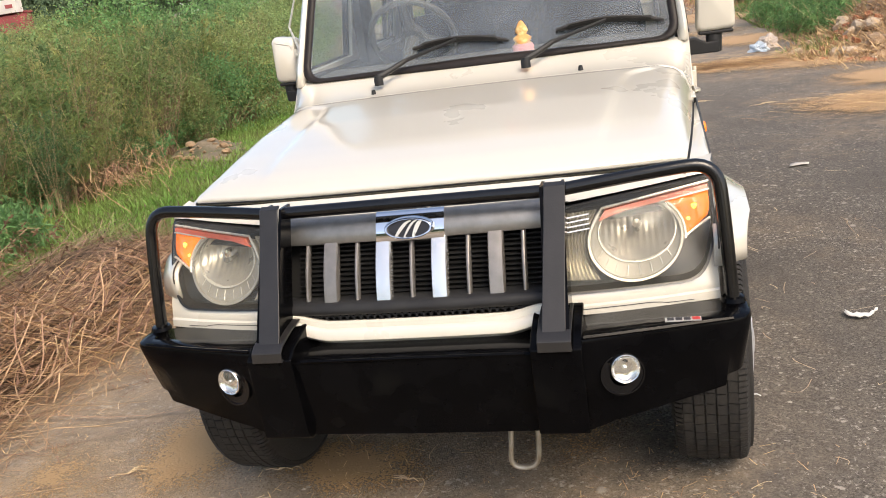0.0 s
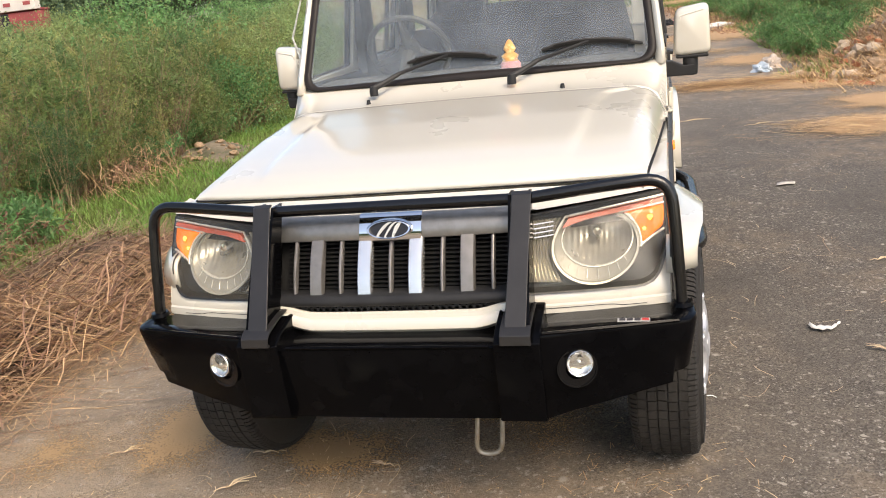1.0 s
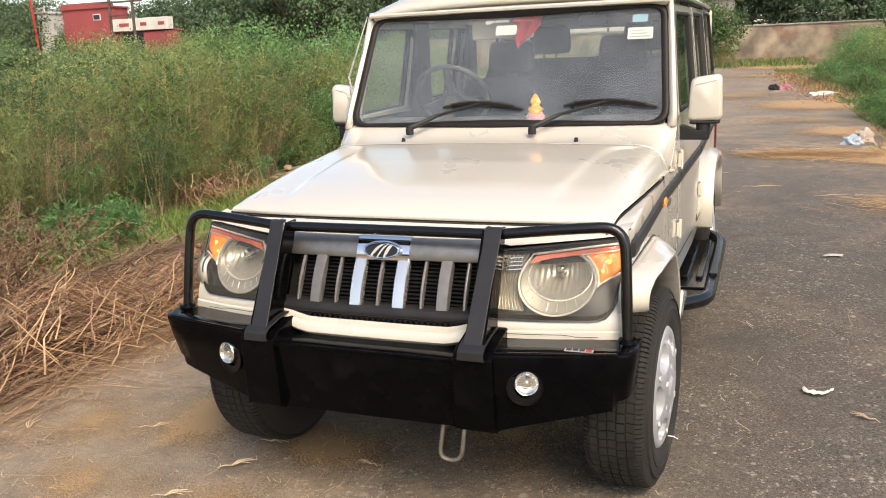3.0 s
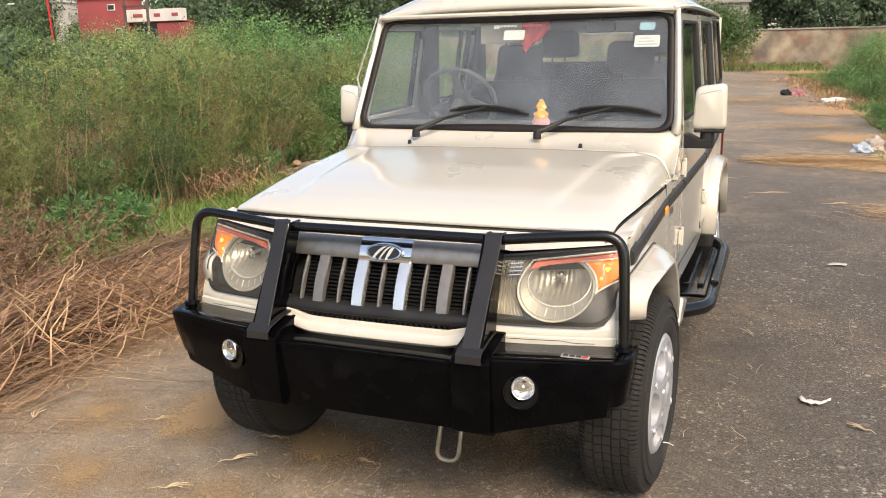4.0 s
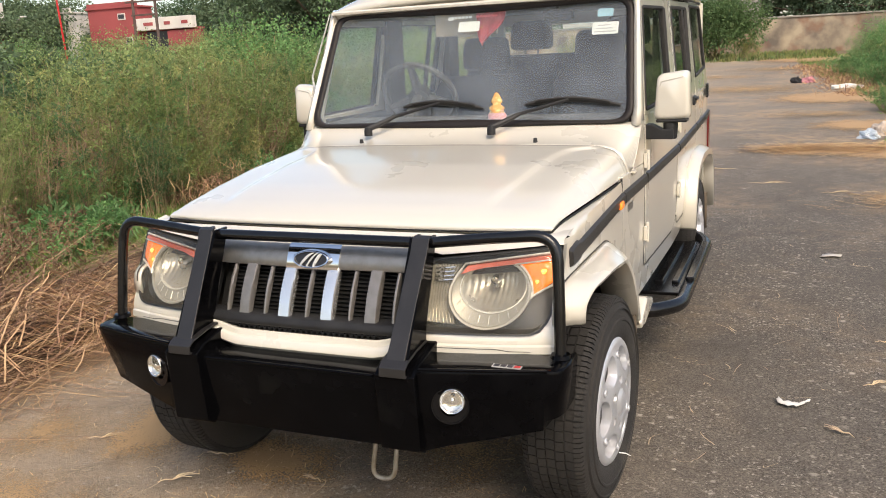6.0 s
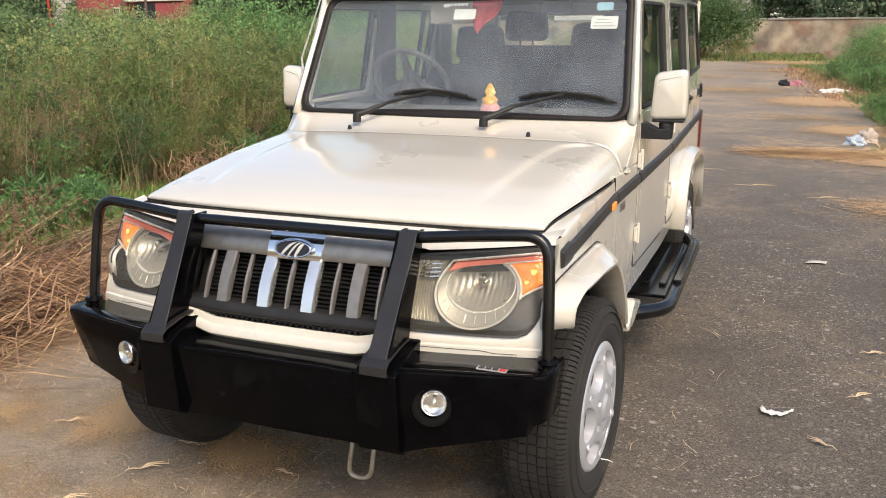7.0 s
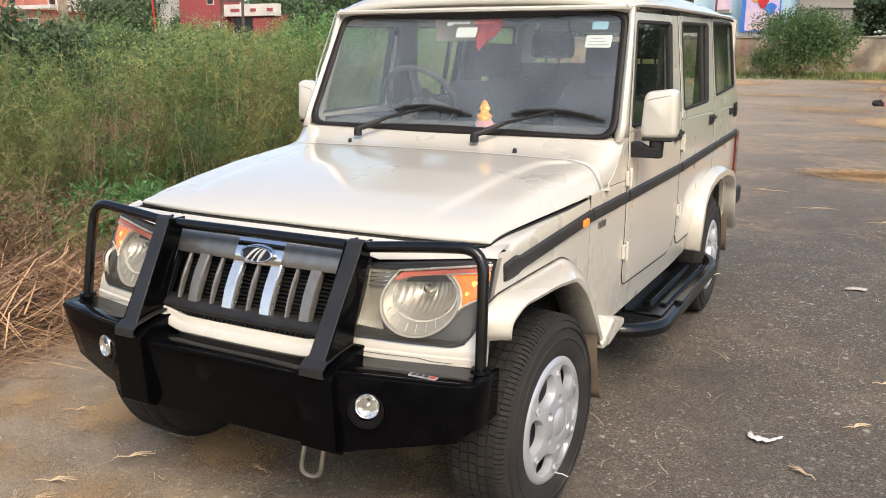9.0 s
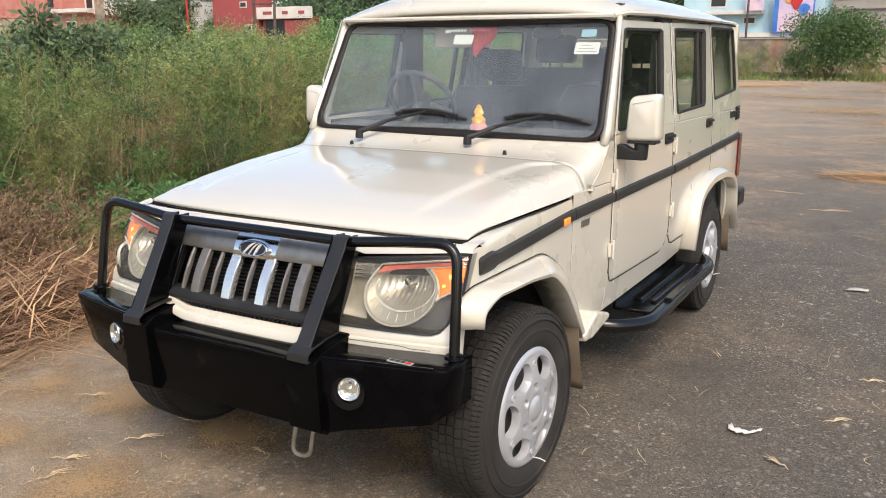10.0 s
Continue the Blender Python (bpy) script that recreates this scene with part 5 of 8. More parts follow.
        part("cover_stud", bm, SILVER, wheel)
    bm = bmesh.new()
    tube(bm, [(0.012 * s, 0.0, -0.180), (0.028 * s, 0.022, -0.190), (0.040 * s, 0.042, -0.206)], 0.0018, 6)
    part("cable_tie", bm, WHITE_PAPER, wheel, "white cable tie end")
    return wheel


wl = make_wheel(0.838, 1)
wl.parent, wl.matrix_basis = car, pose(0.836, 0.012, 0.345, 0, 0, -4.2)
wr = make_wheel(0.838, -1)
wr.parent, wr.matrix_basis = car, pose(-0.768, 0.0, 0.345, 0, 0, -4.2)
for src, x in ((wl, 0.838), (wr, -0.838)):
    c = copy_thing(src, pose(x, 2.70, 0.345, 35 if x > 0 else 20))

# ---- cabin ----
bm = bmesh.new()
rows = []
for x in span(-0.69, 0.69, 12):
    rows.append([(x, 0.80, 1.0), (x, 0.875, 1.172), (x, 0.95, 1.19), (x, 1.14, 1.195), (x, 1.2, 1.16), (x, 1.22, 1.05), (x, 1.15, 0.85)])
loft(bm, rows)
part("dashboard", bm, DASHM, car, "grey dashboard", smooth=50)
bm = bmesh.new()
c, n = Vector((-0.36, 1.27, 1.285)), Vector((0, 0.78, 0.55)).normalized()
a = Vector((1, 0, 0))
b = n.cross(a)
pts = [c + (a * math.cos(t) + b * math.sin(t)) * 0.185 for t in span(0, 2 * math.pi, 32)]
tube(bm, pts, 0.014, 8)
for t in (0.35, math.pi - 0.35, -math.pi / 2):
    tube(bm, [c, c + (a * math.cos(t) + b * math.sin(t)) * 0.18], [0.03, 0.014], 8)
tube(bm, [c - n * 0.02, c + n * 0.03], [0.055, 0.05], 16)
tube(bm, [c, c + Vector((0, -0.2, -0.14))], 0.03, 8)
part("steering_wheel", bm, STEER, car, "dark grey steering wheel")


def seat(xc, yb, w, zt, name, heads):
    ob = empty(name)
    ob.parent = car
    bm = bmesh.new()
    box(bm, xc - w, xc + w, yb - 0.45, yb, 0.72, 0.88)
    part("seat_cushion", bm, FABRIC, ob, bev=0.04, seg=3)
    bm = bmesh.new()
    rows = []
    for z, y, k in ((0.80, yb - 0.06, 0.95), (1.0, yb - 0.03, 1.0), (1.2, yb + 0.01, 1.0), (zt - 0.06, yb + 0.06, 0.92), (zt, yb + 0.08, 0.8)):
        rows.append([(xc + k * dx * w, y + dy, z) for dx, dy in ((-1, 0.0), (-0.9, -0.05), (-0.4, -0.03), (0.4, -0.03), (0.9, -0.05), (1, 0.0), (0.9, 0.09), (-0.9, 0.09))])
    loft(bm, rows, close=True, caps=True)
    part("backrest", bm, FABRIC, ob, smooth=60)
    for hx in heads:
        bm = bmesh.new()
        out = rounded([(-0.13, -0.088), (0.13, -0.088), (0.118, 0.085), (-0.118, 0.085)], 0.045, 4)
        rows = [[(hx + p * g, yb + 0.06 + dy, zt + 0.115 + q * g) for p, q in out] for dy, g in ((-0.05, 0.8), (-0.03, 1.0), (0.04, 1.0), (0.055, 0.85))]
        loft(bm, rows, close=True, caps=True)
        for o in (-0.04, 0.04):
            tube(bm, [(hx + o, yb + 0.06, zt - 0.02), (hx + o, yb + 0.06, zt + 0.06)], 0.006, 6)
        part("headrest", bm, FABRIC, ob, smooth=60)


seat(-0.30, 1.84, 0.25, 1.36, "driver_seat", [-0.23])
seat(0.38, 1.86, 0.26, 1.37, "passenger_seat", [0.39])
seat(0.0, 2.52, 0.64, 1.46, "rear_bench", [-0.17, 0.42])
bm = bmesh.new()
for s in (1, -1):
    for y, w in ((1.745, 0.095), (2.61, 0.085)):
        box(bm, s * 0.70, s * 0.745, y - w, y + w, 1.18, 1.72)
    box(bm, s * 0.735, s * 0.745, 1.0, 3.4, 0.5, 1.2)
box(bm, -0.69, 0.69, 1.2, 3.4, 1.735, 1.745)
part("cabin_lining", bm, LINING, car, "grey door and roof lining")
# visor, mirror, papers, cloth behind the windscreen
bm = bmesh.new()
box(bm, -0.20, 0.10, 1.12, 1.135, 1.555, 1.655)
part("sun_visor", bm, BEIGE, car, "beige sun visor", bev=0.006)
bm = bmesh.new()
out = rounded([(0.30, 1.595), (0.44, 1.595), (0.435, 1.645), (0.305, 1.645)], 0.02, 3)
plate(bm, out, lambda a, b: (a, 1.13, b), lambda a, b: (a, 1.17, b))
tube(bm, [(0.37, 1.15, 1.64), (0.37, 1.10, 1.70)], 0.008, 6)
part("rear_view_mirror", bm, PLASTIC, car, "black interior mirror", bev=0.004)
bm = bmesh.new()
rows = []
for v in span(0, 1, 12):
    row = []
    for u in span(0, 1, 10):
        w = 0.062 * (1 - v ** 3 * 0.9)
        row.append((0.075 + (u - 0.5) * 2.2 * w + 0.012 * v - 0.055 * v * v, 1.105 + 0.008 * math.sin(u * 15 + v * 3), 1.655 - 0.15 * v * (1 - 0.35 * abs(u - 0.35))))
    rows.append(row)
loft(bm, rows)
part("red_cloth", bm, RED_CLOTH, car, "small red and gold cloth hung on the visor", smooth=60, solid=0.003)


def stuck(name, x0, x1, z0, z1, m, lab, parent=None, out=-0.010):
    bm = bmesh.new()
    plate(bm, rounded([(x0, z0), (x1, z0), (x1, z1), (x0, z1)], 0.006, 2), lambda a, b: screen(a, b, out), lambda a, b: screen(a, b, out - 0.001))
    return part(name, bm, m, parent or ws, lab)


stuck("paper", -0.066, 0.034, 1.570, 1.614, WHITE_PAPER, "white paper behind the windscreen", out=-0.02)
stuck("paper", -0.118, -0.088, 1.622, 1.638, WHITE_PAPER, "small white label")
lab = stuck("windscreen_label", 0.540, 0.648, 1.527, 1.577, WHITE_PAPER, "white permit label with dark bars")
for k in range(3):
    stuck("print_bar", 0.550 + 0.006 * k, 0.638 - 0.012 * k, 1.536 + k * 0.013, 1.540 + k * 0.013, DULL_PAPER, "", ws, -0.0085)
stuck("windscreen_label", 0.556, 0.622, 1.600, 1.633, BLUE_INK, "pale blue oval label")
bm = bmesh.new()
for k in range(12):
    if k == 5:
        continue
    x = -0.085 + k * 0.017
    plate(bm, [(x, 1.628), (x + 0.013, 1.628), (x + 0.013, 1.638), (x, 1.638)], lambda a, b: screen(a, b, -0.006), lambda a, b: screen(a, b, -0.007), 0 if k < 5 else 1)
part("screen_lettering", bm, [WHITE_PAPER, RED_INK], ws, "row of small bars across the windscreen top")

# figurine on the dashboard
fig = bmesh.new()
lathe(fig, [(0.0, 0.0), (0.036, 0.0), (0.038, 0.014), (0.032, 0.022), (0.034, 0.034), (0.028, 0.044), (0.030, 0.05), (0.024, 0.065), (0.016, 0.078), (0.020, 0.09), (0.014, 0.102), (0.006, 0.122), (0.0, 0.126)], (0, 0, 0), "z", 20)
for v in fig.verts:
    v.co.y *= 0.7
    if v.co.z > 0.045:
        v.co.x *= 1 + 0.25 * math.sin(v.co.z * 210)
for f in fig.faces:
    zf = f.calc_center_median().z
    f.material_index = 2 if zf < 0.012 or 0.02 < zf < 0.028 else 1 if zf < 0.045 else 0
figure = part("figurine", fig, [IDOL, PINK, WHITE_PAPER], None, smooth=60)
figure.location = (0.165, 0.885, 1.176)
figure.scale = (1.25, 1.0, 1.05)
tagged(figure, "small orange and pink clay figurine on the dashboard", "figurine")

# ---- ground, road ----
def gz(y):
    return 0.00036 * max(0.0, min(y, 56.0) - 3.0) ** 2


SOIL = surf("dry_soil", (0.20, 0.145, 0.085), (0.13, 0.10, 0.055), 3, 0.95, bump=0.5, bscale=25, stain=(0.07, 0.10, 0.03), sscale=0.6, smin=0.5)


def road_material():
    m, n, l, b = nodes_of("worn_asphalt")
    co = n.new("ShaderNodeTexCoord")

    def noise_tex(scale, detail=6, rough=0.6):
        t = n.new("ShaderNodeTexNoise")
        t.inputs["Scale"].default_value, t.inputs["Detail"].default_value, t.inputs["Roughness"].default_value = scale, detail, rough
        l.new(co.outputs["Object"], t.inputs["Vector"])
        return t.outputs[0]

    def rng(src, a, bb, c=0.0, d=1.0):
        r = n.new("ShaderNodeMapRange")
        for i, v in enumerate((a, bb, c, d)):
            r.inputs[i + 1].default_value = v
        l.new(src, r.inputs[0])
        return r.outputs[0]

    def mixc(fac, a, bb):
        x = n.new("ShaderNodeMix")
        x.data_type = "RGBA"
        l.new(fac, x.inputs[0])
        for i, v in ((6, a), (7, bb)):
            if isinstance(v, tuple):
                x.inputs[i].default_value = (*v, 1)
            else:
                l.new(v, x.inputs[i])
        return x.outputs[2]

    base = mixc(rng(noise_tex(0.8), 0.35, 0.65), (0.050, 0.044, 0.0375), (0.083, 0.072, 0.060))
    base = mixc(rng(noise_tex(4.5, 8), 0.42, 0.62), base, (0.086, 0.074, 0.061))
    cells = n.new("ShaderNodeTexVoronoi")
    cells.inputs["Scale"].default_value = 190
    l.new(co.outputs["Object"], cells.inputs["Vector"])
    sc = n.new("ShaderNodeSeparateColor")
    l.new(cells.outputs["Color"], sc.inputs[0])
    grain = mixc(rng(sc.outputs[0], 0.0, 1.0), (0.022, 0.019, 0.016), (0.225, 0.196, 0.16))
    x = n.new("ShaderNodeMix")
    x.data_type = "RGBA"
    l.new(rng(noise_tex(2.2, 5), 0.3, 0.7, 0.40, 0.78), x.inputs[0])
    l.new(base, x.inputs[6])
    l.new(grain, x.inputs[7])
    base = x.outputs[2]
    sx = n.new("ShaderNodeSeparateXYZ")
    l.new(co.outputs["Object"], sx.inputs[0])
    # pale dust trodden in along the straw-side edge
    du = n.new("ShaderNodeMath")
    du.operation = "MULTIPLY"
    l.new(rng(sx.outputs[0], 0.5, -1.6, 0.0, 0.60), du.inputs[0])
    l.new(rng(noise_tex(2.6, 13, 0.84), 0.38, 0.60, 0.25, 1.0), du.inputs[1])
    base = mixc(du.outputs[0], base, (0.46, 0.355, 0.24))
    # pale trodden dust before the car; under it, paints the shaded ground lighter
    fd, fe = n.new("ShaderNodeMath"), n.new("ShaderNodeMath")
    fd.operation = fe.operation = "MULTIPLY"
    l.new(rng(sx.outputs[1], 1.7, -0.1, 0.0, 1.0), fd.inputs[0])
    l.new(rng(sx.outputs[0], 1.7, -0.5, 0.06, 0.60), fd.inputs[1])
    l.new(fd.outputs[0], fe.inputs[0])
    l.new(rng(noise_tex(3.4, 13, 0.86), 0.42, 0.60, 0.12, 1.0), fe.inputs[1])
    base = mixc(fe.outputs[0], base, (0.40, 0.315, 0.225))
    # dustier and paler further along the road
    base = mixc(rng(sx.outputs[1], 4.0, 16.0, 0.0, 0.55), base, (0.30, 0.25, 0.195))
    col = base
    # pale chips of stone, at three sizes
    for scale, cut, lim in ((17, 0.90, 0.22), (34, 0.86, 0.26), (62, 0.80, 0.30), (110, 0.78, 0.32)):
        vo = n.new("ShaderNodeTexVoronoi")
        vo.inputs["Scale"].default_value = scale
        wv = n.new("ShaderNodeVectorMath")
        wv.operation = "MULTIPLY_ADD"
        nz = n.new("ShaderNodeTexNoise")
        nz.inputs["Scale"].default_value = scale * 1.7
        l.new(co.outputs["Object"], nz.inputs["Vector"])
        wv.inputs[1].default_value = (0.03, 0.03, 0.0)
        l.new(nz.outputs["Color"], wv.inputs[0])
        l.new(co.outputs["Object"], wv.inputs[2])
        l.new(wv.outputs[0], vo.inputs["Vector"])
        sp = n.new("ShaderNodeSeparateColor")
        l.new(vo.outputs["Color"], sp.inputs[0])
        chip = n.new("ShaderNodeMath")
        chip.operation = "MULTIPLY"
        l.new(rng(vo.outputs["Distance"], lim + 0.12, lim - 0.08, 0, 0.85), chip.inputs[0])
        gate = n.new("ShaderNodeMath")
        gate.operation = "MULTIPLY"
        l.new(rng(sp.outputs[0], cut, cut + 0.08), gate.inputs[0])
        l.new(rng(noise_tex(1.1, 4), 0.38, 0.56, 0.2, 1.0), gate.inputs[1])
        l.new(gate.outputs[0], chip.inputs[1])
        col = mixc(chip.outputs[0], col, (0.44, 0.395, 0.335))
    # dark tarry stains
    col = mixc(rng(noise_tex(1.6, 8, 0.7), 0.56, 0.72, 0, 0.45), col, (0.070, 0.060, 0.050))
    # sand drifts
    dr = n.new("ShaderNodeMath")
    dr.operation = "MULTIPLY"
    l.new(rng(noise_tex(0.5, 9, 0.68), 0.47, 0.62), dr.inputs[0])
    l.new(rng(noise_tex(7, 6), 0.35, 0.6), dr.inputs[1])
    se = n.new("ShaderNodeSeparateXYZ")
    l.new(co.outputs["Object"], se.inputs[0])
    far = n.new("ShaderNodeMath")
    far.operation = "MULTIPLY"
    l.new(dr.outputs[0], far.inputs[0])
    l.new(rng(se.outputs[1], 4.0, 11.0, 0.22, 0.65), far.inputs[1])
    col = mixc(far.outputs[0], col, (0.47, 0.325, 0.195))
    l.new(col, b.inputs["Base Color"])
    b.inputs["Roughness"].default_value = 0.88
    b.inputs["Specular IOR Level"].default_value = 0.35
    ad = n.new("ShaderNodeMath")
    l.new(noise_tex(170, 3), ad.inputs[0])
    l.new(noise_tex(45, 5), ad.inputs[1])
    bp = n.new("ShaderNodeBump")
    bp.inputs["Strength"].default_value, bp.inputs["Distance"].default_value = 0.9, 0.006
    l.new(ad.outputs[0], bp.inputs["Height"])
    l.new(bp.outputs[0], b.inputs["Normal"])
    return m


ROAD = road_material()
ys = [-300, -60, -20, -8, -4, -2, 0, 2, 4, 6, 8, 10, 12, 15, 18, 22, 26, 30, 35, 40, 45, 50, 56, 80, 150, 400, 1500]
xs = [-1500, -400, -150, -80, -50, -30, -20, -14, -10, -7, -5, -3.5, -2, 0, 2, 3.5, 5, 7, 10, 15, 25, 50, 150, 500, 1500]
bm = bmesh.new()
loft(bm, [[(x, y, gz(y) - 0.05 + (0.03 * noise.noise((x * 0.4, y * 0.4, 0)) if abs(x) < 60 else 0)) for x in xs] for y in ys])
ground = part("ground", bm, SOIL, None, smooth=80)
tagged(ground, "dry brown soil with sparse grass round the road", "ground", kind="structure")
L_EDGE = [(-30, -2.6), (-3, -2.15), (0, -2.1), (3, -2.25), (6, -2.6), (12, -3.4), (20, -5.0), (30, -8), (42, -14), (50, -18)]
R_EDGE = [(-30, 4.6), (-3, 4.4), (3, 4.2), (7, 3.9), (9, 3.3), (12, 3.0), (20, 3.0), (27, 2.5), (40, 1.7), (50, 0.9)]
rnd = random.Random(3)
bm = bmesh.new()
rows = []
yv = [-30, -20, -12, -8, -6] + [-5 + 0.3 * k for k in range(50)] + [10 + 0.8 * k for k in range(51)]
for y in yv:
    a = lerp(L_EDGE, y) + 0.10 * noise.noise((y * 1.3, 0, 5)) + rnd.uniform(-0.03, 0.03)
    c = lerp(R_EDGE, y) + 0.15 * noise.noise((y * 1.1, 9, 5)) + rnd.uniform(-0.03, 0.03)
    row = [(a - 0.03, y, gz(y) - 0.06)] + [(a + (c - a) * k / 24, y, gz(y) + 0.006 * noise.noise((k * 0.35, y * 0.5, 1)) * (0 if -1 < y < 3.2 else 1)) for k in range(25)] + [(c + 0.03, y, gz(y) - 0.06)]
    rows.append(row)
loft(bm, rows)
road = part("road", bm, ROAD, None, smooth=60)
tagged(road, "worn grey-brown asphalt with pale stone chips and sand", "road", kind="structure")

# ---- plants ----
def leaf_material(name, colours, placed=0.0, trans=0.4, rough=0.6, by_plant=False):
    """Leaves: one hue a plant (or a drift of hues over the ground), with leaf to leaf spread."""
    m, n, l, b = nodes_of(name)
    ramp = n.new("ShaderNodeValToRGB")
    ramp.color_ramp.elements.remove(ramp.color_ramp.elements[1])
    for i, c in enumerate(colours):
        e = ramp.color_ramp.elements[0] if i == 0 else ramp.color_ramp.elements.new(i / (len(colours) - 1))
        e.position, e.color = i / (len(colours) - 1), (*c, 1)
    if placed:
        src = n.new("ShaderNodeObjectInfo").outputs["Location"] if by_plant else n.new("ShaderNodeTexCoord").outputs["Object"]
        ns, mr = n.new("ShaderNodeTexNoise"), n.new("ShaderNodeMapRange")
        ns.inputs["Scale"].default_value, ns.inputs["Detail"].default_value = placed, 3
        mr.inputs[1].default_value, mr.inputs[2].default_value = 0.32, 0.68
        l.new(src, ns.inputs["Vector"])
        l.new(ns.outputs[0], mr.inputs[0])
        l.new(mr.outputs[0], ramp.inputs[0])
    else:
        l.new(n.new("ShaderNodeObjectInfo").outputs["Random"], ramp.inputs[0])
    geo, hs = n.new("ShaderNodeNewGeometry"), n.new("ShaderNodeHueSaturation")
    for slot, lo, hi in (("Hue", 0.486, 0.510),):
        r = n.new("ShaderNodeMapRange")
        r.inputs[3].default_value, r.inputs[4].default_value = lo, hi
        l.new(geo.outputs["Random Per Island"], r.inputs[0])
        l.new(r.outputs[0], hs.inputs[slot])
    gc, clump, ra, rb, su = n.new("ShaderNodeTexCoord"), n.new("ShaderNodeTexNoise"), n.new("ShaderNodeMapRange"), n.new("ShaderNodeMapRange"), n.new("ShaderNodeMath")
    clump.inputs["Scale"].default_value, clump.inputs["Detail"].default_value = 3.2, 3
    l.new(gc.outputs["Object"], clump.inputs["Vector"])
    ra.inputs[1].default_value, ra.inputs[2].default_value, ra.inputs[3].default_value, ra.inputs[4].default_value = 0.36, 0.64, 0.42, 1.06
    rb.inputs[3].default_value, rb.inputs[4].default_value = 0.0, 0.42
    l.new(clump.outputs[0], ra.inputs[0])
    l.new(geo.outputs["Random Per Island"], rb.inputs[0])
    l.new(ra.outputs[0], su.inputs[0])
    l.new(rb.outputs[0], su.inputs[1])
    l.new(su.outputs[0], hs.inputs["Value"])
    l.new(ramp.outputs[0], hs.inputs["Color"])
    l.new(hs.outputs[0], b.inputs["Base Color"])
    b.inputs["Roughness"].default_value, b.inputs["Specular IOR Level"].default_value = rough, 0.3
    tr, ms = n.new("ShaderNodeBsdfTranslucent"), n.new("ShaderNodeMixShader")
    l.new(hs.outputs[0], tr.inputs["Color"])
    ms.inputs[0].default_value = trans
    l.new(b.outputs[0], ms.inputs[1])
    l.new(tr.outputs[0], ms.inputs[2])
    l.new(ms.outputs[0], n["Material Output"].inputs["Surface"])
    return m


FEATHER = [(0.076, 0.157, 0.070), (0.184, 0.270, 0.086), (0.292, 0.308, 0.108), (0.119, 0.216, 0.076), (0.346, 0.335, 0.124), (0.086, 0.167, 0.076)]
LEAF_OLIVE = leaf_material("feathery_weed_leaf", [(0.081, 0.162, 0.070), (0.146, 0.232, 0.086), (0.281, 0.324, 0.108), (0.130, 0.227, 0.081), (0.378, 0.367, 0.135), (0.184, 0.270, 0.092), (0.092, 0.178, 0.076)], placed=1.3, by_plant=True)
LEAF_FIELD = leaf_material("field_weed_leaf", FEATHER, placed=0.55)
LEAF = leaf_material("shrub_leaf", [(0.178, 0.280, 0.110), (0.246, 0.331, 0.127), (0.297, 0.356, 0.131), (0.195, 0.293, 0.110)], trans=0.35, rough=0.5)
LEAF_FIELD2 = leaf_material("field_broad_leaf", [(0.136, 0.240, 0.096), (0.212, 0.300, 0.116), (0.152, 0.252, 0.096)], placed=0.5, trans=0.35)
LEAF_BRIGHT = leaf_material("broad_green_leaf", [(0.128, 0.280, 0.100), (0.180, 0.328, 0.114), (0.138, 0.280, 0.104)], trans=0.35, rough=0.5)
LEAF_DARK = leaf_material("dark_tree_leaf", [(0.090, 0.149, 0.081), (0.126, 0.180, 0.095), (0.104, 0.158, 0.090)], trans=0.2)
LEAF_WALL = leaf_material("wall_bush_leaf", [(0.085, 0.155, 0.06), (0.12, 0.195, 0.075), (0.10, 0.175, 0.065)], trans=0.3)
STEM = surf("weed_stem", (0.34, 0.25, 0.14), (0.30, 0.25, 0.12), 2, 0.8, island=0.4)
DRY = surf("dry_stalk", (0.47, 0.285, 0.16), (0.37, 0.215, 0.12), 2, 0.85, island=0.6)
DRY_PALE = surf("pale_straw", (0.56, 0.385, 0.21), (0.47, 0.31, 0.165), 2, 0.85, island=0.45)
DRY_RED = surf("rusty_dead_stalk", (0.33, 0.225, 0.14), (0.25, 0.168, 0.105), 2, 0.85, island=0.45)
CREAM_STRAW = surf("bleached_straw", (0.60, 0.47, 0.31), (0.46, 0.34, 0.21), 2, 0.85, island=0.4)
TWIG = surf("pinkish_dry_twig", (0.46, 0.29, 0.175), (0.34, 0.205, 0.12), 2, 0.8, island=0.5)
GRASS = surf("green_grass", (0.15, 0.285, 0.06), (0.21, 0.28, 0.08), 1, 0.6, island=0.5, trans=0.25, spec=0.3)
BARK = surf("tree_bark", (0.12, 0.09, 0.065), (0.08, 0.06, 0.045), 6, 0.9, bump=0.4)


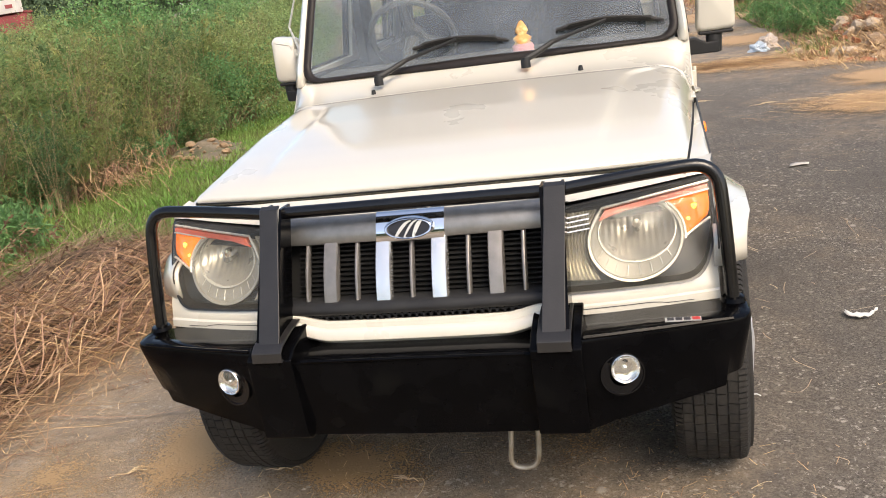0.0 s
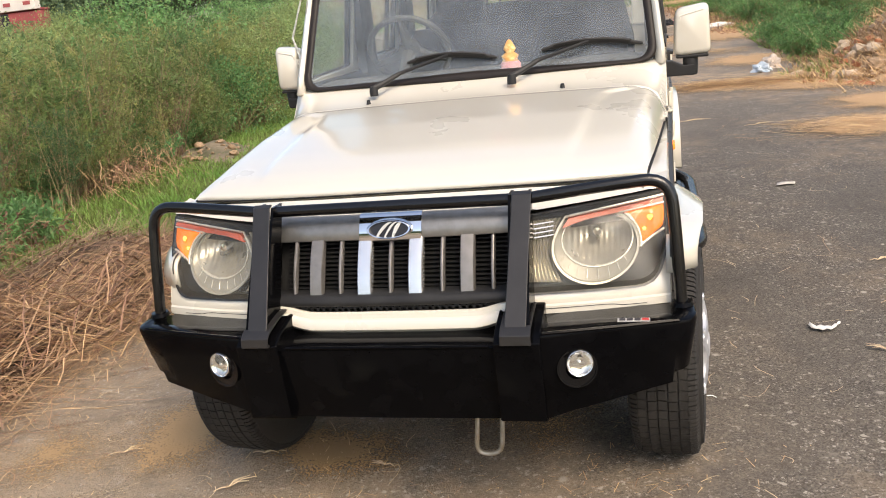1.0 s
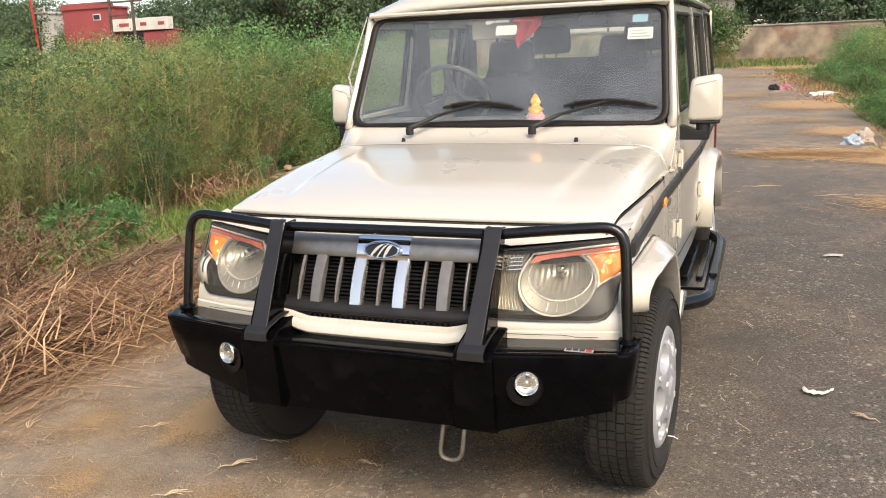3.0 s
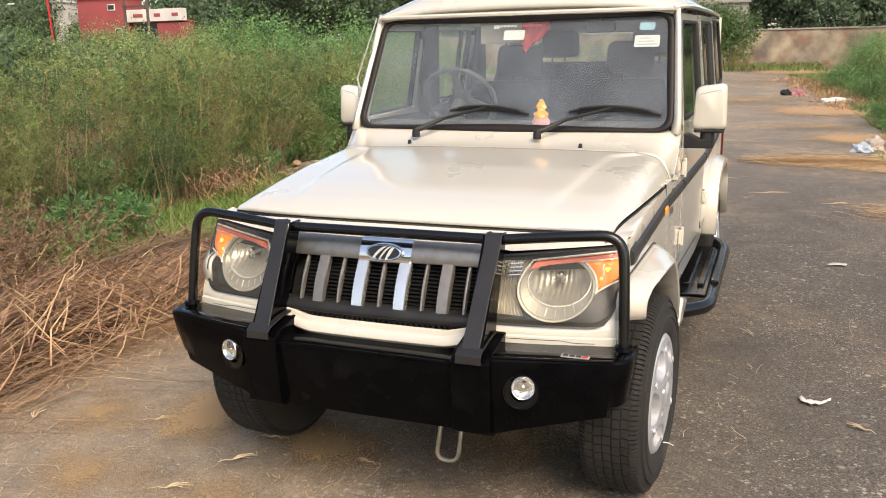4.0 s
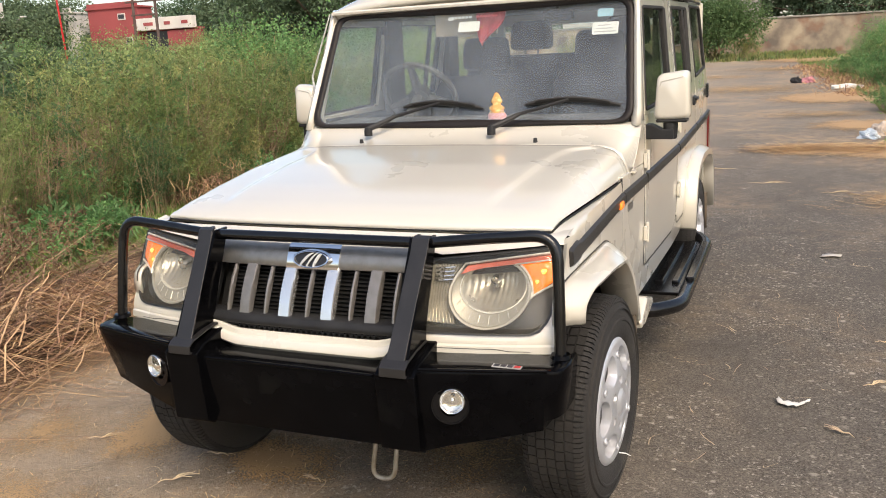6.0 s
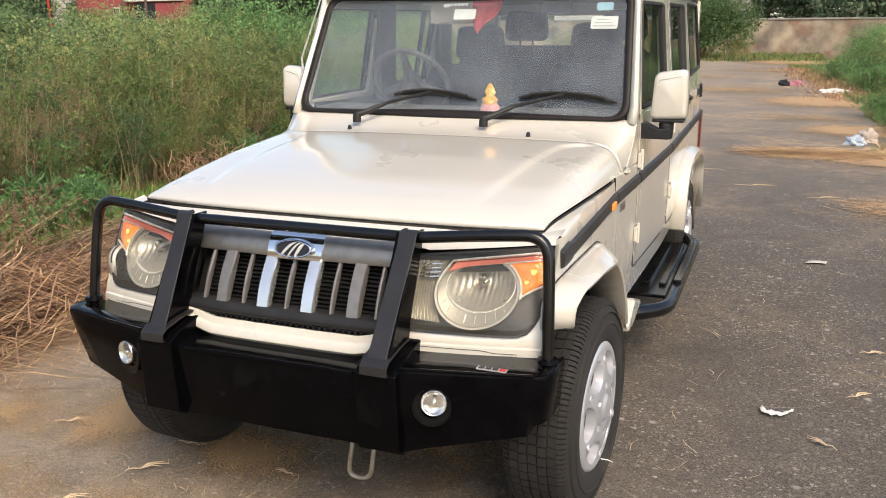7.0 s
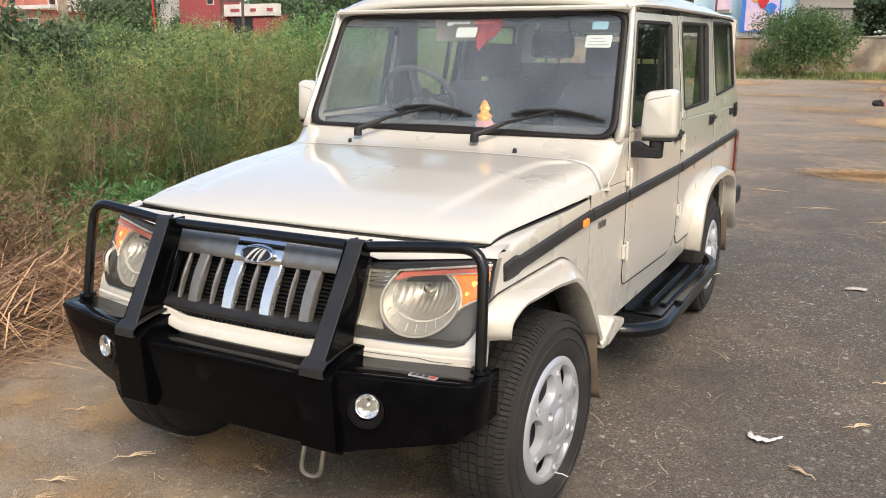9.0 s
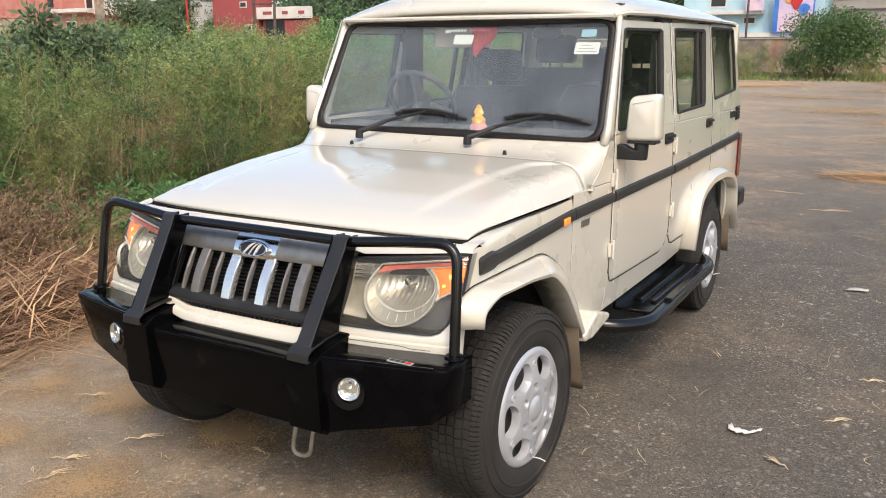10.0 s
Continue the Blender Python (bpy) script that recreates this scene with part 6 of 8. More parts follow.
class Soup:
    """Leaves and stalks gathered as arrays, made into one mesh."""

    def __init__(self):
        self.v, self.f, self.m, self.n = [], [], [], 0

    def leaves(self, base, way, side_way, length, width, mat):
        tip = base + way * length[:, None]
        midp = base + way * (length * 0.45)[:, None]
        w = side_way * (width * 0.5)[:, None]
        droop = np.zeros_like(base)
        droop[:, 2] = -0.15 * length
        v = np.stack([base, midp + w, tip + droop, midp - w], 1).reshape(-1, 3)
        k = len(base)
        f = np.arange(k * 4).reshape(-1, 4) + self.n
        self.v.append(v)
        self.f += f.tolist()
        self.m += [mat] * k
        self.n += len(v)

    def stalks(self, pts, r0, r1, mat):
        """pts: (stalks, points, 3)."""
        k, p, _ = pts.shape
        rad = np.linspace(r0, r1, p)[None, :, None]
        offs = np.array([[1, 0, 0.2], [-0.5, 0.87, -0.2], [-0.5, -0.87, 0.1]])
        v = (pts[:, :, None, :] + offs[None, None] * rad[..., None]).reshape(-1, 3)
        idx = np.arange(k * p * 3).reshape(k, p, 3) + self.n
        for i in range(p - 1):
            for c in range(3):
                d = (c + 1) % 3
                self.f += np.stack([idx[:, i, c], idx[:, i, d], idx[:, i + 1, d], idx[:, i + 1, c]], 1).tolist()
                self.m += [mat] * k
        self.v.append(v)
        self.n += len(v)

    def data(self):
        return np.concatenate(self.v), self.f, self.m

    def make(self, name, mats, parent=None):
        return raw(name, np.concatenate(self.v).tolist(), self.f, mats, parent, False, self.m)


def unit(a):
    return a / np.maximum(np.linalg.norm(a, axis=-1, keepdims=True), 1e-6)


def sides(rg, way):
    return unit(np.cross(way, unit(rg.normal(size=way.shape))))


def weed(rg, h, spread=0.28, stems=12, twigs=11, leaves=14, ll=0.06, lw=0.010, leafm=1, stemm=0, bare=0.36, reach=0.34, twiggy=True):
    """A clump of thin upright stalks with rising twigs, each feathered with small leaves."""
    so = Soup()
    p = 6
    t = np.linspace(0, 1, p)[None, :, None]
    root = np.concatenate([rg.normal(0, spread * 0.40, (stems, 2)), np.zeros((stems, 1))], 1)
    hh = h * rg.uniform(0.55, 1.05, stems)
    lean = np.concatenate([rg.normal(0, spread * 0.8, (stems, 2)), hh[:, None]], 1)
    curve = np.concatenate([rg.normal(0, 0.14, (stems, 2)), np.zeros((stems, 1))], 1)
    so.stalks(root[:, None] + lean[:, None] * t + curve[:, None] * (t ** 2), 0.0062, 0.0018, stemm)
    k = stems * twigs
    s = np.repeat(np.arange(stems), twigs)
    u = bare + (1 - bare) * rg.uniform(0, 1, k) ** 0.75
    foot = root[s] + lean[s] * u[:, None] + curve[s] * (u ** 2)[:, None]
    out = rg.normal(size=(k, 3))
    out[:, 2] = rg.uniform(0.3, 1.5, k)
    out = unit(out) * ((1.2 - u) * reach * rg.uniform(0.4, 1.2, k) + 0.06 * h)[:, None]
    if twiggy:
        so.stalks(foot[:, None] + out[:, None] * np.linspace(0, 1, 2)[None, :, None], 0.0022, 0.001, stemm if rg.uniform() < 0.5 else leafm)
    n = k * leaves
    b = np.repeat(np.arange(k), leaves)
    w = rg.uniform(0.1, 1.05, n)
    base = foot[b] + out[b] * w[:, None]
    way = unit(unit(out[b]) * 0.75 + rg.normal(0, 0.55, (n, 3)))
    so.leaves(base, way, sides(rg, way), ll * rg.uniform(0.5, 1.4, n), lw * rg.uniform(0.6, 1.4, n), leafm)
    return so


def bush(rg, h, w, count=1300, ll=0.13, lw=0.08, leafm=1, lobes=9):
    """A leafy shrub: short limbs, uneven lobes of leaves with gaps."""
    so = Soup()
    c = np.stack([rg.normal(0, w * 0.30, lobes), rg.normal(0, w * 0.30, lobes), h * rg.uniform(0.25, 0.84, lobes)], 1)
    c[0] = (0, 0, h * 0.8)
    r = w * rg.uniform(0.20, 0.40, lobes)
    t = np.linspace(0, 1, 5)[None, :, None]
    root = np.zeros((lobes, 3))
    root[:, :2] = rg.normal(0, 0.08, (lobes, 2))
    so.stalks(root[:, None] * (1 - t) + c[:, None] * t + np.array([0, 0, 0.12]) * np.sin(t * 3.1), 0.018, 0.006, 0)
    k = rg.integers(0, lobes, count)
    d = unit(rg.normal(size=(count, 3)))
    rad = r[k] * rg.uniform(0.35, 1.12, count)
    base = c[k] + d * rad[:, None] * np.array([1, 1, 0.85])
    base[:, 2] = np.maximum(base[:, 2], rg.uniform(0.02, 0.25, count))
    way = unit(d + rg.normal(0, 0.6, (count, 3)) + np.array([0, 0, 0.1]))
    so.leaves(base, way, sides(rg, way), ll * rg.uniform(0.5, 1.3, count), lw * rg.uniform(0.6, 1.3, count), leafm)
    return so


rg = np.random.default_rng(11)


def as_mesh(name, so, mats):
    ob = so.make(name, mats)
    me = ob.data
    bpy.data.objects.remove(ob)
    return me


WEEDS = [as_mesh("weed", weed(rg, 1.55, 0.32, 12, 13, 16, 0.050, 0.010), [STEM, LEAF_OLIVE]) for _ in range(5)]
WEEDS += [as_mesh("weed", weed(rg, 1.45, 0.28, 12, 12, 13, 0.058, 0.014), [STEM, LEAF_OLIVE]) for _ in range(2)]
RUSTY = [as_mesh("dead_weed", weed(rg, 1.3, 0.20, 24, 6, 2, 0.04, 0.008, bare=0.4, reach=0.22), [DRY_RED, DRY_RED]) for _ in range(2)]
LOWS = [as_mesh("low_weed", weed(rg, 0.58, 0.36, 16, 9, 13, 0.055, 0.012, bare=0.1, reach=0.22), [STEM, LEAF_BRIGHT]) for _ in range(3)]
BROADS = [as_mesh("broadleaf_plant", bush(rg, 0.40, 0.44, 620, 0.085, 0.022, lobes=12), [STEM, LEAF_BRIGHT]) for _ in range(2)]
SHRUBS = [as_mesh("shrub", bush(rg, 2.1, 2.0, 8500, 0.062, 0.034, lobes=22), [STEM, LEAF]) for _ in range(3)]
SHRUBS += [as_mesh("shrub", bush(rg, 2.0, 1.9, 7000, 0.07, 0.04, lobes=20), [STEM, LEAF_BRIGHT])]


def put(me, name, x, y, sc, label, category, group, zs=1.0, sink=0.0):
    ob = new(name, me)
    ob.location = (x, y, gz(y) - 0.05 - sink)
    ob.rotation_euler = (0, 0, rg.uniform(0, 6.28))
    ob.scale = (sc, sc, sc * zs)
    return tagged(ob, label, category, group)


def seen_left(x, y):
    """Inside the wedge to the left that the walk looks into."""
    return y > -0.62 * (x + 2.2) - 1.6 + 0.0 and x < lerp(L_EDGE, y) - 1.6


# the near edge of the weed field
for k in range(96):
    y = rg.uniform(1.6, 12)
    x = -5.0 - abs(rg.normal(0, 0.9)) - 0.09 * max(0, y - 4)
    put(WEEDS[k % 7], "weed", x, y, rg.uniform(0.62, 1.14), "tall feathery olive-green roadside weed with thin brown stalks", "weed", "roadside weeds")
for k in range(30):
    y = rg.uniform(1.8, 10)
    x = -4.85 - abs(rg.normal(0, 0.75)) - 0.09 * max(0, y - 4)
    put(RUSTY[k % 2], "dead_weed", x, y, rg.uniform(0.6, 1.0), "rust-brown dead weed with bare leaning stalks", "weed", "dead weeds")
for k in range(24):
    y = rg.uniform(2.2, 10)
    x = -5.05 - abs(rg.normal(0, 0.4)) - 0.08 * max(0, y - 4)
    put(LOWS[k % 3], "low_weed", x, y, rg.uniform(0.6, 1.15), "low bright green nettle-like weed", "weed", "low green weeds")
for k in range(54):
    y = rg.uniform(2.0, 10)
    x = -4.72 - abs(rg.normal(0, 0.3)) - 0.09 * max(0, y - 4)
    put(WEEDS[k % 7], "weed", x, y, rg.uniform(0.36, 0.66), "short feathery olive-green roadside weed", "weed", "roadside weeds")
for x, y, sc in ((-4.0, 2.75, 1.0), (-4.25, 3.05, 0.9), (-3.95, 2.35, 0.85), (-4.4, 2.6, 1.1), (-4.2, 1.9, 0.9), (-4.7, 3.5, 0.9), (-4.9, 4.2, 0.9)):
    put(BROADS[int(x * 10) % 2], "broadleaf_plant", x, y, sc, "broad-leaved bright green plant beside the straw", "plant", "broadleaf plants")
for k in range(46):
    while True:
        x, y = rg.uniform(-34, -7.5), rg.uniform(6, 44)
        if seen_left(x, y) and x < -6.0 - 0.28 * y + 1.5:
            break
    put(SHRUBS[k % 4], "shrub", x, y, rg.uniform(0.72, 1.12) * (0.88 if y < 14 else 1.25), "dense green broad-leaved shrub in the weed field", "shrub", "field shrubs")
for x, y, sc in ((-5.5, 8.3, 0.5), (-5.3, 9.0, 0.6), (-5.3, 9.8, 0.7), (-6.1, 8.0, 0.6), (-5.8, 11.5, 0.8), (-6.4, 13.5, 0.85), (-7.2, 16, 0.9), (-8.4, 19, 0.9), (-10, 23, 0.95), (-12, 27, 1.0), (-14.5, 32, 1.0), (-18, 38, 1.05), (-21, 44, 1.1)):
    put(SHRUBS[int(y * 3) % 4], "shrub", x, y, sc, "dense green broad-leaved shrub in the weed field", "shrub", "field shrubs")

DARK_SHRUBS = [as_mesh("shrub", bush(rg, 2.0, 1.15, 1900, 0.15, 0.06, lobes=16), [STEM, LEAF_DARK]) for _ in range(2)]
for k, (x, y, sc) in enumerate(((-14.2, 8.8, 1.42), (-13.7, 9.9, 1.16), (-20.5, 12.9, 1.3), (-12.2, 11.3, 0.98), (-23.0, 17.6, 1.35), (-20.0, 17.2, 1.2))):
    put(DARK_SHRUBS[k % 2], "shrub", x, y, sc, "dark green upright shrub above the weeds", "shrub", "field shrubs")
for x, y, sc in ((-19.0, 13.6, 1.1), (-21.0, 15.4, 1.2), (-24.0, 15.2, 1.3), (-26.0, 19.4, 1.35), (-22.5, 20.0, 1.15)):
    put(SHRUBS[int(y * 3) % 4], "shrub", x, y, sc, "dense green broad-leaved shrub in the weed field", "shrub", "field shrubs")

# dead leafy brush behind the stalk heap
DEAD_LEAF = surf("dead_brown_leaf", (0.20, 0.125, 0.07), (0.13, 0.08, 0.045), 3, 0.9, island=0.4)
DEADS = [as_mesh("dead_bush", weed(rg, 0.62, 0.55, 26, 10, 9, 0.034, 0.011, bare=0.05, reach=0.32), [DRY_RED, DEAD_LEAF]) for _ in range(2)]
for k in range(16):
    put(DEADS[k % 2], "dead_bush", rg.uniform(-4.25, -3.5), rg.uniform(0.0, 1.15), rg.uniform(0.8, 1.15), "rust-brown dead bush with dry leaves", "bush", "dead bushes")

# the rest of the field as one mass
field = Soup()
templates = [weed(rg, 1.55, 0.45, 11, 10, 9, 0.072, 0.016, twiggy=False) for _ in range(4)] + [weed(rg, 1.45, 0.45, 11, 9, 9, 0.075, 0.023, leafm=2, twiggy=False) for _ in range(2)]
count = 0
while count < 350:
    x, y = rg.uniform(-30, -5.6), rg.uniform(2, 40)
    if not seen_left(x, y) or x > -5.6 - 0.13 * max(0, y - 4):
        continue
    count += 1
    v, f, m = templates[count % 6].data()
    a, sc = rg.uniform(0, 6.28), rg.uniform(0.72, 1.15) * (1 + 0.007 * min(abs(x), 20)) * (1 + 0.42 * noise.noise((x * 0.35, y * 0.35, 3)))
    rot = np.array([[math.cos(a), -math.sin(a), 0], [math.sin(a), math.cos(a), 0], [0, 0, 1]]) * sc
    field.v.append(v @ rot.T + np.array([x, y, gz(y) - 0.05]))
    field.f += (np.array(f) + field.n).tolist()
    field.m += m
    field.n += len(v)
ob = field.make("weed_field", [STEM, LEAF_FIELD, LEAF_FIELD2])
tagged(ob, "field of tall olive-green weeds behind the road edge", "weeds", kind="stuff")

# grass on the verges
gr = Soup()
n = 42000
x, y = rg.uniform(-5.4, -2.75, n), 1.2 + 12.8 * rg.uniform(0, 1, n) ** 1.4
x = np.where(y < 3.0, np.minimum(x, -3.7), x) - 0.10 * np.maximum(0, y - 4)
m2 = 15000
yr = rg.uniform(11, 48, m2)
x = np.concatenate([x, np.array([lerp(R_EDGE, v) for v in yr]) + rg.uniform(0.0, 4.5, m2)])
y = np.concatenate([y, yr])
base = np.stack([x, y, np.array([gz(v) for v in y]) - 0.05], 1)
way = unit(np.stack([rg.normal(0, 0.45, len(x)), rg.normal(0, 0.45, len(x)), np.ones(len(x))], 1))
gr.leaves(base, way, sides(rg, way), np.where(x > 0, 1.15, 1.0) * rg.uniform(0.06, 0.20, len(x)), np.where(x > 0, 1.5, 1.0) * rg.uniform(0.006, 0.014, len(x)), 0)
k = 9000
xx, yy = rg.uniform(-20, 3.5, k), rg.uniform(44, 52.5, k)
base = np.stack([xx, yy, np.array([gz(v) for v in yy]) - 0.05], 1)
way = unit(np.stack([rg.normal(0, 0.3, k), rg.normal(0, 0.3, k), np.ones(k)], 1))
gr.leaves(base, way, sides(rg, way), rg.uniform(0.12, 0.42, k), rg.uniform(0.03, 0.07, k), 1)
ob = gr.make("grass", [GRASS, LEAF_FIELD])
tagged(ob, "short green grass along the road edges", "grass", kind="stuff")

# dry stalks heaped along the left edge
def heap_h(x, y):
    d = np.clip((-x - 2.0) / 0.45, 0, 1) * np.clip((x + 3.9) / 0.5, 0, 1)
    e = np.clip((y + 3.2) / 0.8, 0, 1) * np.clip((3.3 - y) / 0.9, 0, 1)
    return d * e * (0.13 + 0.05 * np.sin(y * 2.1 + 1) + 0.04 * np.sin(y * 4.7 + x * 3))


hp = Soup()
for mat, n, rr, spread_z in ((0, 1700, 0.0030, 1.0), (1, 520, 0.0030, 1.0), (2, 2200, 0.0030, 0.97), (0, 620, 0.0044, 1.05), (1, 380, 0.0040, 1.08)):
    x = rg.uniform(-3.85, -1.95, n)
    y = rg.uniform(-3.0, 3.15, n)
    h = heap_h(x, y)
    z = h * rg.uniform(0.2, 1.0, n) ** 0.5 * spread_z + 0.012
    ang = rg.normal(1.15, 0.5 if rr < 0.0036 else 0.35, n)
    length = rg.uniform(0.15, 1.15, n) if rr < 0.004 else rg.uniform(0.4, 1.3, n)
    d = np.stack([np.cos(ang), np.sin(ang), rg.normal(0.0, 0.08, n)], 1) * length[:, None]
    t = np.linspace(-0.5, 0.5, 6)[None, :, None]
    curl = np.stack([rg.normal(0, 0.14, n), rg.normal(0, 0.14, n), rg.normal(-0.05, 0.12, n)], 1) * (1.0 if rr < 0.004 else 0.5)
    pts = np.stack([x, y, z], 1)[:, None] + d[:, None] * t + curl[:, None] * (t ** 2) * 2
    pts[:, :, 2] = np.maximum(pts[:, :, 2], 0.006)
    keep = pts[:, :, 0].max(1) < -1.55
    back = keep & (x < -3.05 + 0.25 * np.sin(y * 3)) & (rg.uniform(0, 1, n) < 0.8)
    hp.stalks(pts[keep & ~back], rr, rr * 0.6, mat)
    hp.stalks(pts[back], rr, rr * 0.6, 2)
# long bent twigs lying over the heap, fanned out from a few butts
n = 900
butt = np.array([(-2.25, 1.15), (-2.35, 0.35), (-2.6, -0.6), (-2.4, 1.9), (-2.9, 0.9), (-2.5, -1.6)])[rg.integers(0, 6, n)] + rg.normal(0, 0.22, (n, 2))
ang = rg.normal(1.2, 0.5, n) + np.where(rg.uniform(0, 1, n) < 0.4, math.pi, 0)
ln = rg.uniform(0.35, 1.35, n)
t = np.linspace(0, 1, 8)[None, :, None]
d = np.stack([np.cos(ang), np.sin(ang), np.zeros(n)], 1) * ln[:, None]
curl = np.stack([rg.normal(0, 0.16, n), rg.normal(0, 0.16, n), np.zeros(n)], 1)
wave = np.stack([rg.normal(0, 0.02, n), rg.normal(0, 0.02, n), rg.normal(0, 0.02, n)], 1)
pts = np.stack([butt[:, 0], butt[:, 1], np.zeros(n)], 1)[:, None] + d[:, None] * t + curl[:, None] * t ** 2 + wave[:, None] * np.sin(t * 9)
lift = rg.uniform(0.5, 1.12, n)[:, None]
pts[:, :, 2] += heap_h(pts[:, :, 0], pts[:, :, 1]) * lift + 0.015 + 0.22 * np.sin(np.linspace(0, 3.1, 8))[None] * rg.uniform(0, 1, n)[:, None] ** 4
for sel, r0, mat in ((slice(0, 500), 0.0042, 3), (slice(500, 760), 0.0054, 3), (slice(760, n), 0.0040, 1)):
    hp.stalks(pts[sel], r0, r0 * 0.45, mat)
ob = hp.make("dry_stalk_heap", [DRY, DRY_PALE, DRY_RED, TWIG])
tagged(ob, "tangled heap of dry brown stalks and straw beside the road", "straw", kind="stuff")
bm = bmesh.new()
loft(bm, [[(x, y, -0.03 + 0.55 * float(heap_h(np.array(x), np.array(y))) + 0.03 * noise.noise((x * 3, y * 3, 2))) for x in span(-4.4, -2.0, 26)] for y in span(-3.4, 3.5, 50)])
ob = part("straw_bed", bm, surf("matted_straw", (0.11, 0.065, 0.036), (0.05, 0.032, 0.019), 12, 0.95, bump=0.9, bscale=35), None, smooth=80)
tagged(ob, "matted brown straw under the stalk heap", "straw", kind="stuff")

# fringe of fine straw trodden on to the road edge, and a few long stalks
fr = Soup()
for n, x0, x1, l0, l1, rr, mat in ((2600, -2.35, -1.72, 0.04, 0.22, 0.0018, 0), (1100, -2.3, -1.5, 0.03, 0.16, 0.0016, 1), (34, -2.3, -1.75, 0.35, 0.75, 0.0034, 0)):
    x, y = x1 - (x1 - x0) * rg.uniform(0, 1, n) ** 0.6, rg.uniform(-2.9, 3.0, n)
    ang = rg.normal(1.2, 0.7, n)
    d = np.stack([np.cos(ang), np.sin(ang), rg.normal(0.02, 0.05, n)], 1) * rg.uniform(l0, l1, n)[:, None]
    t = np.linspace(-0.5, 0.5, 5)[None, :, None]
    curl = np.stack([rg.normal(0, 0.05, n), rg.normal(0, 0.05, n), rg.normal(0, 0.02, n)], 1)
    pts = np.stack([x, y, 0.012 + 0.03 * rg.uniform(0, 1, n) * np.clip((-1.8 - x) * 3, 0, 1)], 1)[:, None] + d[:, None] * t + curl[:, None] * t ** 2 * 2
    pts[:, :, 2] = np.maximum(pts[:, :, 2], 0.006)
    fr.stalks(pts, rr, rr * 0.6, mat)
ob = fr.make("straw_fringe", [DRY_PALE, DRY])
tagged(ob, "fine pale straw trodden on to the road edge", "straw", kind="stuff")

# brush heap further along the verge
br = Soup()
n = 340
x = -4.85 + rg.normal(0, 0.26, n)
y = rg.normal(5.15, 0.45, n)
z = rg.uniform(0.05, 0.40, n)
ang = rg.normal(2.3, 1.1, n)
length = rg.uniform(0.25, 0.95, n)
d = np.stack([np.cos(ang), np.sin(ang), rg.normal(0.05, 0.16, n)], 1) * length[:, None]
t = np.linspace(-0.5, 0.5, 6)[None, :, None]
curl = np.stack([rg.normal(0, 0.2, n), rg.normal(0, 0.2, n), rg.normal(-0.1, 0.2, n)], 1)
pts = np.stack([x, y, z], 1)[:, None] + d[:, None] * t + curl[:, None] * t ** 2 * 2
pts[:, :, 2] = np.maximum(pts[:, :, 2], 0.0)
br.stalks(pts[:230], 0.0034, 0.0016, 0)
br.stalks(pts[230:], 0.0034, 0.0016, 1)
ob = br.make("dead_brush", [DRY, TWIG])
tagged(ob, "rust-coloured dead brush lying in the verge", "brush", kind="stuff")

# right-hand verge
for k in range(34):
    y = rg.uniform(13, 46)
    x = lerp(R_EDGE, y) + 2.1 + abs(rg.normal(0, 1.3)) + 0.02 * y
    put(SHRUBS[k % 4], "shrub", x, y, rg.uniform(0.62, 1.0), "leafy green shrub on the far verge", "shrub", "verge shrubs")
for k in range(26):
    y = rg.uniform(11.5, 34)
    x = lerp(R_EDGE, y) + 0.9 + abs(rg.normal(0, 0.6))
    put(LOWS[k % 3], "low_weed", x, y, rg.uniform(0.8, 1.5), "low green weed on the far verge", "weed", "verge weeds")
for k in range(46):
    y = rg.uniform(11.6, 18)
    x = lerp(R_EDGE, y) + 0.25 + abs(rg.normal(0, 0.9))
    put((LOWS + BROADS)[k % 5], "low_weed", x, y, rg.uniform(0.55, 1.1), "low green weed beside the rubble", "weed", "verge weeds")
for k in range(9):
    put(SHRUBS[k % 4], "shrub", rg.uniform(5.3, 8.0), rg.uniform(11, 15), rg.uniform(0.5, 0.75), "leafy green shrub behind the rubble", "shrub", "verge shrubs")
v, f, m = bush(rg, 3.4, 3.3, 20000, 0.14, 0.085, lobes=34).data()
wall_bush = tagged(empty("wall_bush"), "large dense green bush growing against the wall", "bush", "wall bushes")
for nm, mat, leafy in (("limbs", STEM, 0), ("crown", LEAF_WALL, 1)):
    fs = np.array([q for q, c in zip(f, m) if c == leafy])
    used, fs = np.unique(fs, return_inverse=True)
    raw(nm, v[used].tolist(), fs.reshape(-1, 4).tolist(), mat, wall_bush)
wall_bush.matrix_basis = pose(-2.75, 47.2, gz(47.2) - 0.05)
copy_thing(wall_bush, pose(8.5, 46.0, gz(46.0) - 0.05, 0, 0, 70))
for k in range(16):
    put(WEEDS[k % 7], "weed", rg.uniform(-8.5, 0.2), rg.uniform(45.2, 46.4), rg.uniform(0.65, 1.0), "tall olive weed growing along the wall", "weed", "wall weeds")
for k in range(16):
    put(WEEDS[k % 7], "weed", rg.uniform(-12, -4.9), rg.uniform(47.5, 50.5), rg.uniform(0.8, 1.25), "tall olive weed growing along the wall", "weed", "wall weeds")


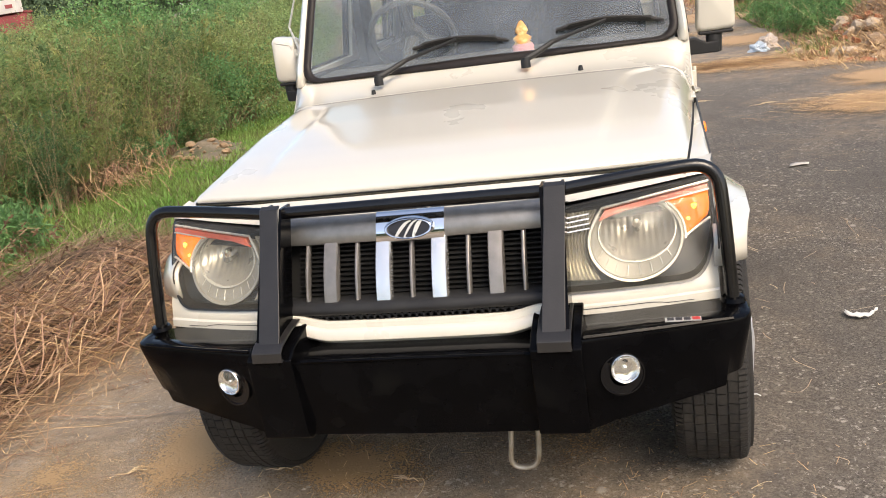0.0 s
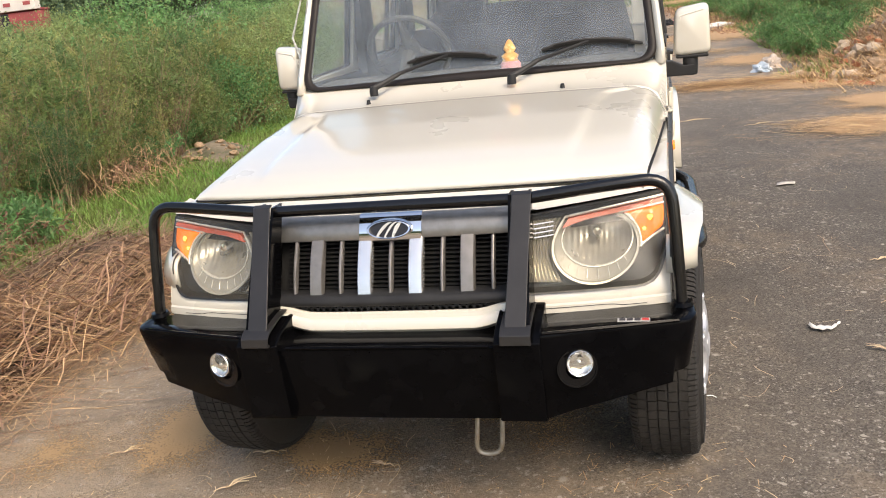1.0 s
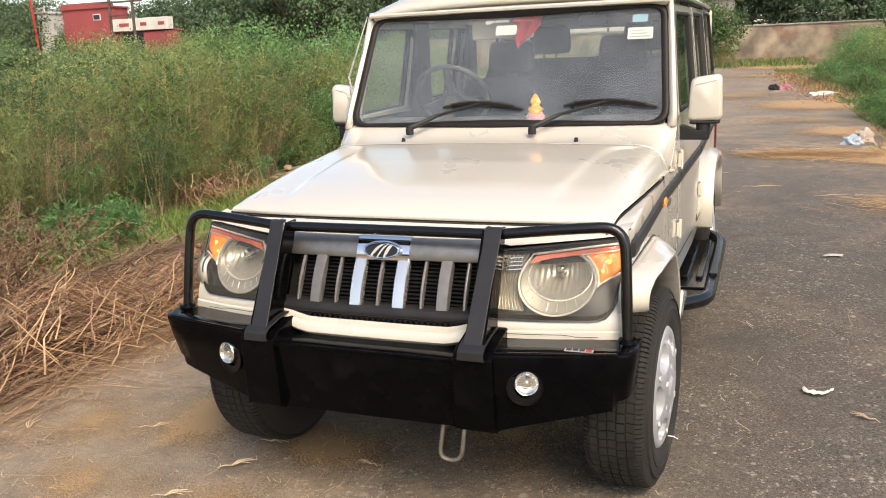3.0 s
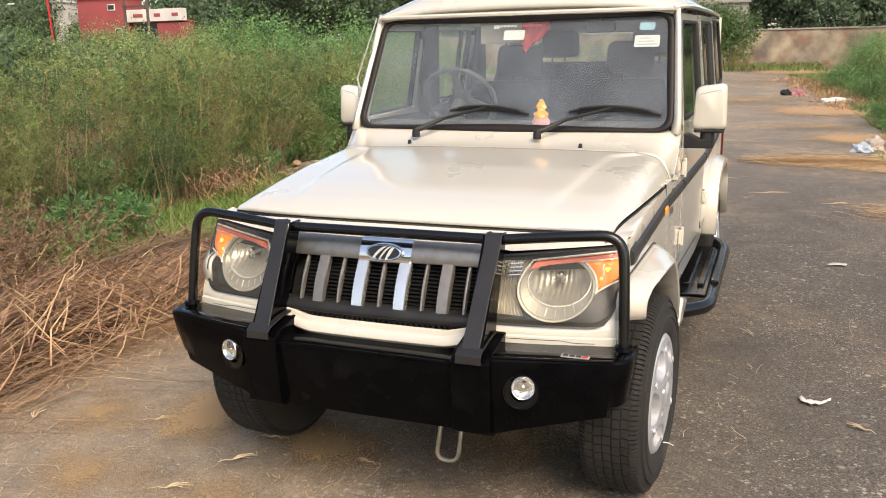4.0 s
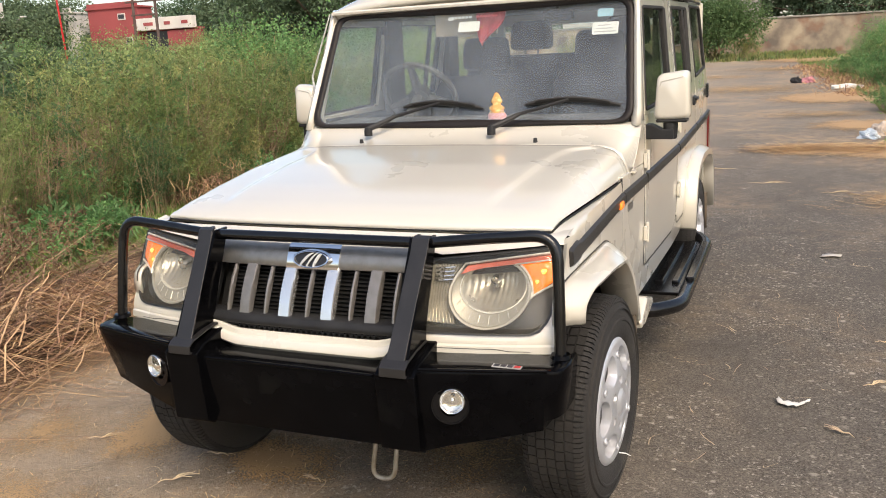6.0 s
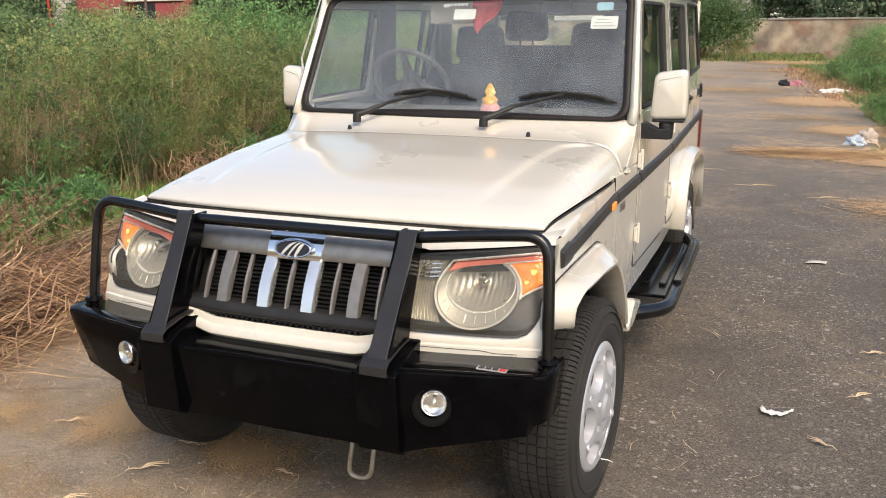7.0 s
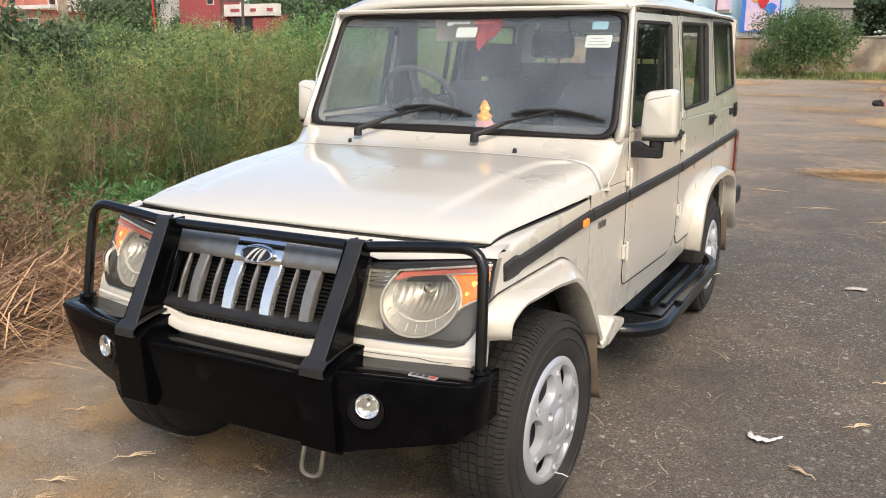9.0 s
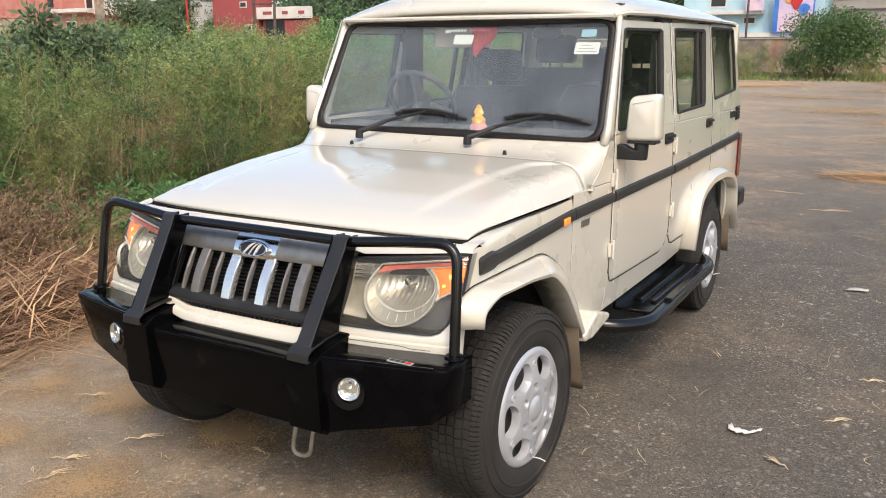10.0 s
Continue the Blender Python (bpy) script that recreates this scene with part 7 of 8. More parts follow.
# ---- far trees ----
def tree(rg2, h, w, leaves, name):
    th = tagged(empty(name), "", "")
    so = Soup()
    lobes = 34
    c = np.stack([rg2.normal(0, w * 0.30, lobes), rg2.normal(0, w * 0.30, lobes), h * rg2.uniform(0.36, 0.88, lobes)], 1)
    c[:, :2] *= (1.25 - np.abs(c[:, 2:3] / h - 0.55))
    r = w * rg2.uniform(0.11, 0.22, lobes)
    k = rg2.integers(0, lobes, leaves)
    d = unit(rg2.normal(size=(leaves, 3)))
    base = c[k] + d * (r[k] * rg2.uniform(0.5, 1.1, leaves))[:, None]
    way = unit(d + rg2.normal(0, 0.7, (leaves, 3)))
    so.leaves(base, way, sides(rg2, way), rg2.uniform(0.22, 0.50, leaves), rg2.uniform(0.15, 0.30, leaves), 0)
    so.make("crown", [LEAF_DARK], th)
    bm = bmesh.new()
    tube(bm, [(0, 0, -0.3), (0.05, 0, h * 0.25), (0.1, 0.1, h * 0.55), (0.1, 0.1, h * 0.8)], [w * 0.035, w * 0.028, w * 0.018, 0.02], 10)
    for i in range(0, lobes, 3):
        tube(bm, [(0.08, 0.05, h * 0.35), tuple(c[i] * 0.6 + np.array([0, 0, h * 0.12])), tuple(c[i])], [w * 0.014, w * 0.009, 0.02], 6)
    part("trunk", bm, BARK, th)
    return th


protos = [tree(rg, 10.0, 10.5, 15000, "tree") for _ in range(3)]
spots = [(-69.5, 63.5, 0.74), (-72.5, 66, 0.72), (-65.2, 65.5, 0.5), (-52, 82, 1.15), (-46, 80, 1.2), (-40, 84, 1.1), (-57, 86, 1.0), (-66, 88, 1.0), (-72, 92, 0.9), (-88, 82, 0.98), (-94, 76, 1.0), (-62, 92, 0.85), (-34, 88, 1.0), (-28, 90, 1.0), (-20, 92, 1.0), (-78, 66, 0.95), (-104, 70, 1.0),
         # trees added out of view; the first four are for the side glass to reflect
         (43, -6, 0.5), (40, 8, 0.45), (46, 20, 0.5), (48, 36, 0.5), (14, -34, 0.9), (-12, -36, 0.9), (-34, -16, 0.9),
         (3, 66, 0.8), (7.5, 62, 0.75), (12, 60, 0.8), (-1.5, 72, 0.8), (16, 52, 0.75), (20, 44, 0.7)]
for i, (x, y, sc) in enumerate(spots):
    src = protos[i % 3]
    ob = src if i < 3 else copy_thing(src, pose(x, y, gz(y) - 0.2, 0, 0, i * 57))
    if i < 3:
        ob.matrix_basis = pose(x, y, gz(y) - 0.2, 0, 0, i * 57)
    ob.scale = (sc, sc, sc)
    tagged(ob, "dark green round-crowned tree in the haze", "tree", "far trees")

# ---- wall and buildings in the distance ----
PLASTER = surf("peeling_plaster", (0.46, 0.37, 0.26), (0.17, 0.14, 0.115), 0.9, 0.9, bump=0.5, bscale=8, stain=(0.24, 0.105, 0.065), sscale=0.8, smin=0.52)
COPING = surf("grey_cement_coping", (0.36, 0.33, 0.28), (0.28, 0.26, 0.22), 2, 0.9)
FADEDRED = surf("faded_red_plaster", (0.46, 0.15, 0.12), (0.52, 0.24, 0.19), 0.8, 0.85, bump=0.05)
REDWALL = surf("red_painted_wall", (0.36, 0.075, 0.075), (0.30, 0.068, 0.068), 0.5, 0.85, stain=(0.26, 0.05, 0.05), sscale=0.3, smin=0.58)
WHITEWALL = surf("whitewashed_wall", (0.70, 0.66, 0.60), (0.58, 0.54, 0.5), 0.7, 0.85)
BLUEWALL = surf("pale_blue_wall", (0.36, 0.56, 0.64), (0.46, 0.62, 0.68), 0.6, 0.85)
GREYWALL = surf("grey_cement_wall", (0.36, 0.33, 0.30), (0.28, 0.26, 0.23), 0.8, 0.9)
DARKWIN = surf("dark_window", (0.03, 0.03, 0.035), None, 3, 0.3)
POLEM = surf("weathered_steel_pole", (0.12, 0.08, 0.07), (0.09, 0.06, 0.05), 2, 0.8)
BLUEP = surf("blue_banner", (0.04, 0.16, 0.55), (0.06, 0.22, 0.6), 1.5, 0.6)
PALEP = surf("pale_banner_print", (0.55, 0.45, 0.65), (0.75, 0.55, 0.6), 1.6, 0.6)
ORANGEP = surf("orange_banner_print", (0.75, 0.22, 0.05), (0.75, 0.42, 0.1), 2.5, 0.6)

bm = bmesh.new()
box(bm, -32, 12, 53.0, 53.3, 0.4, 2.92)
wall = part("wall_north", bm, PLASTER, None)
tagged(wall, "old compound wall with peeling plaster", "wall", kind="structure")
bm = bmesh.new()
box(bm, -32, 12, 52.94, 53.36, 2.92, 3.02)
part("coping", bm, COPING, wall, bev=0.02)


def building(name, x0, x1, y0, y1, h, wall_m, label, windows, z0=0.6, parapet=0.4):
    th = tagged(empty(name), label, "building")
    bm = bmesh.new()
    box(bm, x0, x1, y0, y1, z0, h)
    part("wall", bm, wall_m, th, bev=0.03)
    bm = bmesh.new()
    box(bm, x0 - 0.15, x1 + 0.15, y0 - 0.15, y1, h, h + 0.15)
    box(bm, x0, x1, y0 - 0.05, y0 + 0.12, h + 0.15, h + 0.15 + parapet)
    part("roof", bm, wall_m, th)
    for wx, wz, ww, wh in windows:
        bm = bmesh.new()
        box(bm, wx, wx + ww, y0 - 0.06, y0 + 0.02, wz, wz + wh)
        win = part("window", bm, WHITEWALL, th, "framed dark window")
        bm = bmesh.new()
        box(bm, wx + 0.1, wx + ww - 0.1, y0 - 0.08, y0 - 0.06, wz + 0.1, wz + wh - 0.1)
        part("pane", bm, DARKWIN, win)
    return th


building("red_building", -62, -55.9, 62, 64, 7.6, REDWALL, "plain red-painted block behind the field", [(-58.3, 6.5, 0.9, 0.6), (-57.6, 4.2, 0.8, 0.7)])
low = building("low_building", -55.8, -49.6, 62.4, 63.4, 5.3, REDWALL, "low red building with a white parapet band", [], parapet=0.05)
bm = bmesh.new()
box(bm, -55.85, -49.5, 61.6, 62.35, 5.35, 6.45)
part("parapet", bm, WHITEWALL, low, "white parapet band", bev=0.03)
for wx, ww in ((-55.0, 1.1), (-52.6, 0.7), (-50.6, 0.7)):
    bm = bmesh.new()
    box(bm, wx, wx + ww, 61.57, 61.62, 5.75, 6.05)
    part("parapet_opening", bm, REDWALL, low)
# the porch's inner shade is a flat near-black panel on the wall
bm = bmesh.new()
box(bm, -55.3, -52.7, 62.3, 62.42, 2.5, 5.25)
part("doorway", bm, DARKWIN, low, "flat dark panel painted as the shade of an open porch")
bm = bmesh.new()
box(bm, -52.5, -49.0, 61.8, 62.2, 0.6, 5.2)
ob = part("garden_wall", bm, REDWALL, None)
tagged(ob, "low red wall beside the white building", "wall")
house = building("roadside_house", -90, -71.4, 55, 64, 5.7, FADEDRED, "red two-storey house with white balcony far across the field", [(-75.6, 4.2, 1.6, 1.0)], parapet=0.1)
for nm, (x0, x1, y0, y1, z0, z1), m, lab in (("upper_storey", (-90, -76.4, 55.3, 63, 5.9, 9.4), FADEDRED, "faded red upper storey"), ("plinth_band", (-90, -81.5, 54.86, 55.0, 3.6, 5.6), PLASTER, "cream lower wall"), ("balcony", (-77.4, -71.2, 54.2, 55.0, 6.0, 6.38), WHITEWALL, "white balcony slab"), ("back_block", (-77.0, -74.2, 58, 63, 5.8, 9.2), WHITEWALL, "white rear block"), ("column", (-70.6, -69.9, 54.6, 55.2, 0.8, 8.6), PLASTER, "cream column")):
    bm = bmesh.new()
    box(bm, x0, x1, y0, y1, z0, z1)
    part(nm, bm, m, house, lab, bev=0.03)
for wx in (-78.6, -76.0):
    bm = bmesh.new()
    box(bm, wx, wx + 0.8, 57.9 if wx > -77 else 55.2, 58.02 if wx > -77 else 55.32, 6.7, 8.0)
    part("window", bm, DARKWIN, house, "dark window opening")
building("white_building", -66.2, -65.2, 63, 66, 7.6, WHITEWALL, "narrow white building between far trees", [(-66.0, 6.2, 0.5, 0.8)])
blue = building("shop_building", -14.5, -4.9, 62, 70, 7.6, BLUEWALL, "pale blue two-storey shop with painted banners", [(-10.2, 4.2, 0.9, 0.55), (-12.6, 5.4, 1.2, 1.2)])
bm = bmesh.new()
box(bm, -14.8, -4.6, 61.2, 62.0, 3.3, 3.6)
box(bm, -14.8, -8.8, 61.2, 62.0, 4.9, 5.15)
part("canopy", bm, WHITEWALL, blue, "white concrete canopy")
for x0, x1, z0, z1, m in ((-9.9, -8.7, 5.1, 7.0, PALEP), (-8.0, -5.4, 3.55, 6.9, BLUEP)):
    bm = bmesh.new()
    box(bm, x0, x1, 61.0, 61.06, z0, z1)
    ban = part("banner", bm, m, blue, "printed shop banner in plain colours")
    if m is BLUEP:
        bm = bmesh.new()
        box(bm, x0 + 0.3, x1 - 0.1, 60.96, 61.0, z0 + 0.1, z1 - 0.3)
        part("banner_field", bm, PALEP, ban)
    for k in range(3):
        bm = bmesh.new()
        cx, cz = x0 + (x1 - x0) * (0.35 + 0.2 * k), z0 + (z1 - z0) * (0.72 - 0.13 * k)
        rr = (x1 - x0) * 0.13
        loft(bm, [[(cx + rr * math.cos(t) * (1 + 0.3 * math.sin(3 * t)), y, cz + rr * 1.2 * math.sin(t)) for t in span(0, 6.283, 14)[:-1]] for y in (60.97, 60.9)], close=True, caps=True)
        part("banner_shape", bm, [ORANGEP, RED_INK, BLUEP][k], ban)
building("grey_shed", -4.2, -0.9, 60, 66, 5.0, GREYWALL, "grey cement shed with flat roof", [(-3.6, 3.7, 0.7, 0.8)])
bm = bmesh.new()
tube(bm, [(-9.0, 57, 0.8), (-9.0, 57, 9)], 0.07, 8)
ob = part("lamp_post", bm, POLEM, None)
tagged(ob, "thin dark steel post before the shop", "post")
pole = tagged(empty("power_pole"), "two-legged steel power pole with cross arms", "power pole")
for x in (-45.7, -43.55):
    bm = bmesh.new()
    tube(bm, [(x, 50, 0.5), (x + 0.1, 50, 9.6)], [0.13, 0.10], 8)
    part("pole_leg", bm, POLEM, pole)
for z, x0, x1 in ((6.75, -46.3, -42.6), (5.75, -45.8, -43.4), (8.9, -46.4, -42.6)):
    bm = bmesh.new()
    box(bm, x0, x1, 49.9, 50.1, z, z + 0.12)
    part("cross_arm", bm, POLEM, pole)
for k in range(5):
    bm = bmesh.new()
    lathe(bm, [(0.0, 0.4), (0.07, 0.38), (0.05, 0.3), (0.09, 0.25), (0.05, 0.18), (0.09, 0.1), (0.04, 0.0)], (-46.2 + k * 0.85, 50, 9.02), "z", 8)
    part("insulator", bm, PLASTIC, pole)
flag = tagged(empty("flag_pole"), "tall red pole with a small flag far behind", "flag pole")
bm = bmesh.new()
tube(bm, [(-64.3, 61, 1), (-64.9, 61, 13)], 0.1, 6)
part("pole", bm, RED_INK, flag)
bm = bmesh.new()
loft(bm, [[(-64.85 + u * 0.9, 61 + 0.1 * math.sin(u * 6), z - u * 0.5) for u in span(0, 1, 6)] for z in (10.9, 11.9)])
part("pennant", bm, RED_INK, flag, solid=0.02)
lamp = tagged(empty("street_lamp"), "pale steel street lamp before the dark trees", "street lamp")
bm = bmesh.new()
tube(bm, bend([(-69.3, 60, 0.8), (-69.3, 60, 6.9), (-68.4, 60, 7.35)], 0.5, 5), [0.09] * 7 + [0.06], 8)
part("post", bm, COPING, lamp)
bm = bmesh.new()
box(bm, -68.55, -67.95, 59.85, 60.15, 7.3, 7.45)
part("lamp_head", bm, WHITEWALL, lamp, "white lamp head", bev=0.04)

# ---- rubble, litter ----
STONE = surf("rubble_stone", (0.60, 0.48, 0.35), (0.46, 0.34, 0.23), 5, 0.9, bump=0.5, bscale=20)
BRICKR = surf("broken_red_brick", (0.45, 0.18, 0.085), (0.36, 0.14, 0.07), 6, 0.9, bump=0.4)
PLASTIC_W = surf("white_plastic_scrap", (0.75, 0.73, 0.68), (0.65, 0.62, 0.57), 10, 0.6)
BLUE_BAG = surf("pale_blue_bag", (0.46, 0.54, 0.60), (0.58, 0.60, 0.60), 6, 0.5)
STONE_BAG = surf("dusty_grey_bag", (0.52, 0.44, 0.37), (0.42, 0.34, 0.28), 6, 0.7)
LIME = surf("lime_mark", (0.60, 0.55, 0.48), (0.45, 0.41, 0.36), 20, 0.9)


def rock_mesh(seed, m, flat=0.7):
    bm = bmesh.new()
    bmesh.ops.create_icosphere(bm, subdivisions=2, radius=1)
    for v in bm.verts:
        v.co *= 1 + 0.35 * noise.noise(v.co * 1.3 + Vector((seed * 7.1, 0, 0)))
        v.co.z *= flat
    me = bpy.data.meshes.new("stone")
    bm.to_mesh(me)
    bm.free()
    me.materials.append(m)
    return me


SOILED = surf("soil_coated_stone", (0.40, 0.275, 0.165), (0.29, 0.19, 0.115), 5, 0.95, bump=0.5, bscale=20)
ROCKS = [rock_mesh(k, STONE if k % 3 == 0 else SOILED) for k in range(6)]
bm = bmesh.new()
box(bm, -1, 1, -0.5, 0.5, -0.33, 0.33)
bmesh.ops.bevel(bm, geom=bm.edges[:], offset=0.08, segments=1, affect="EDGES")
brick_me = bpy.data.meshes.new("brick")
bm.to_mesh(brick_me)
bm.free()
brick_me.materials.append(BRICKR)
rr = random.Random(8)


def mound(x, y):
    return 1.0 * math.exp(-((x - 4.35) / 0.85) ** 2 - ((y - 10.5) / 1.15) ** 2)


bm = bmesh.new()
loft(bm, [[(x, y, gz(y) - 0.06 + mound(x, y) + 0.05 * noise.noise((x * 2, y * 2, 0))) for x in span(2.2, 8, 30)] for y in span(6.4, 13.5, 30)])
ob = part("rubble_mound", bm, surf("rubble_soil", (0.46, 0.32, 0.19), (0.36, 0.25, 0.145), 5, 0.95, bump=0.8, bscale=18, stain=(0.17, 0.15, 0.07), sscale=2.5, smin=0.58), None, smooth=70)
tagged(ob, "mound of orange soil and rubble beside the road", "mound", kind="structure")
for k in range(270):
    x, y = 2.75 + abs(rr.gauss(0.85, 0.5)), rr.gauss(9.8, 0.5)
    sc = rr.uniform(0.015, 0.045) if k % 8 else rr.uniform(0.06, 0.14)
    isb = rr.random() < 0.10
    ob = new("brick" if isb else "stone", brick_me if isb else rr.choice(ROCKS))
    ob.location = (x, y, gz(y) - 0.05 + mound(x, y) + sc * 0.25)
    ob.rotation_euler = (rr.uniform(-0.5, 0.5), rr.uniform(-0.5, 0.5), rr.uniform(0, 6))
    ob.scale = (rr.uniform(0.06, 0.11), 0.1, 0.1) if isb else (sc, sc * rr.uniform(0.7, 1.2), sc)
    tagged(ob, "broken red brick lying on the rubble mound" if isb else "rough pale stone lying on the rubble mound", "brick" if isb else "stone", "rubble")


dg = Soup()
n = 2600
x, y = 2.7 + np.abs(rg.normal(0.9, 0.6, n)), rg.normal(9.9, 0.7, n)
base = np.stack([x, y, np.array([gz(b) - 0.06 + mound(a, b) for a, b in zip(x, y)])], 1)
way = unit(np.stack([rg.normal(-0.3, 0.6, n), rg.normal(-0.2, 0.6, n), np.full(n, 0.8)], 1))
dg.leaves(base, way, sides(rg, way), rg.uniform(0.08, 0.34, n), rg.uniform(0.006, 0.014, n), 0)
n = 520
x, y = rg.normal(3.05, 0.22, n), rg.normal(10.1, 0.3, n)
base = np.stack([x, y, np.array([gz(b) - 0.06 + mound(a, b) for a, b in zip(x, y)])], 1)
way = unit(np.stack([rg.normal(0, 0.5, n), rg.normal(0, 0.5, n), np.ones(n)], 1))
dg.leaves(base, way, sides(rg, way), rg.uniform(0.08, 0.22, n), rg.uniform(0.006, 0.014, n), 1)
ob = dg.make("mound_grass", [DRY_PALE, GRASS])
tagged(ob, "dry and green grass growing on the rubble mound", "grass", kind="stuff")


def sand_material(name, c1, c2, hard=0.35, fill=0.42):
    m, n, l, b = nodes_of(name)
    co = n.new("ShaderNodeTexCoord")
    ns, nf = n.new("ShaderNodeTexNoise"), n.new("ShaderNodeTexNoise")
    ns.inputs["Scale"].default_value, ns.inputs["Detail"].default_value = 4.5, 9
    nf.inputs["Scale"].default_value, nf.inputs["Detail"].default_value = 115, 4
    l.new(co.outputs["Object"], ns.inputs["Vector"])
    l.new(co.outputs["Object"], nf.inputs["Vector"])
    mp = n.new("ShaderNodeVectorMath")
    mp.operation = "SUBTRACT"
    mp.inputs[1].default_value = (0.5, 0.5, 0.0)
    l.new(co.outputs["Generated"], mp.inputs[0])
    fl = n.new("ShaderNodeVectorMath")
    fl.operation = "MULTIPLY"
    fl.inputs[1].default_value = (1, 1, 0)
    l.new(mp.outputs[0], fl.inputs[0])
    ln = n.new("ShaderNodeVectorMath")
    ln.operation = "LENGTH"
    l.new(fl.outputs[0], ln.inputs[0])
    ed = n.new("ShaderNodeMapRange")
    ed.inputs[1].default_value, ed.inputs[2].default_value, ed.inputs[3].default_value, ed.inputs[4].default_value = 0.0, 0.5, fill, -0.42
    l.new(ln.outputs["Value"], ed.inputs[0])
    s1 = n.new("ShaderNodeMath")
    l.new(ed.outputs[0], s1.inputs[0])
    l.new(ns.outputs[0], s1.inputs[1])
    s2 = n.new("ShaderNodeMath")
    s2.operation = "MULTIPLY_ADD"
    l.new(nf.outputs[0], s2.inputs[0])
    s2.inputs[1].default_value = 1.6
    l.new(s1.outputs[0], s2.inputs[2])
    al = n.new("ShaderNodeMapRange")
    al.inputs[1].default_value, al.inputs[2].default_value, al.inputs[4].default_value = 1.33, 1.33 + hard, 0.8
    l.new(s2.outputs[0], al.inputs[0])
    mx = n.new("ShaderNodeMix")
    mx.data_type = "RGBA"
    mx.inputs[6].default_value, mx.inputs[7].default_value = (*c1, 1), (*c2, 1)
    l.new(ns.outputs[0], mx.inputs[0])
    l.new(mx.outputs[2], b.inputs["Base Color"])
    b.inputs["Roughness"].default_value = 0.95
    l.new(al.outputs[0], b.inputs["Alpha"])
    bp = n.new("ShaderNodeBump")
    bp.inputs["Strength"].default_value, bp.inputs["Distance"].default_value = 0.5, 0.006
    l.new(nf.outputs[0], bp.inputs["Height"])
    l.new(bp.outputs[0], b.inputs["Normal"])
    return m


SANDP = sand_material("drifted_sand", (0.54, 0.345, 0.18), (0.46, 0.29, 0.15), 0.35, 1.0)
THIN = sand_material("scattered_sand", (0.46, 0.30, 0.15), (0.38, 0.245, 0.12), 0.55, 0.55)
NEAR_SAND = sand_material("trodden_sand", (0.50, 0.325, 0.16), (0.42, 0.265, 0.125), 0.4, 0.85)
CHAFF = sand_material("scattered_chaff", (0.46, 0.30, 0.15), (0.36, 0.235, 0.115), 0.5, 0.5)


def sand_patch(cx, cy, rx, ry, turn, m, h=0.02, name="sand_patch", lift=0.011):
    bm = bmesh.new()
    rows = []
    for i in range(13):
        row = []
        for j in range(13):
            u, v = -1 + i / 6, -1 + j / 6
            x, y = u * rx, v * ry
            a = radians(turn)
            X, Y = cx + x * math.cos(a) - y * math.sin(a), cy + x * math.sin(a) + y * math.cos(a)
            row.append((X, Y, gz(Y) + lift + h * max(0, 1 - u * u - v * v)))
        rows.append(row)
    loft(bm, rows)
    ob = part(name, bm, m, None, smooth=80)
    return tagged(ob, "thin drift of orange sand and chaff on the asphalt", "sand", kind="stuff")


# the chaff patches under the nose also paint its shaded ground lighter
for i, p in enumerate(((1.85, 9.9, 1.45, 1.05, -4, SANDP), (3.0, 9.6, 1.6, 1.5, 5, SANDP), (3.2, 7.4, 0.9, 1.0, 0, SANDP), (2.6, 13.2, 1.4, 1.6, 0, SANDP), (2.75, 5.9, 0.9, 0.75, 15, SANDP), (1.9, 15.5, 2.0, 1.6, 0, CHAFF), (2.4, 20, 2.4, 3.0, 0, SANDP), (0.2, 24, 3.0, 3.0, 20, CHAFF), (-2, 31, 4.5, 3.0, 0, CHAFF), (1.0, 36, 4, 3, 10, CHAFF), (-6, 40, 5, 4, 0, SANDP), (2.2, 44, 4, 5, 0, SANDP),
          (-1.03, 0.0, 0.32, 0.42, 15, NEAR_SAND), (-0.40, -0.12, 0.44, 0.26, 5, NEAR_SAND), (-1.52, -0.20, 0.5, 0.34, 20, CHAFF), (-1.45, 0.85, 0.4, 0.5, 0, THIN), (-1.16, -0.62, 0.46, 0.3, 10, THIN), (0.25, 0.2, 0.75, 0.6, 0, CHAFF), (-0.1, 0.7, 0.8, 0.6, 0, CHAFF), (-0.55, -0.75, 0.6, 0.4, 10, CHAFF), (-2.1, 1.4, 0.35, 1.5, 0, CHAFF), (-2.1, -1.5, 0.4, 1.2, 0, CHAFF))):
    sand_patch(*p, h=0.003 if p[1] < 3 else 0.01, lift=0.008 + 0.0016 * (i % 13))

# loose straws on the asphalt
ls = Soup()
n = 1000
x, y = rg.uniform(-1.9, 3.9, n), rg.uniform(-1.6, 11, n)
x[:120] = rg.uniform(-2.1, -0.2, 120)
y[:120] = rg.uniform(-1.4, 1.6, 120)
x[120:230] = rg.normal(1.9, 0.8, 110)
y[120:230] = rg.normal(9.5, 0.5, 110)
ang, ln = rg.uniform(0, 6.28, n), rg.uniform(0.03, 0.14, n) * np.where(rg.uniform(0, 1, n) > 0.9, 2.2, 1)
t = np.linspace(-0.5, 0.5, 5)[None, :, None]
d = np.stack([np.cos(ang), np.sin(ang), 0 * ang], 1) * ln[:, None]
cu = np.stack([rg.normal(0, 0.04, n), rg.normal(0, 0.04, n), np.zeros(n)], 1)
pts = np.stack([x, y, np.array([gz(v) for v in y]) + 0.012], 1)[:, None] + d[:, None] * t + cu[:, None] * t ** 2 * 2
ls.stalks(pts, 0.0020, 0.0012, 0)
ob = ls.make("loose_straw", [CREAM_STRAW])
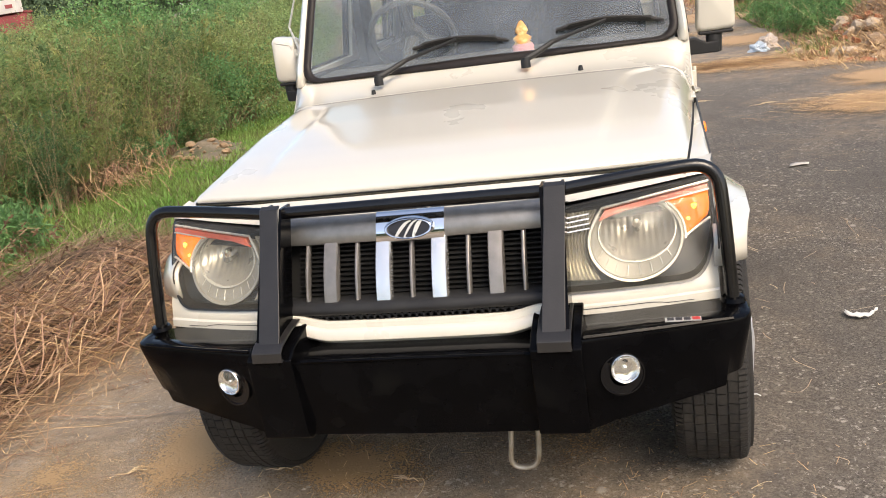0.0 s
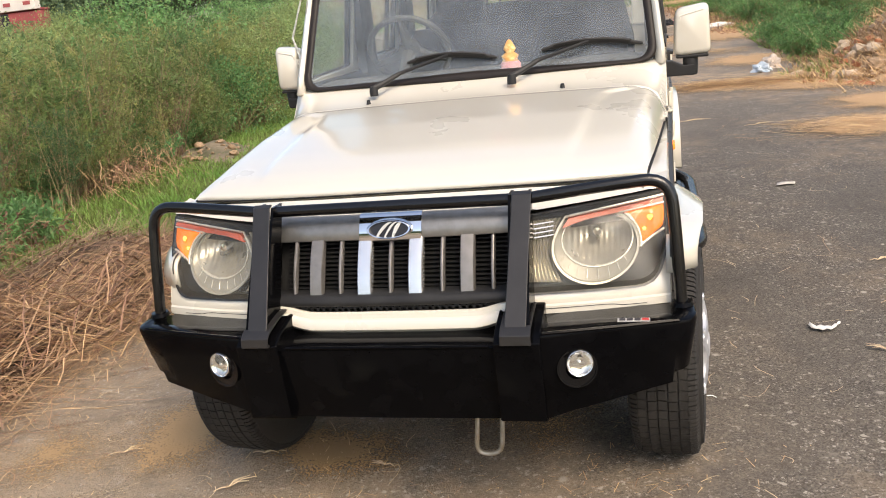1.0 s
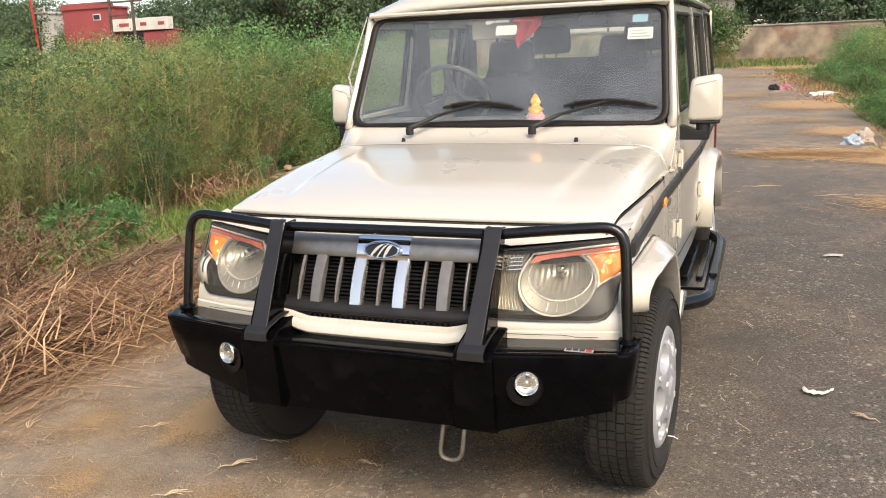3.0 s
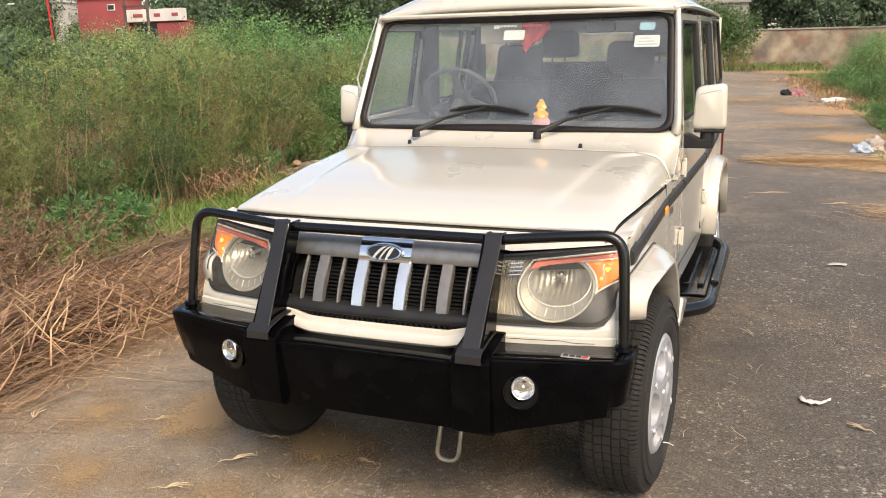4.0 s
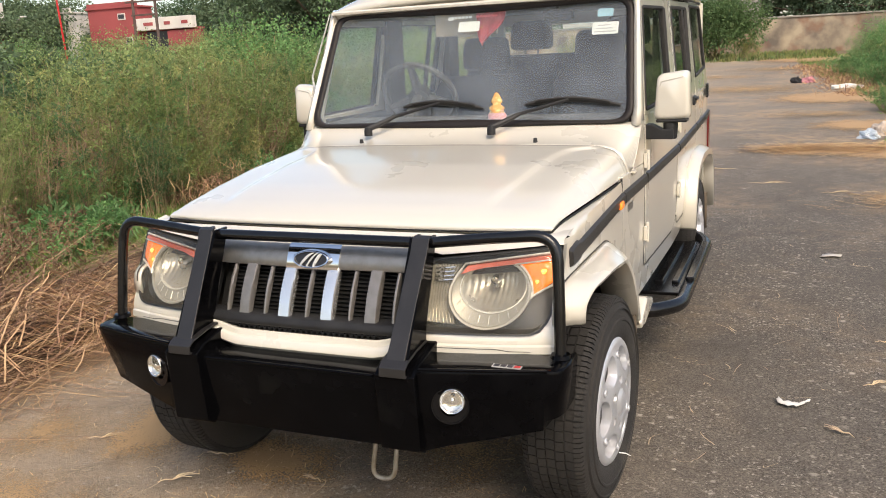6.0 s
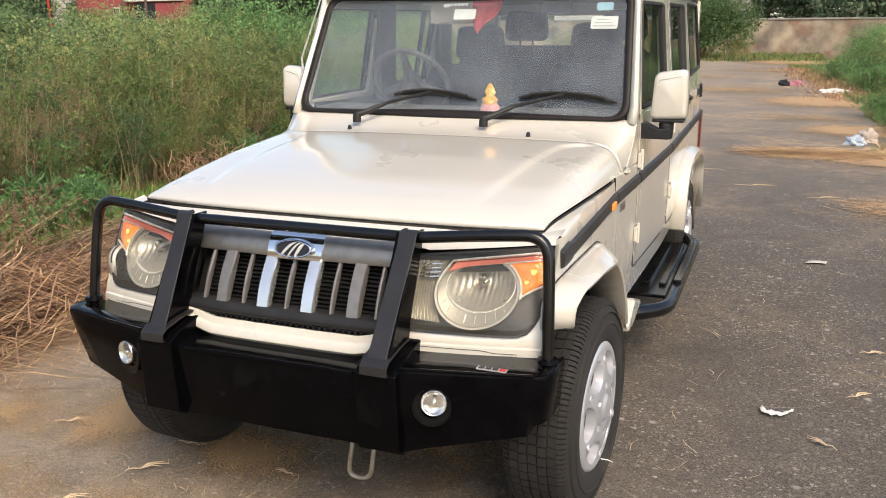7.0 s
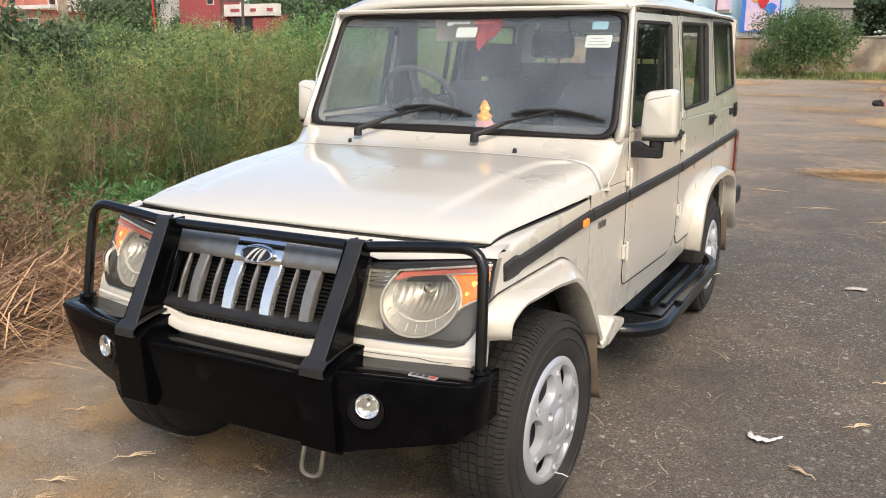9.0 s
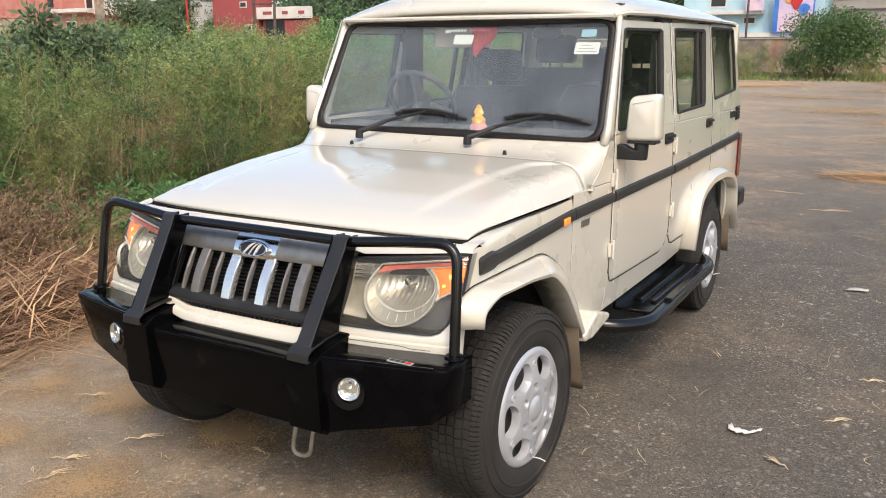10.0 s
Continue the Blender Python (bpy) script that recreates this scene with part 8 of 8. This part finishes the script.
tagged(ob, "loose dry straws scattered on the asphalt", "straw", kind="stuff")
# chaff and broken straw before the car and by the straw edge
cf = Soup()
n = 2600
cl = np.array([(-0.95, 0.0), (-0.4, -0.15), (-1.6, -0.45), (-1.45, 0.85), (-1.35, -1.0), (0.25, 0.15), (-0.1, 0.6), (-0.55, -0.75), (-1.9, 0.2), (0.6, -0.3)])[rg.integers(0, 10, n)]
x, y = cl[:, 0] + rg.normal(0, 0.24, n), cl[:, 1] + rg.normal(0, 0.19, n)
ang, ln = rg.uniform(0, 6.28, n), 0.006 + 0.05 * rg.uniform(0, 1, n) ** 3
t = np.linspace(-0.5, 0.5, 3)[None, :, None]
d = np.stack([np.cos(ang), np.sin(ang), rg.normal(0, 0.06, n)], 1) * ln[:, None]
pts = np.stack([x, y, np.full(n, 0.016)], 1)[:, None] + d[:, None] * t
cf.stalks(pts, 0.0017, 0.0011, 0)
ob = cf.make("chaff", [DRY_PALE])
tagged(ob, "broken straw and chaff scattered on the asphalt", "chaff", kind="stuff")
# pebbles
n = 3200
x, y = rg.uniform(-1.9, 4.2, n), -1.9 + 12 * rg.uniform(0, 1, n) ** 1.6
bm = bmesh.new()
for i in range(n):
    r = 0.0025 + 0.0085 * rg.uniform(0, 1) ** 3
    c = Vector((x[i], y[i], gz(y[i]) + 0.003))
    top = bm.verts.new(c + Vector((0, 0, r * 0.45)))
    ring = [bm.verts.new(c + Vector((r * rg.uniform(0.7, 1.2) * math.cos(k * 1.257), r * rg.uniform(0.7, 1.2) * math.sin(k * 1.257), 0))) for k in range(5)]
    for k in range(5):
        bm.faces.new((top, ring[k], ring[(k + 1) % 5]))
ob = part("pebbles", bm, surf("pale_pebble", (0.34, 0.30, 0.25), (0.22, 0.195, 0.165), 30, 0.9, island=0.4), None, smooth=0)
tagged(ob, "small pale pebbles loose on the asphalt", "pebbles", kind="stuff")


def scrap(name, pts, z, m, label, category, w=0.03, lift=0.012):
    """A crumpled strip lying on the ground."""
    bm = bmesh.new()
    rows = []
    for i, (x, y) in enumerate(pts):
        ww = w * (0.85 + 0.25 * math.sin(i * 1.9 + 1)) * (0.6 if i in (0, len(pts) - 1) else 1)
        rows.append([(x - ww * 0.3, y - ww, z + 0.004), (x, y - ww * 0.3, z + lift * (1 + math.sin(i * 2.3))), (x + ww * 0.2, y + ww * 0.3, z + lift * 0.6), (x + ww * 0.3, y + ww, z + 0.004)])
    loft(bm, rows)
    ob = part(name, bm, m, None, smooth=70, solid=0.003)
    return tagged(ob, label, category)


scrap("plastic_scrap", [(1.325, 0.985), (1.332, 0.958), (1.345, 0.938), (1.360, 0.945), (1.372, 0.930), (1.388, 0.942), (1.402, 0.932), (1.416, 0.952), (1.428, 0.962), (1.436, 0.985), (1.447, 0.990)], 0.010, PLASTIC_W, "torn white plastic scrap on the asphalt", "litter", 0.022, 0.004)
scrap("lime_mark", [(1.565, 3.62), (1.6, 3.64), (1.65, 3.65), (1.69, 3.64)], 0.008, LIME, "pale lime splash on the asphalt", "mark", 0.05, 0.001)


def crumple(name, x, y, rx, ry, h, turn, m, label):
    """A crumpled bag lying on the ground."""
    bm = bmesh.new()
    bmesh.ops.create_icosphere(bm, subdivisions=4, radius=1)
    for v in bm.verts:
        c = v.co.copy()
        f = 1 + 0.45 * noise.noise(c * 1.6 + Vector((x, y, 0))) - 0.35 * abs(noise.noise(c * 3.7 + Vector((0, x, y)))) - 0.16 * abs(noise.noise(c * 8.0))
        v.co = Vector((c.x * rx * f, c.y * ry * f, max(-0.15, c.z) * h * f + 0.12 * h))
    ob = part(name, bm, m, None, smooth=25)
    ob.matrix_basis = pose(x, y, gz(y) + 0.01, 0, 0, turn)
    return tagged(ob, label, "litter")


crumple("plastic_bag", 2.42, 11.25, 0.13, 0.22, 0.11, 25, BLUE_BAG, "crumpled pale blue bag at the road edge")
crumple("plastic_bag", 2.60, 11.6, 0.12, 0.17, 0.17, 70, STONE_BAG, "crumpled dusty grey bag at the road edge")
crumple("sack", 2.75, 23.3, 0.42, 0.16, 0.12, 20, PLASTIC_W, "flattened white sack at the road edge")
crumple("cloth_rag", 1.85, 26.6, 0.22, 0.16, 0.16, 10, surf("faded_pink_cloth", (0.52, 0.23, 0.26), (0.40, 0.16, 0.19), 8, 0.9), "crumpled pink cloth on the road edge")
crumple("cloth_rag", 1.5, 26.5, 0.18, 0.16, 0.17, 40, surf("black_cloth", (0.02, 0.02, 0.022), None, 8, 0.9), "crumpled black cloth on the road edge")
# dead grass along the far road edge
fg = Soup()
n = 2600
y = rg.uniform(20, 38, n)
x = np.array([lerp(R_EDGE, v) for v in y]) + rg.normal(0.15, 0.4, n)
base = np.stack([x, y, np.array([gz(v) for v in y]) - 0.03], 1)
way = unit(np.stack([rg.normal(0, 0.7, n), rg.normal(0, 0.7, n), np.full(n, 0.7)], 1))
fg.leaves(base, way, sides(rg, way), rg.uniform(0.10, 0.32, n), rg.uniform(0.012, 0.03, n), 0)
ob = fg.make("dead_grass", [DRY])
tagged(ob, "rust-brown dead grass along the far road edge", "grass", kind="stuff")
# forked straws lying on the asphalt
for x, y, a, k2 in ((1.70, 1.25, 0.7, 1.0), (1.56, 0.72, 2.4, 1.0), (1.80, 1.84, 0.3, 0.9), (-0.73, -0.75, 1.2, 1.2), (-0.80, -0.62, 0.5, 1.1), (-1.74, -0.33, 2.0, 1.6), (1.1, 6.9, 0.2, 3.2), (0.62, 8.0, 2.9, 3.4), (1.75, 6.35, 0.4, 2.4), (2.0, 6.2, 2.5, 2.6), (0.35, 6.1, 1.9, 2.2), (-0.67, -0.14, 0.15, 0.9), (-0.70, -0.36, 0.75, 1.1), (-1.23, -0.16, 0.5, 1.2), (-0.2, -0.2, 2.8, 0.7)):
    bm = bmesh.new()
    for k, (da, ln) in enumerate(((0, 0.085), (0.25, 0.075), (-0.2, 0.06), (0.45, 0.05), (3.1, 0.05))):
        b, ln = a + da, ln * k2
        tube(bm, [(x, y, 0.010), (x + ln * 0.5 * math.cos(b + 0.1), y + ln * 0.5 * math.sin(b + 0.1), 0.018), (x + ln * math.cos(b), y + ln * math.sin(b), 0.012)], [0.003, 0.0025, 0.0012], 5)
    ob = part("forked_straw", bm, CREAM_STRAW, None)
    tagged(ob, "forked piece of pale straw on the asphalt", "straw")

# low heap of soil and broken stone in the verge behind the straw
def verge_heap(x, y):
    u, v = (x + 4.7) * 0.82 + (y - 7.1) * 0.57, -(x + 4.7) * 0.57 + (y - 7.1) * 0.82
    return 0.20 * math.exp(-(u / 0.40) ** 2 - (v / 0.85) ** 2)


bm = bmesh.new()
loft(bm, [[(x, y, gz(y) - 0.06 + verge_heap(x, y) + 0.045 * noise.noise((x * 5, y * 5, 1)) * (verge_heap(x, y) > 0.02)) for x in span(-5.85, -3.55, 34)] for y in span(5.55, 8.65, 40)])
ob = part("soil_heap", bm, surf("pale_rubble_soil", (0.25, 0.20, 0.135), (0.15, 0.12, 0.08), 7, 0.95, bump=0.9, bscale=24, stain=(0.07, 0.075, 0.035), sscale=5, smin=0.48), None, smooth=50)
tagged(ob, "low heap of pale soil and rubble in the weedy verge", "mound", kind="structure")
for k in range(70):
    x, y = rr.gauss(-4.65, 0.3), rr.gauss(7.0, 0.45)
    sc = rr.uniform(0.012, 0.035) if k % 6 else rr.uniform(0.035, 0.07)
    ob = new("stone", rr.choice(ROCKS[1:3]))
    ob.location, ob.rotation_euler = (x, y, gz(y) - 0.06 + verge_heap(x, y) + sc * 0.3), (rr.uniform(-0.5, 0.5), rr.uniform(-0.5, 0.5), rr.uniform(0, 6))
    ob.scale = (sc, sc * rr.uniform(0.6, 1.2), sc * rr.uniform(0.5, 0.9))
    tagged(ob, "pale rubble stone lying in the weedy verge", "stone", "verge stones")

# windrow of sand and straw across the road, and straw on the sand by the edge
wr2 = Soup()
for n, cx, cy, sx, sy, r, hmax in ((900, 1.75, 9.8, 0.55, 0.2, 0.0048, 0.09), (600, 2.9, 9.9, 0.55, 0.4, 0.0048, 0.08), (520, 2.65, 5.85, 0.42, 0.30, 0.0034, 0.04)):
    x, y = rg.normal(cx, sx, n), rg.normal(cy, sy, n)
    x = np.where(x < 0.75, 1.6 + np.abs(x - 0.75), x)
    ang = rg.normal(0.05, 0.5, n)
    d = np.stack([np.cos(ang), np.sin(ang), rg.normal(0, 0.08, n)], 1) * rg.uniform(0.05, 0.42, n)[:, None]
    t = np.linspace(-0.5, 0.5, 4)[None, :, None]
    cu = np.stack([rg.normal(0, 0.04, n), rg.normal(0, 0.04, n), np.zeros(n)], 1)
    z0 = np.array([gz(v) for v in y]) + 0.014 + hmax * rg.uniform(0, 1, n) * np.exp(-((y - cy) / sy) ** 2)
    pts = np.stack([x, y, z0], 1)[:, None] + d[:, None] * t + cu[:, None] * t ** 2 * 2
    wr2.stalks(pts, r, r * 0.6, 0)
ob = wr2.make("road_straw", [DRY_PALE])
tagged(ob, "dry straw lying in a low ridge across the road", "straw", kind="stuff")
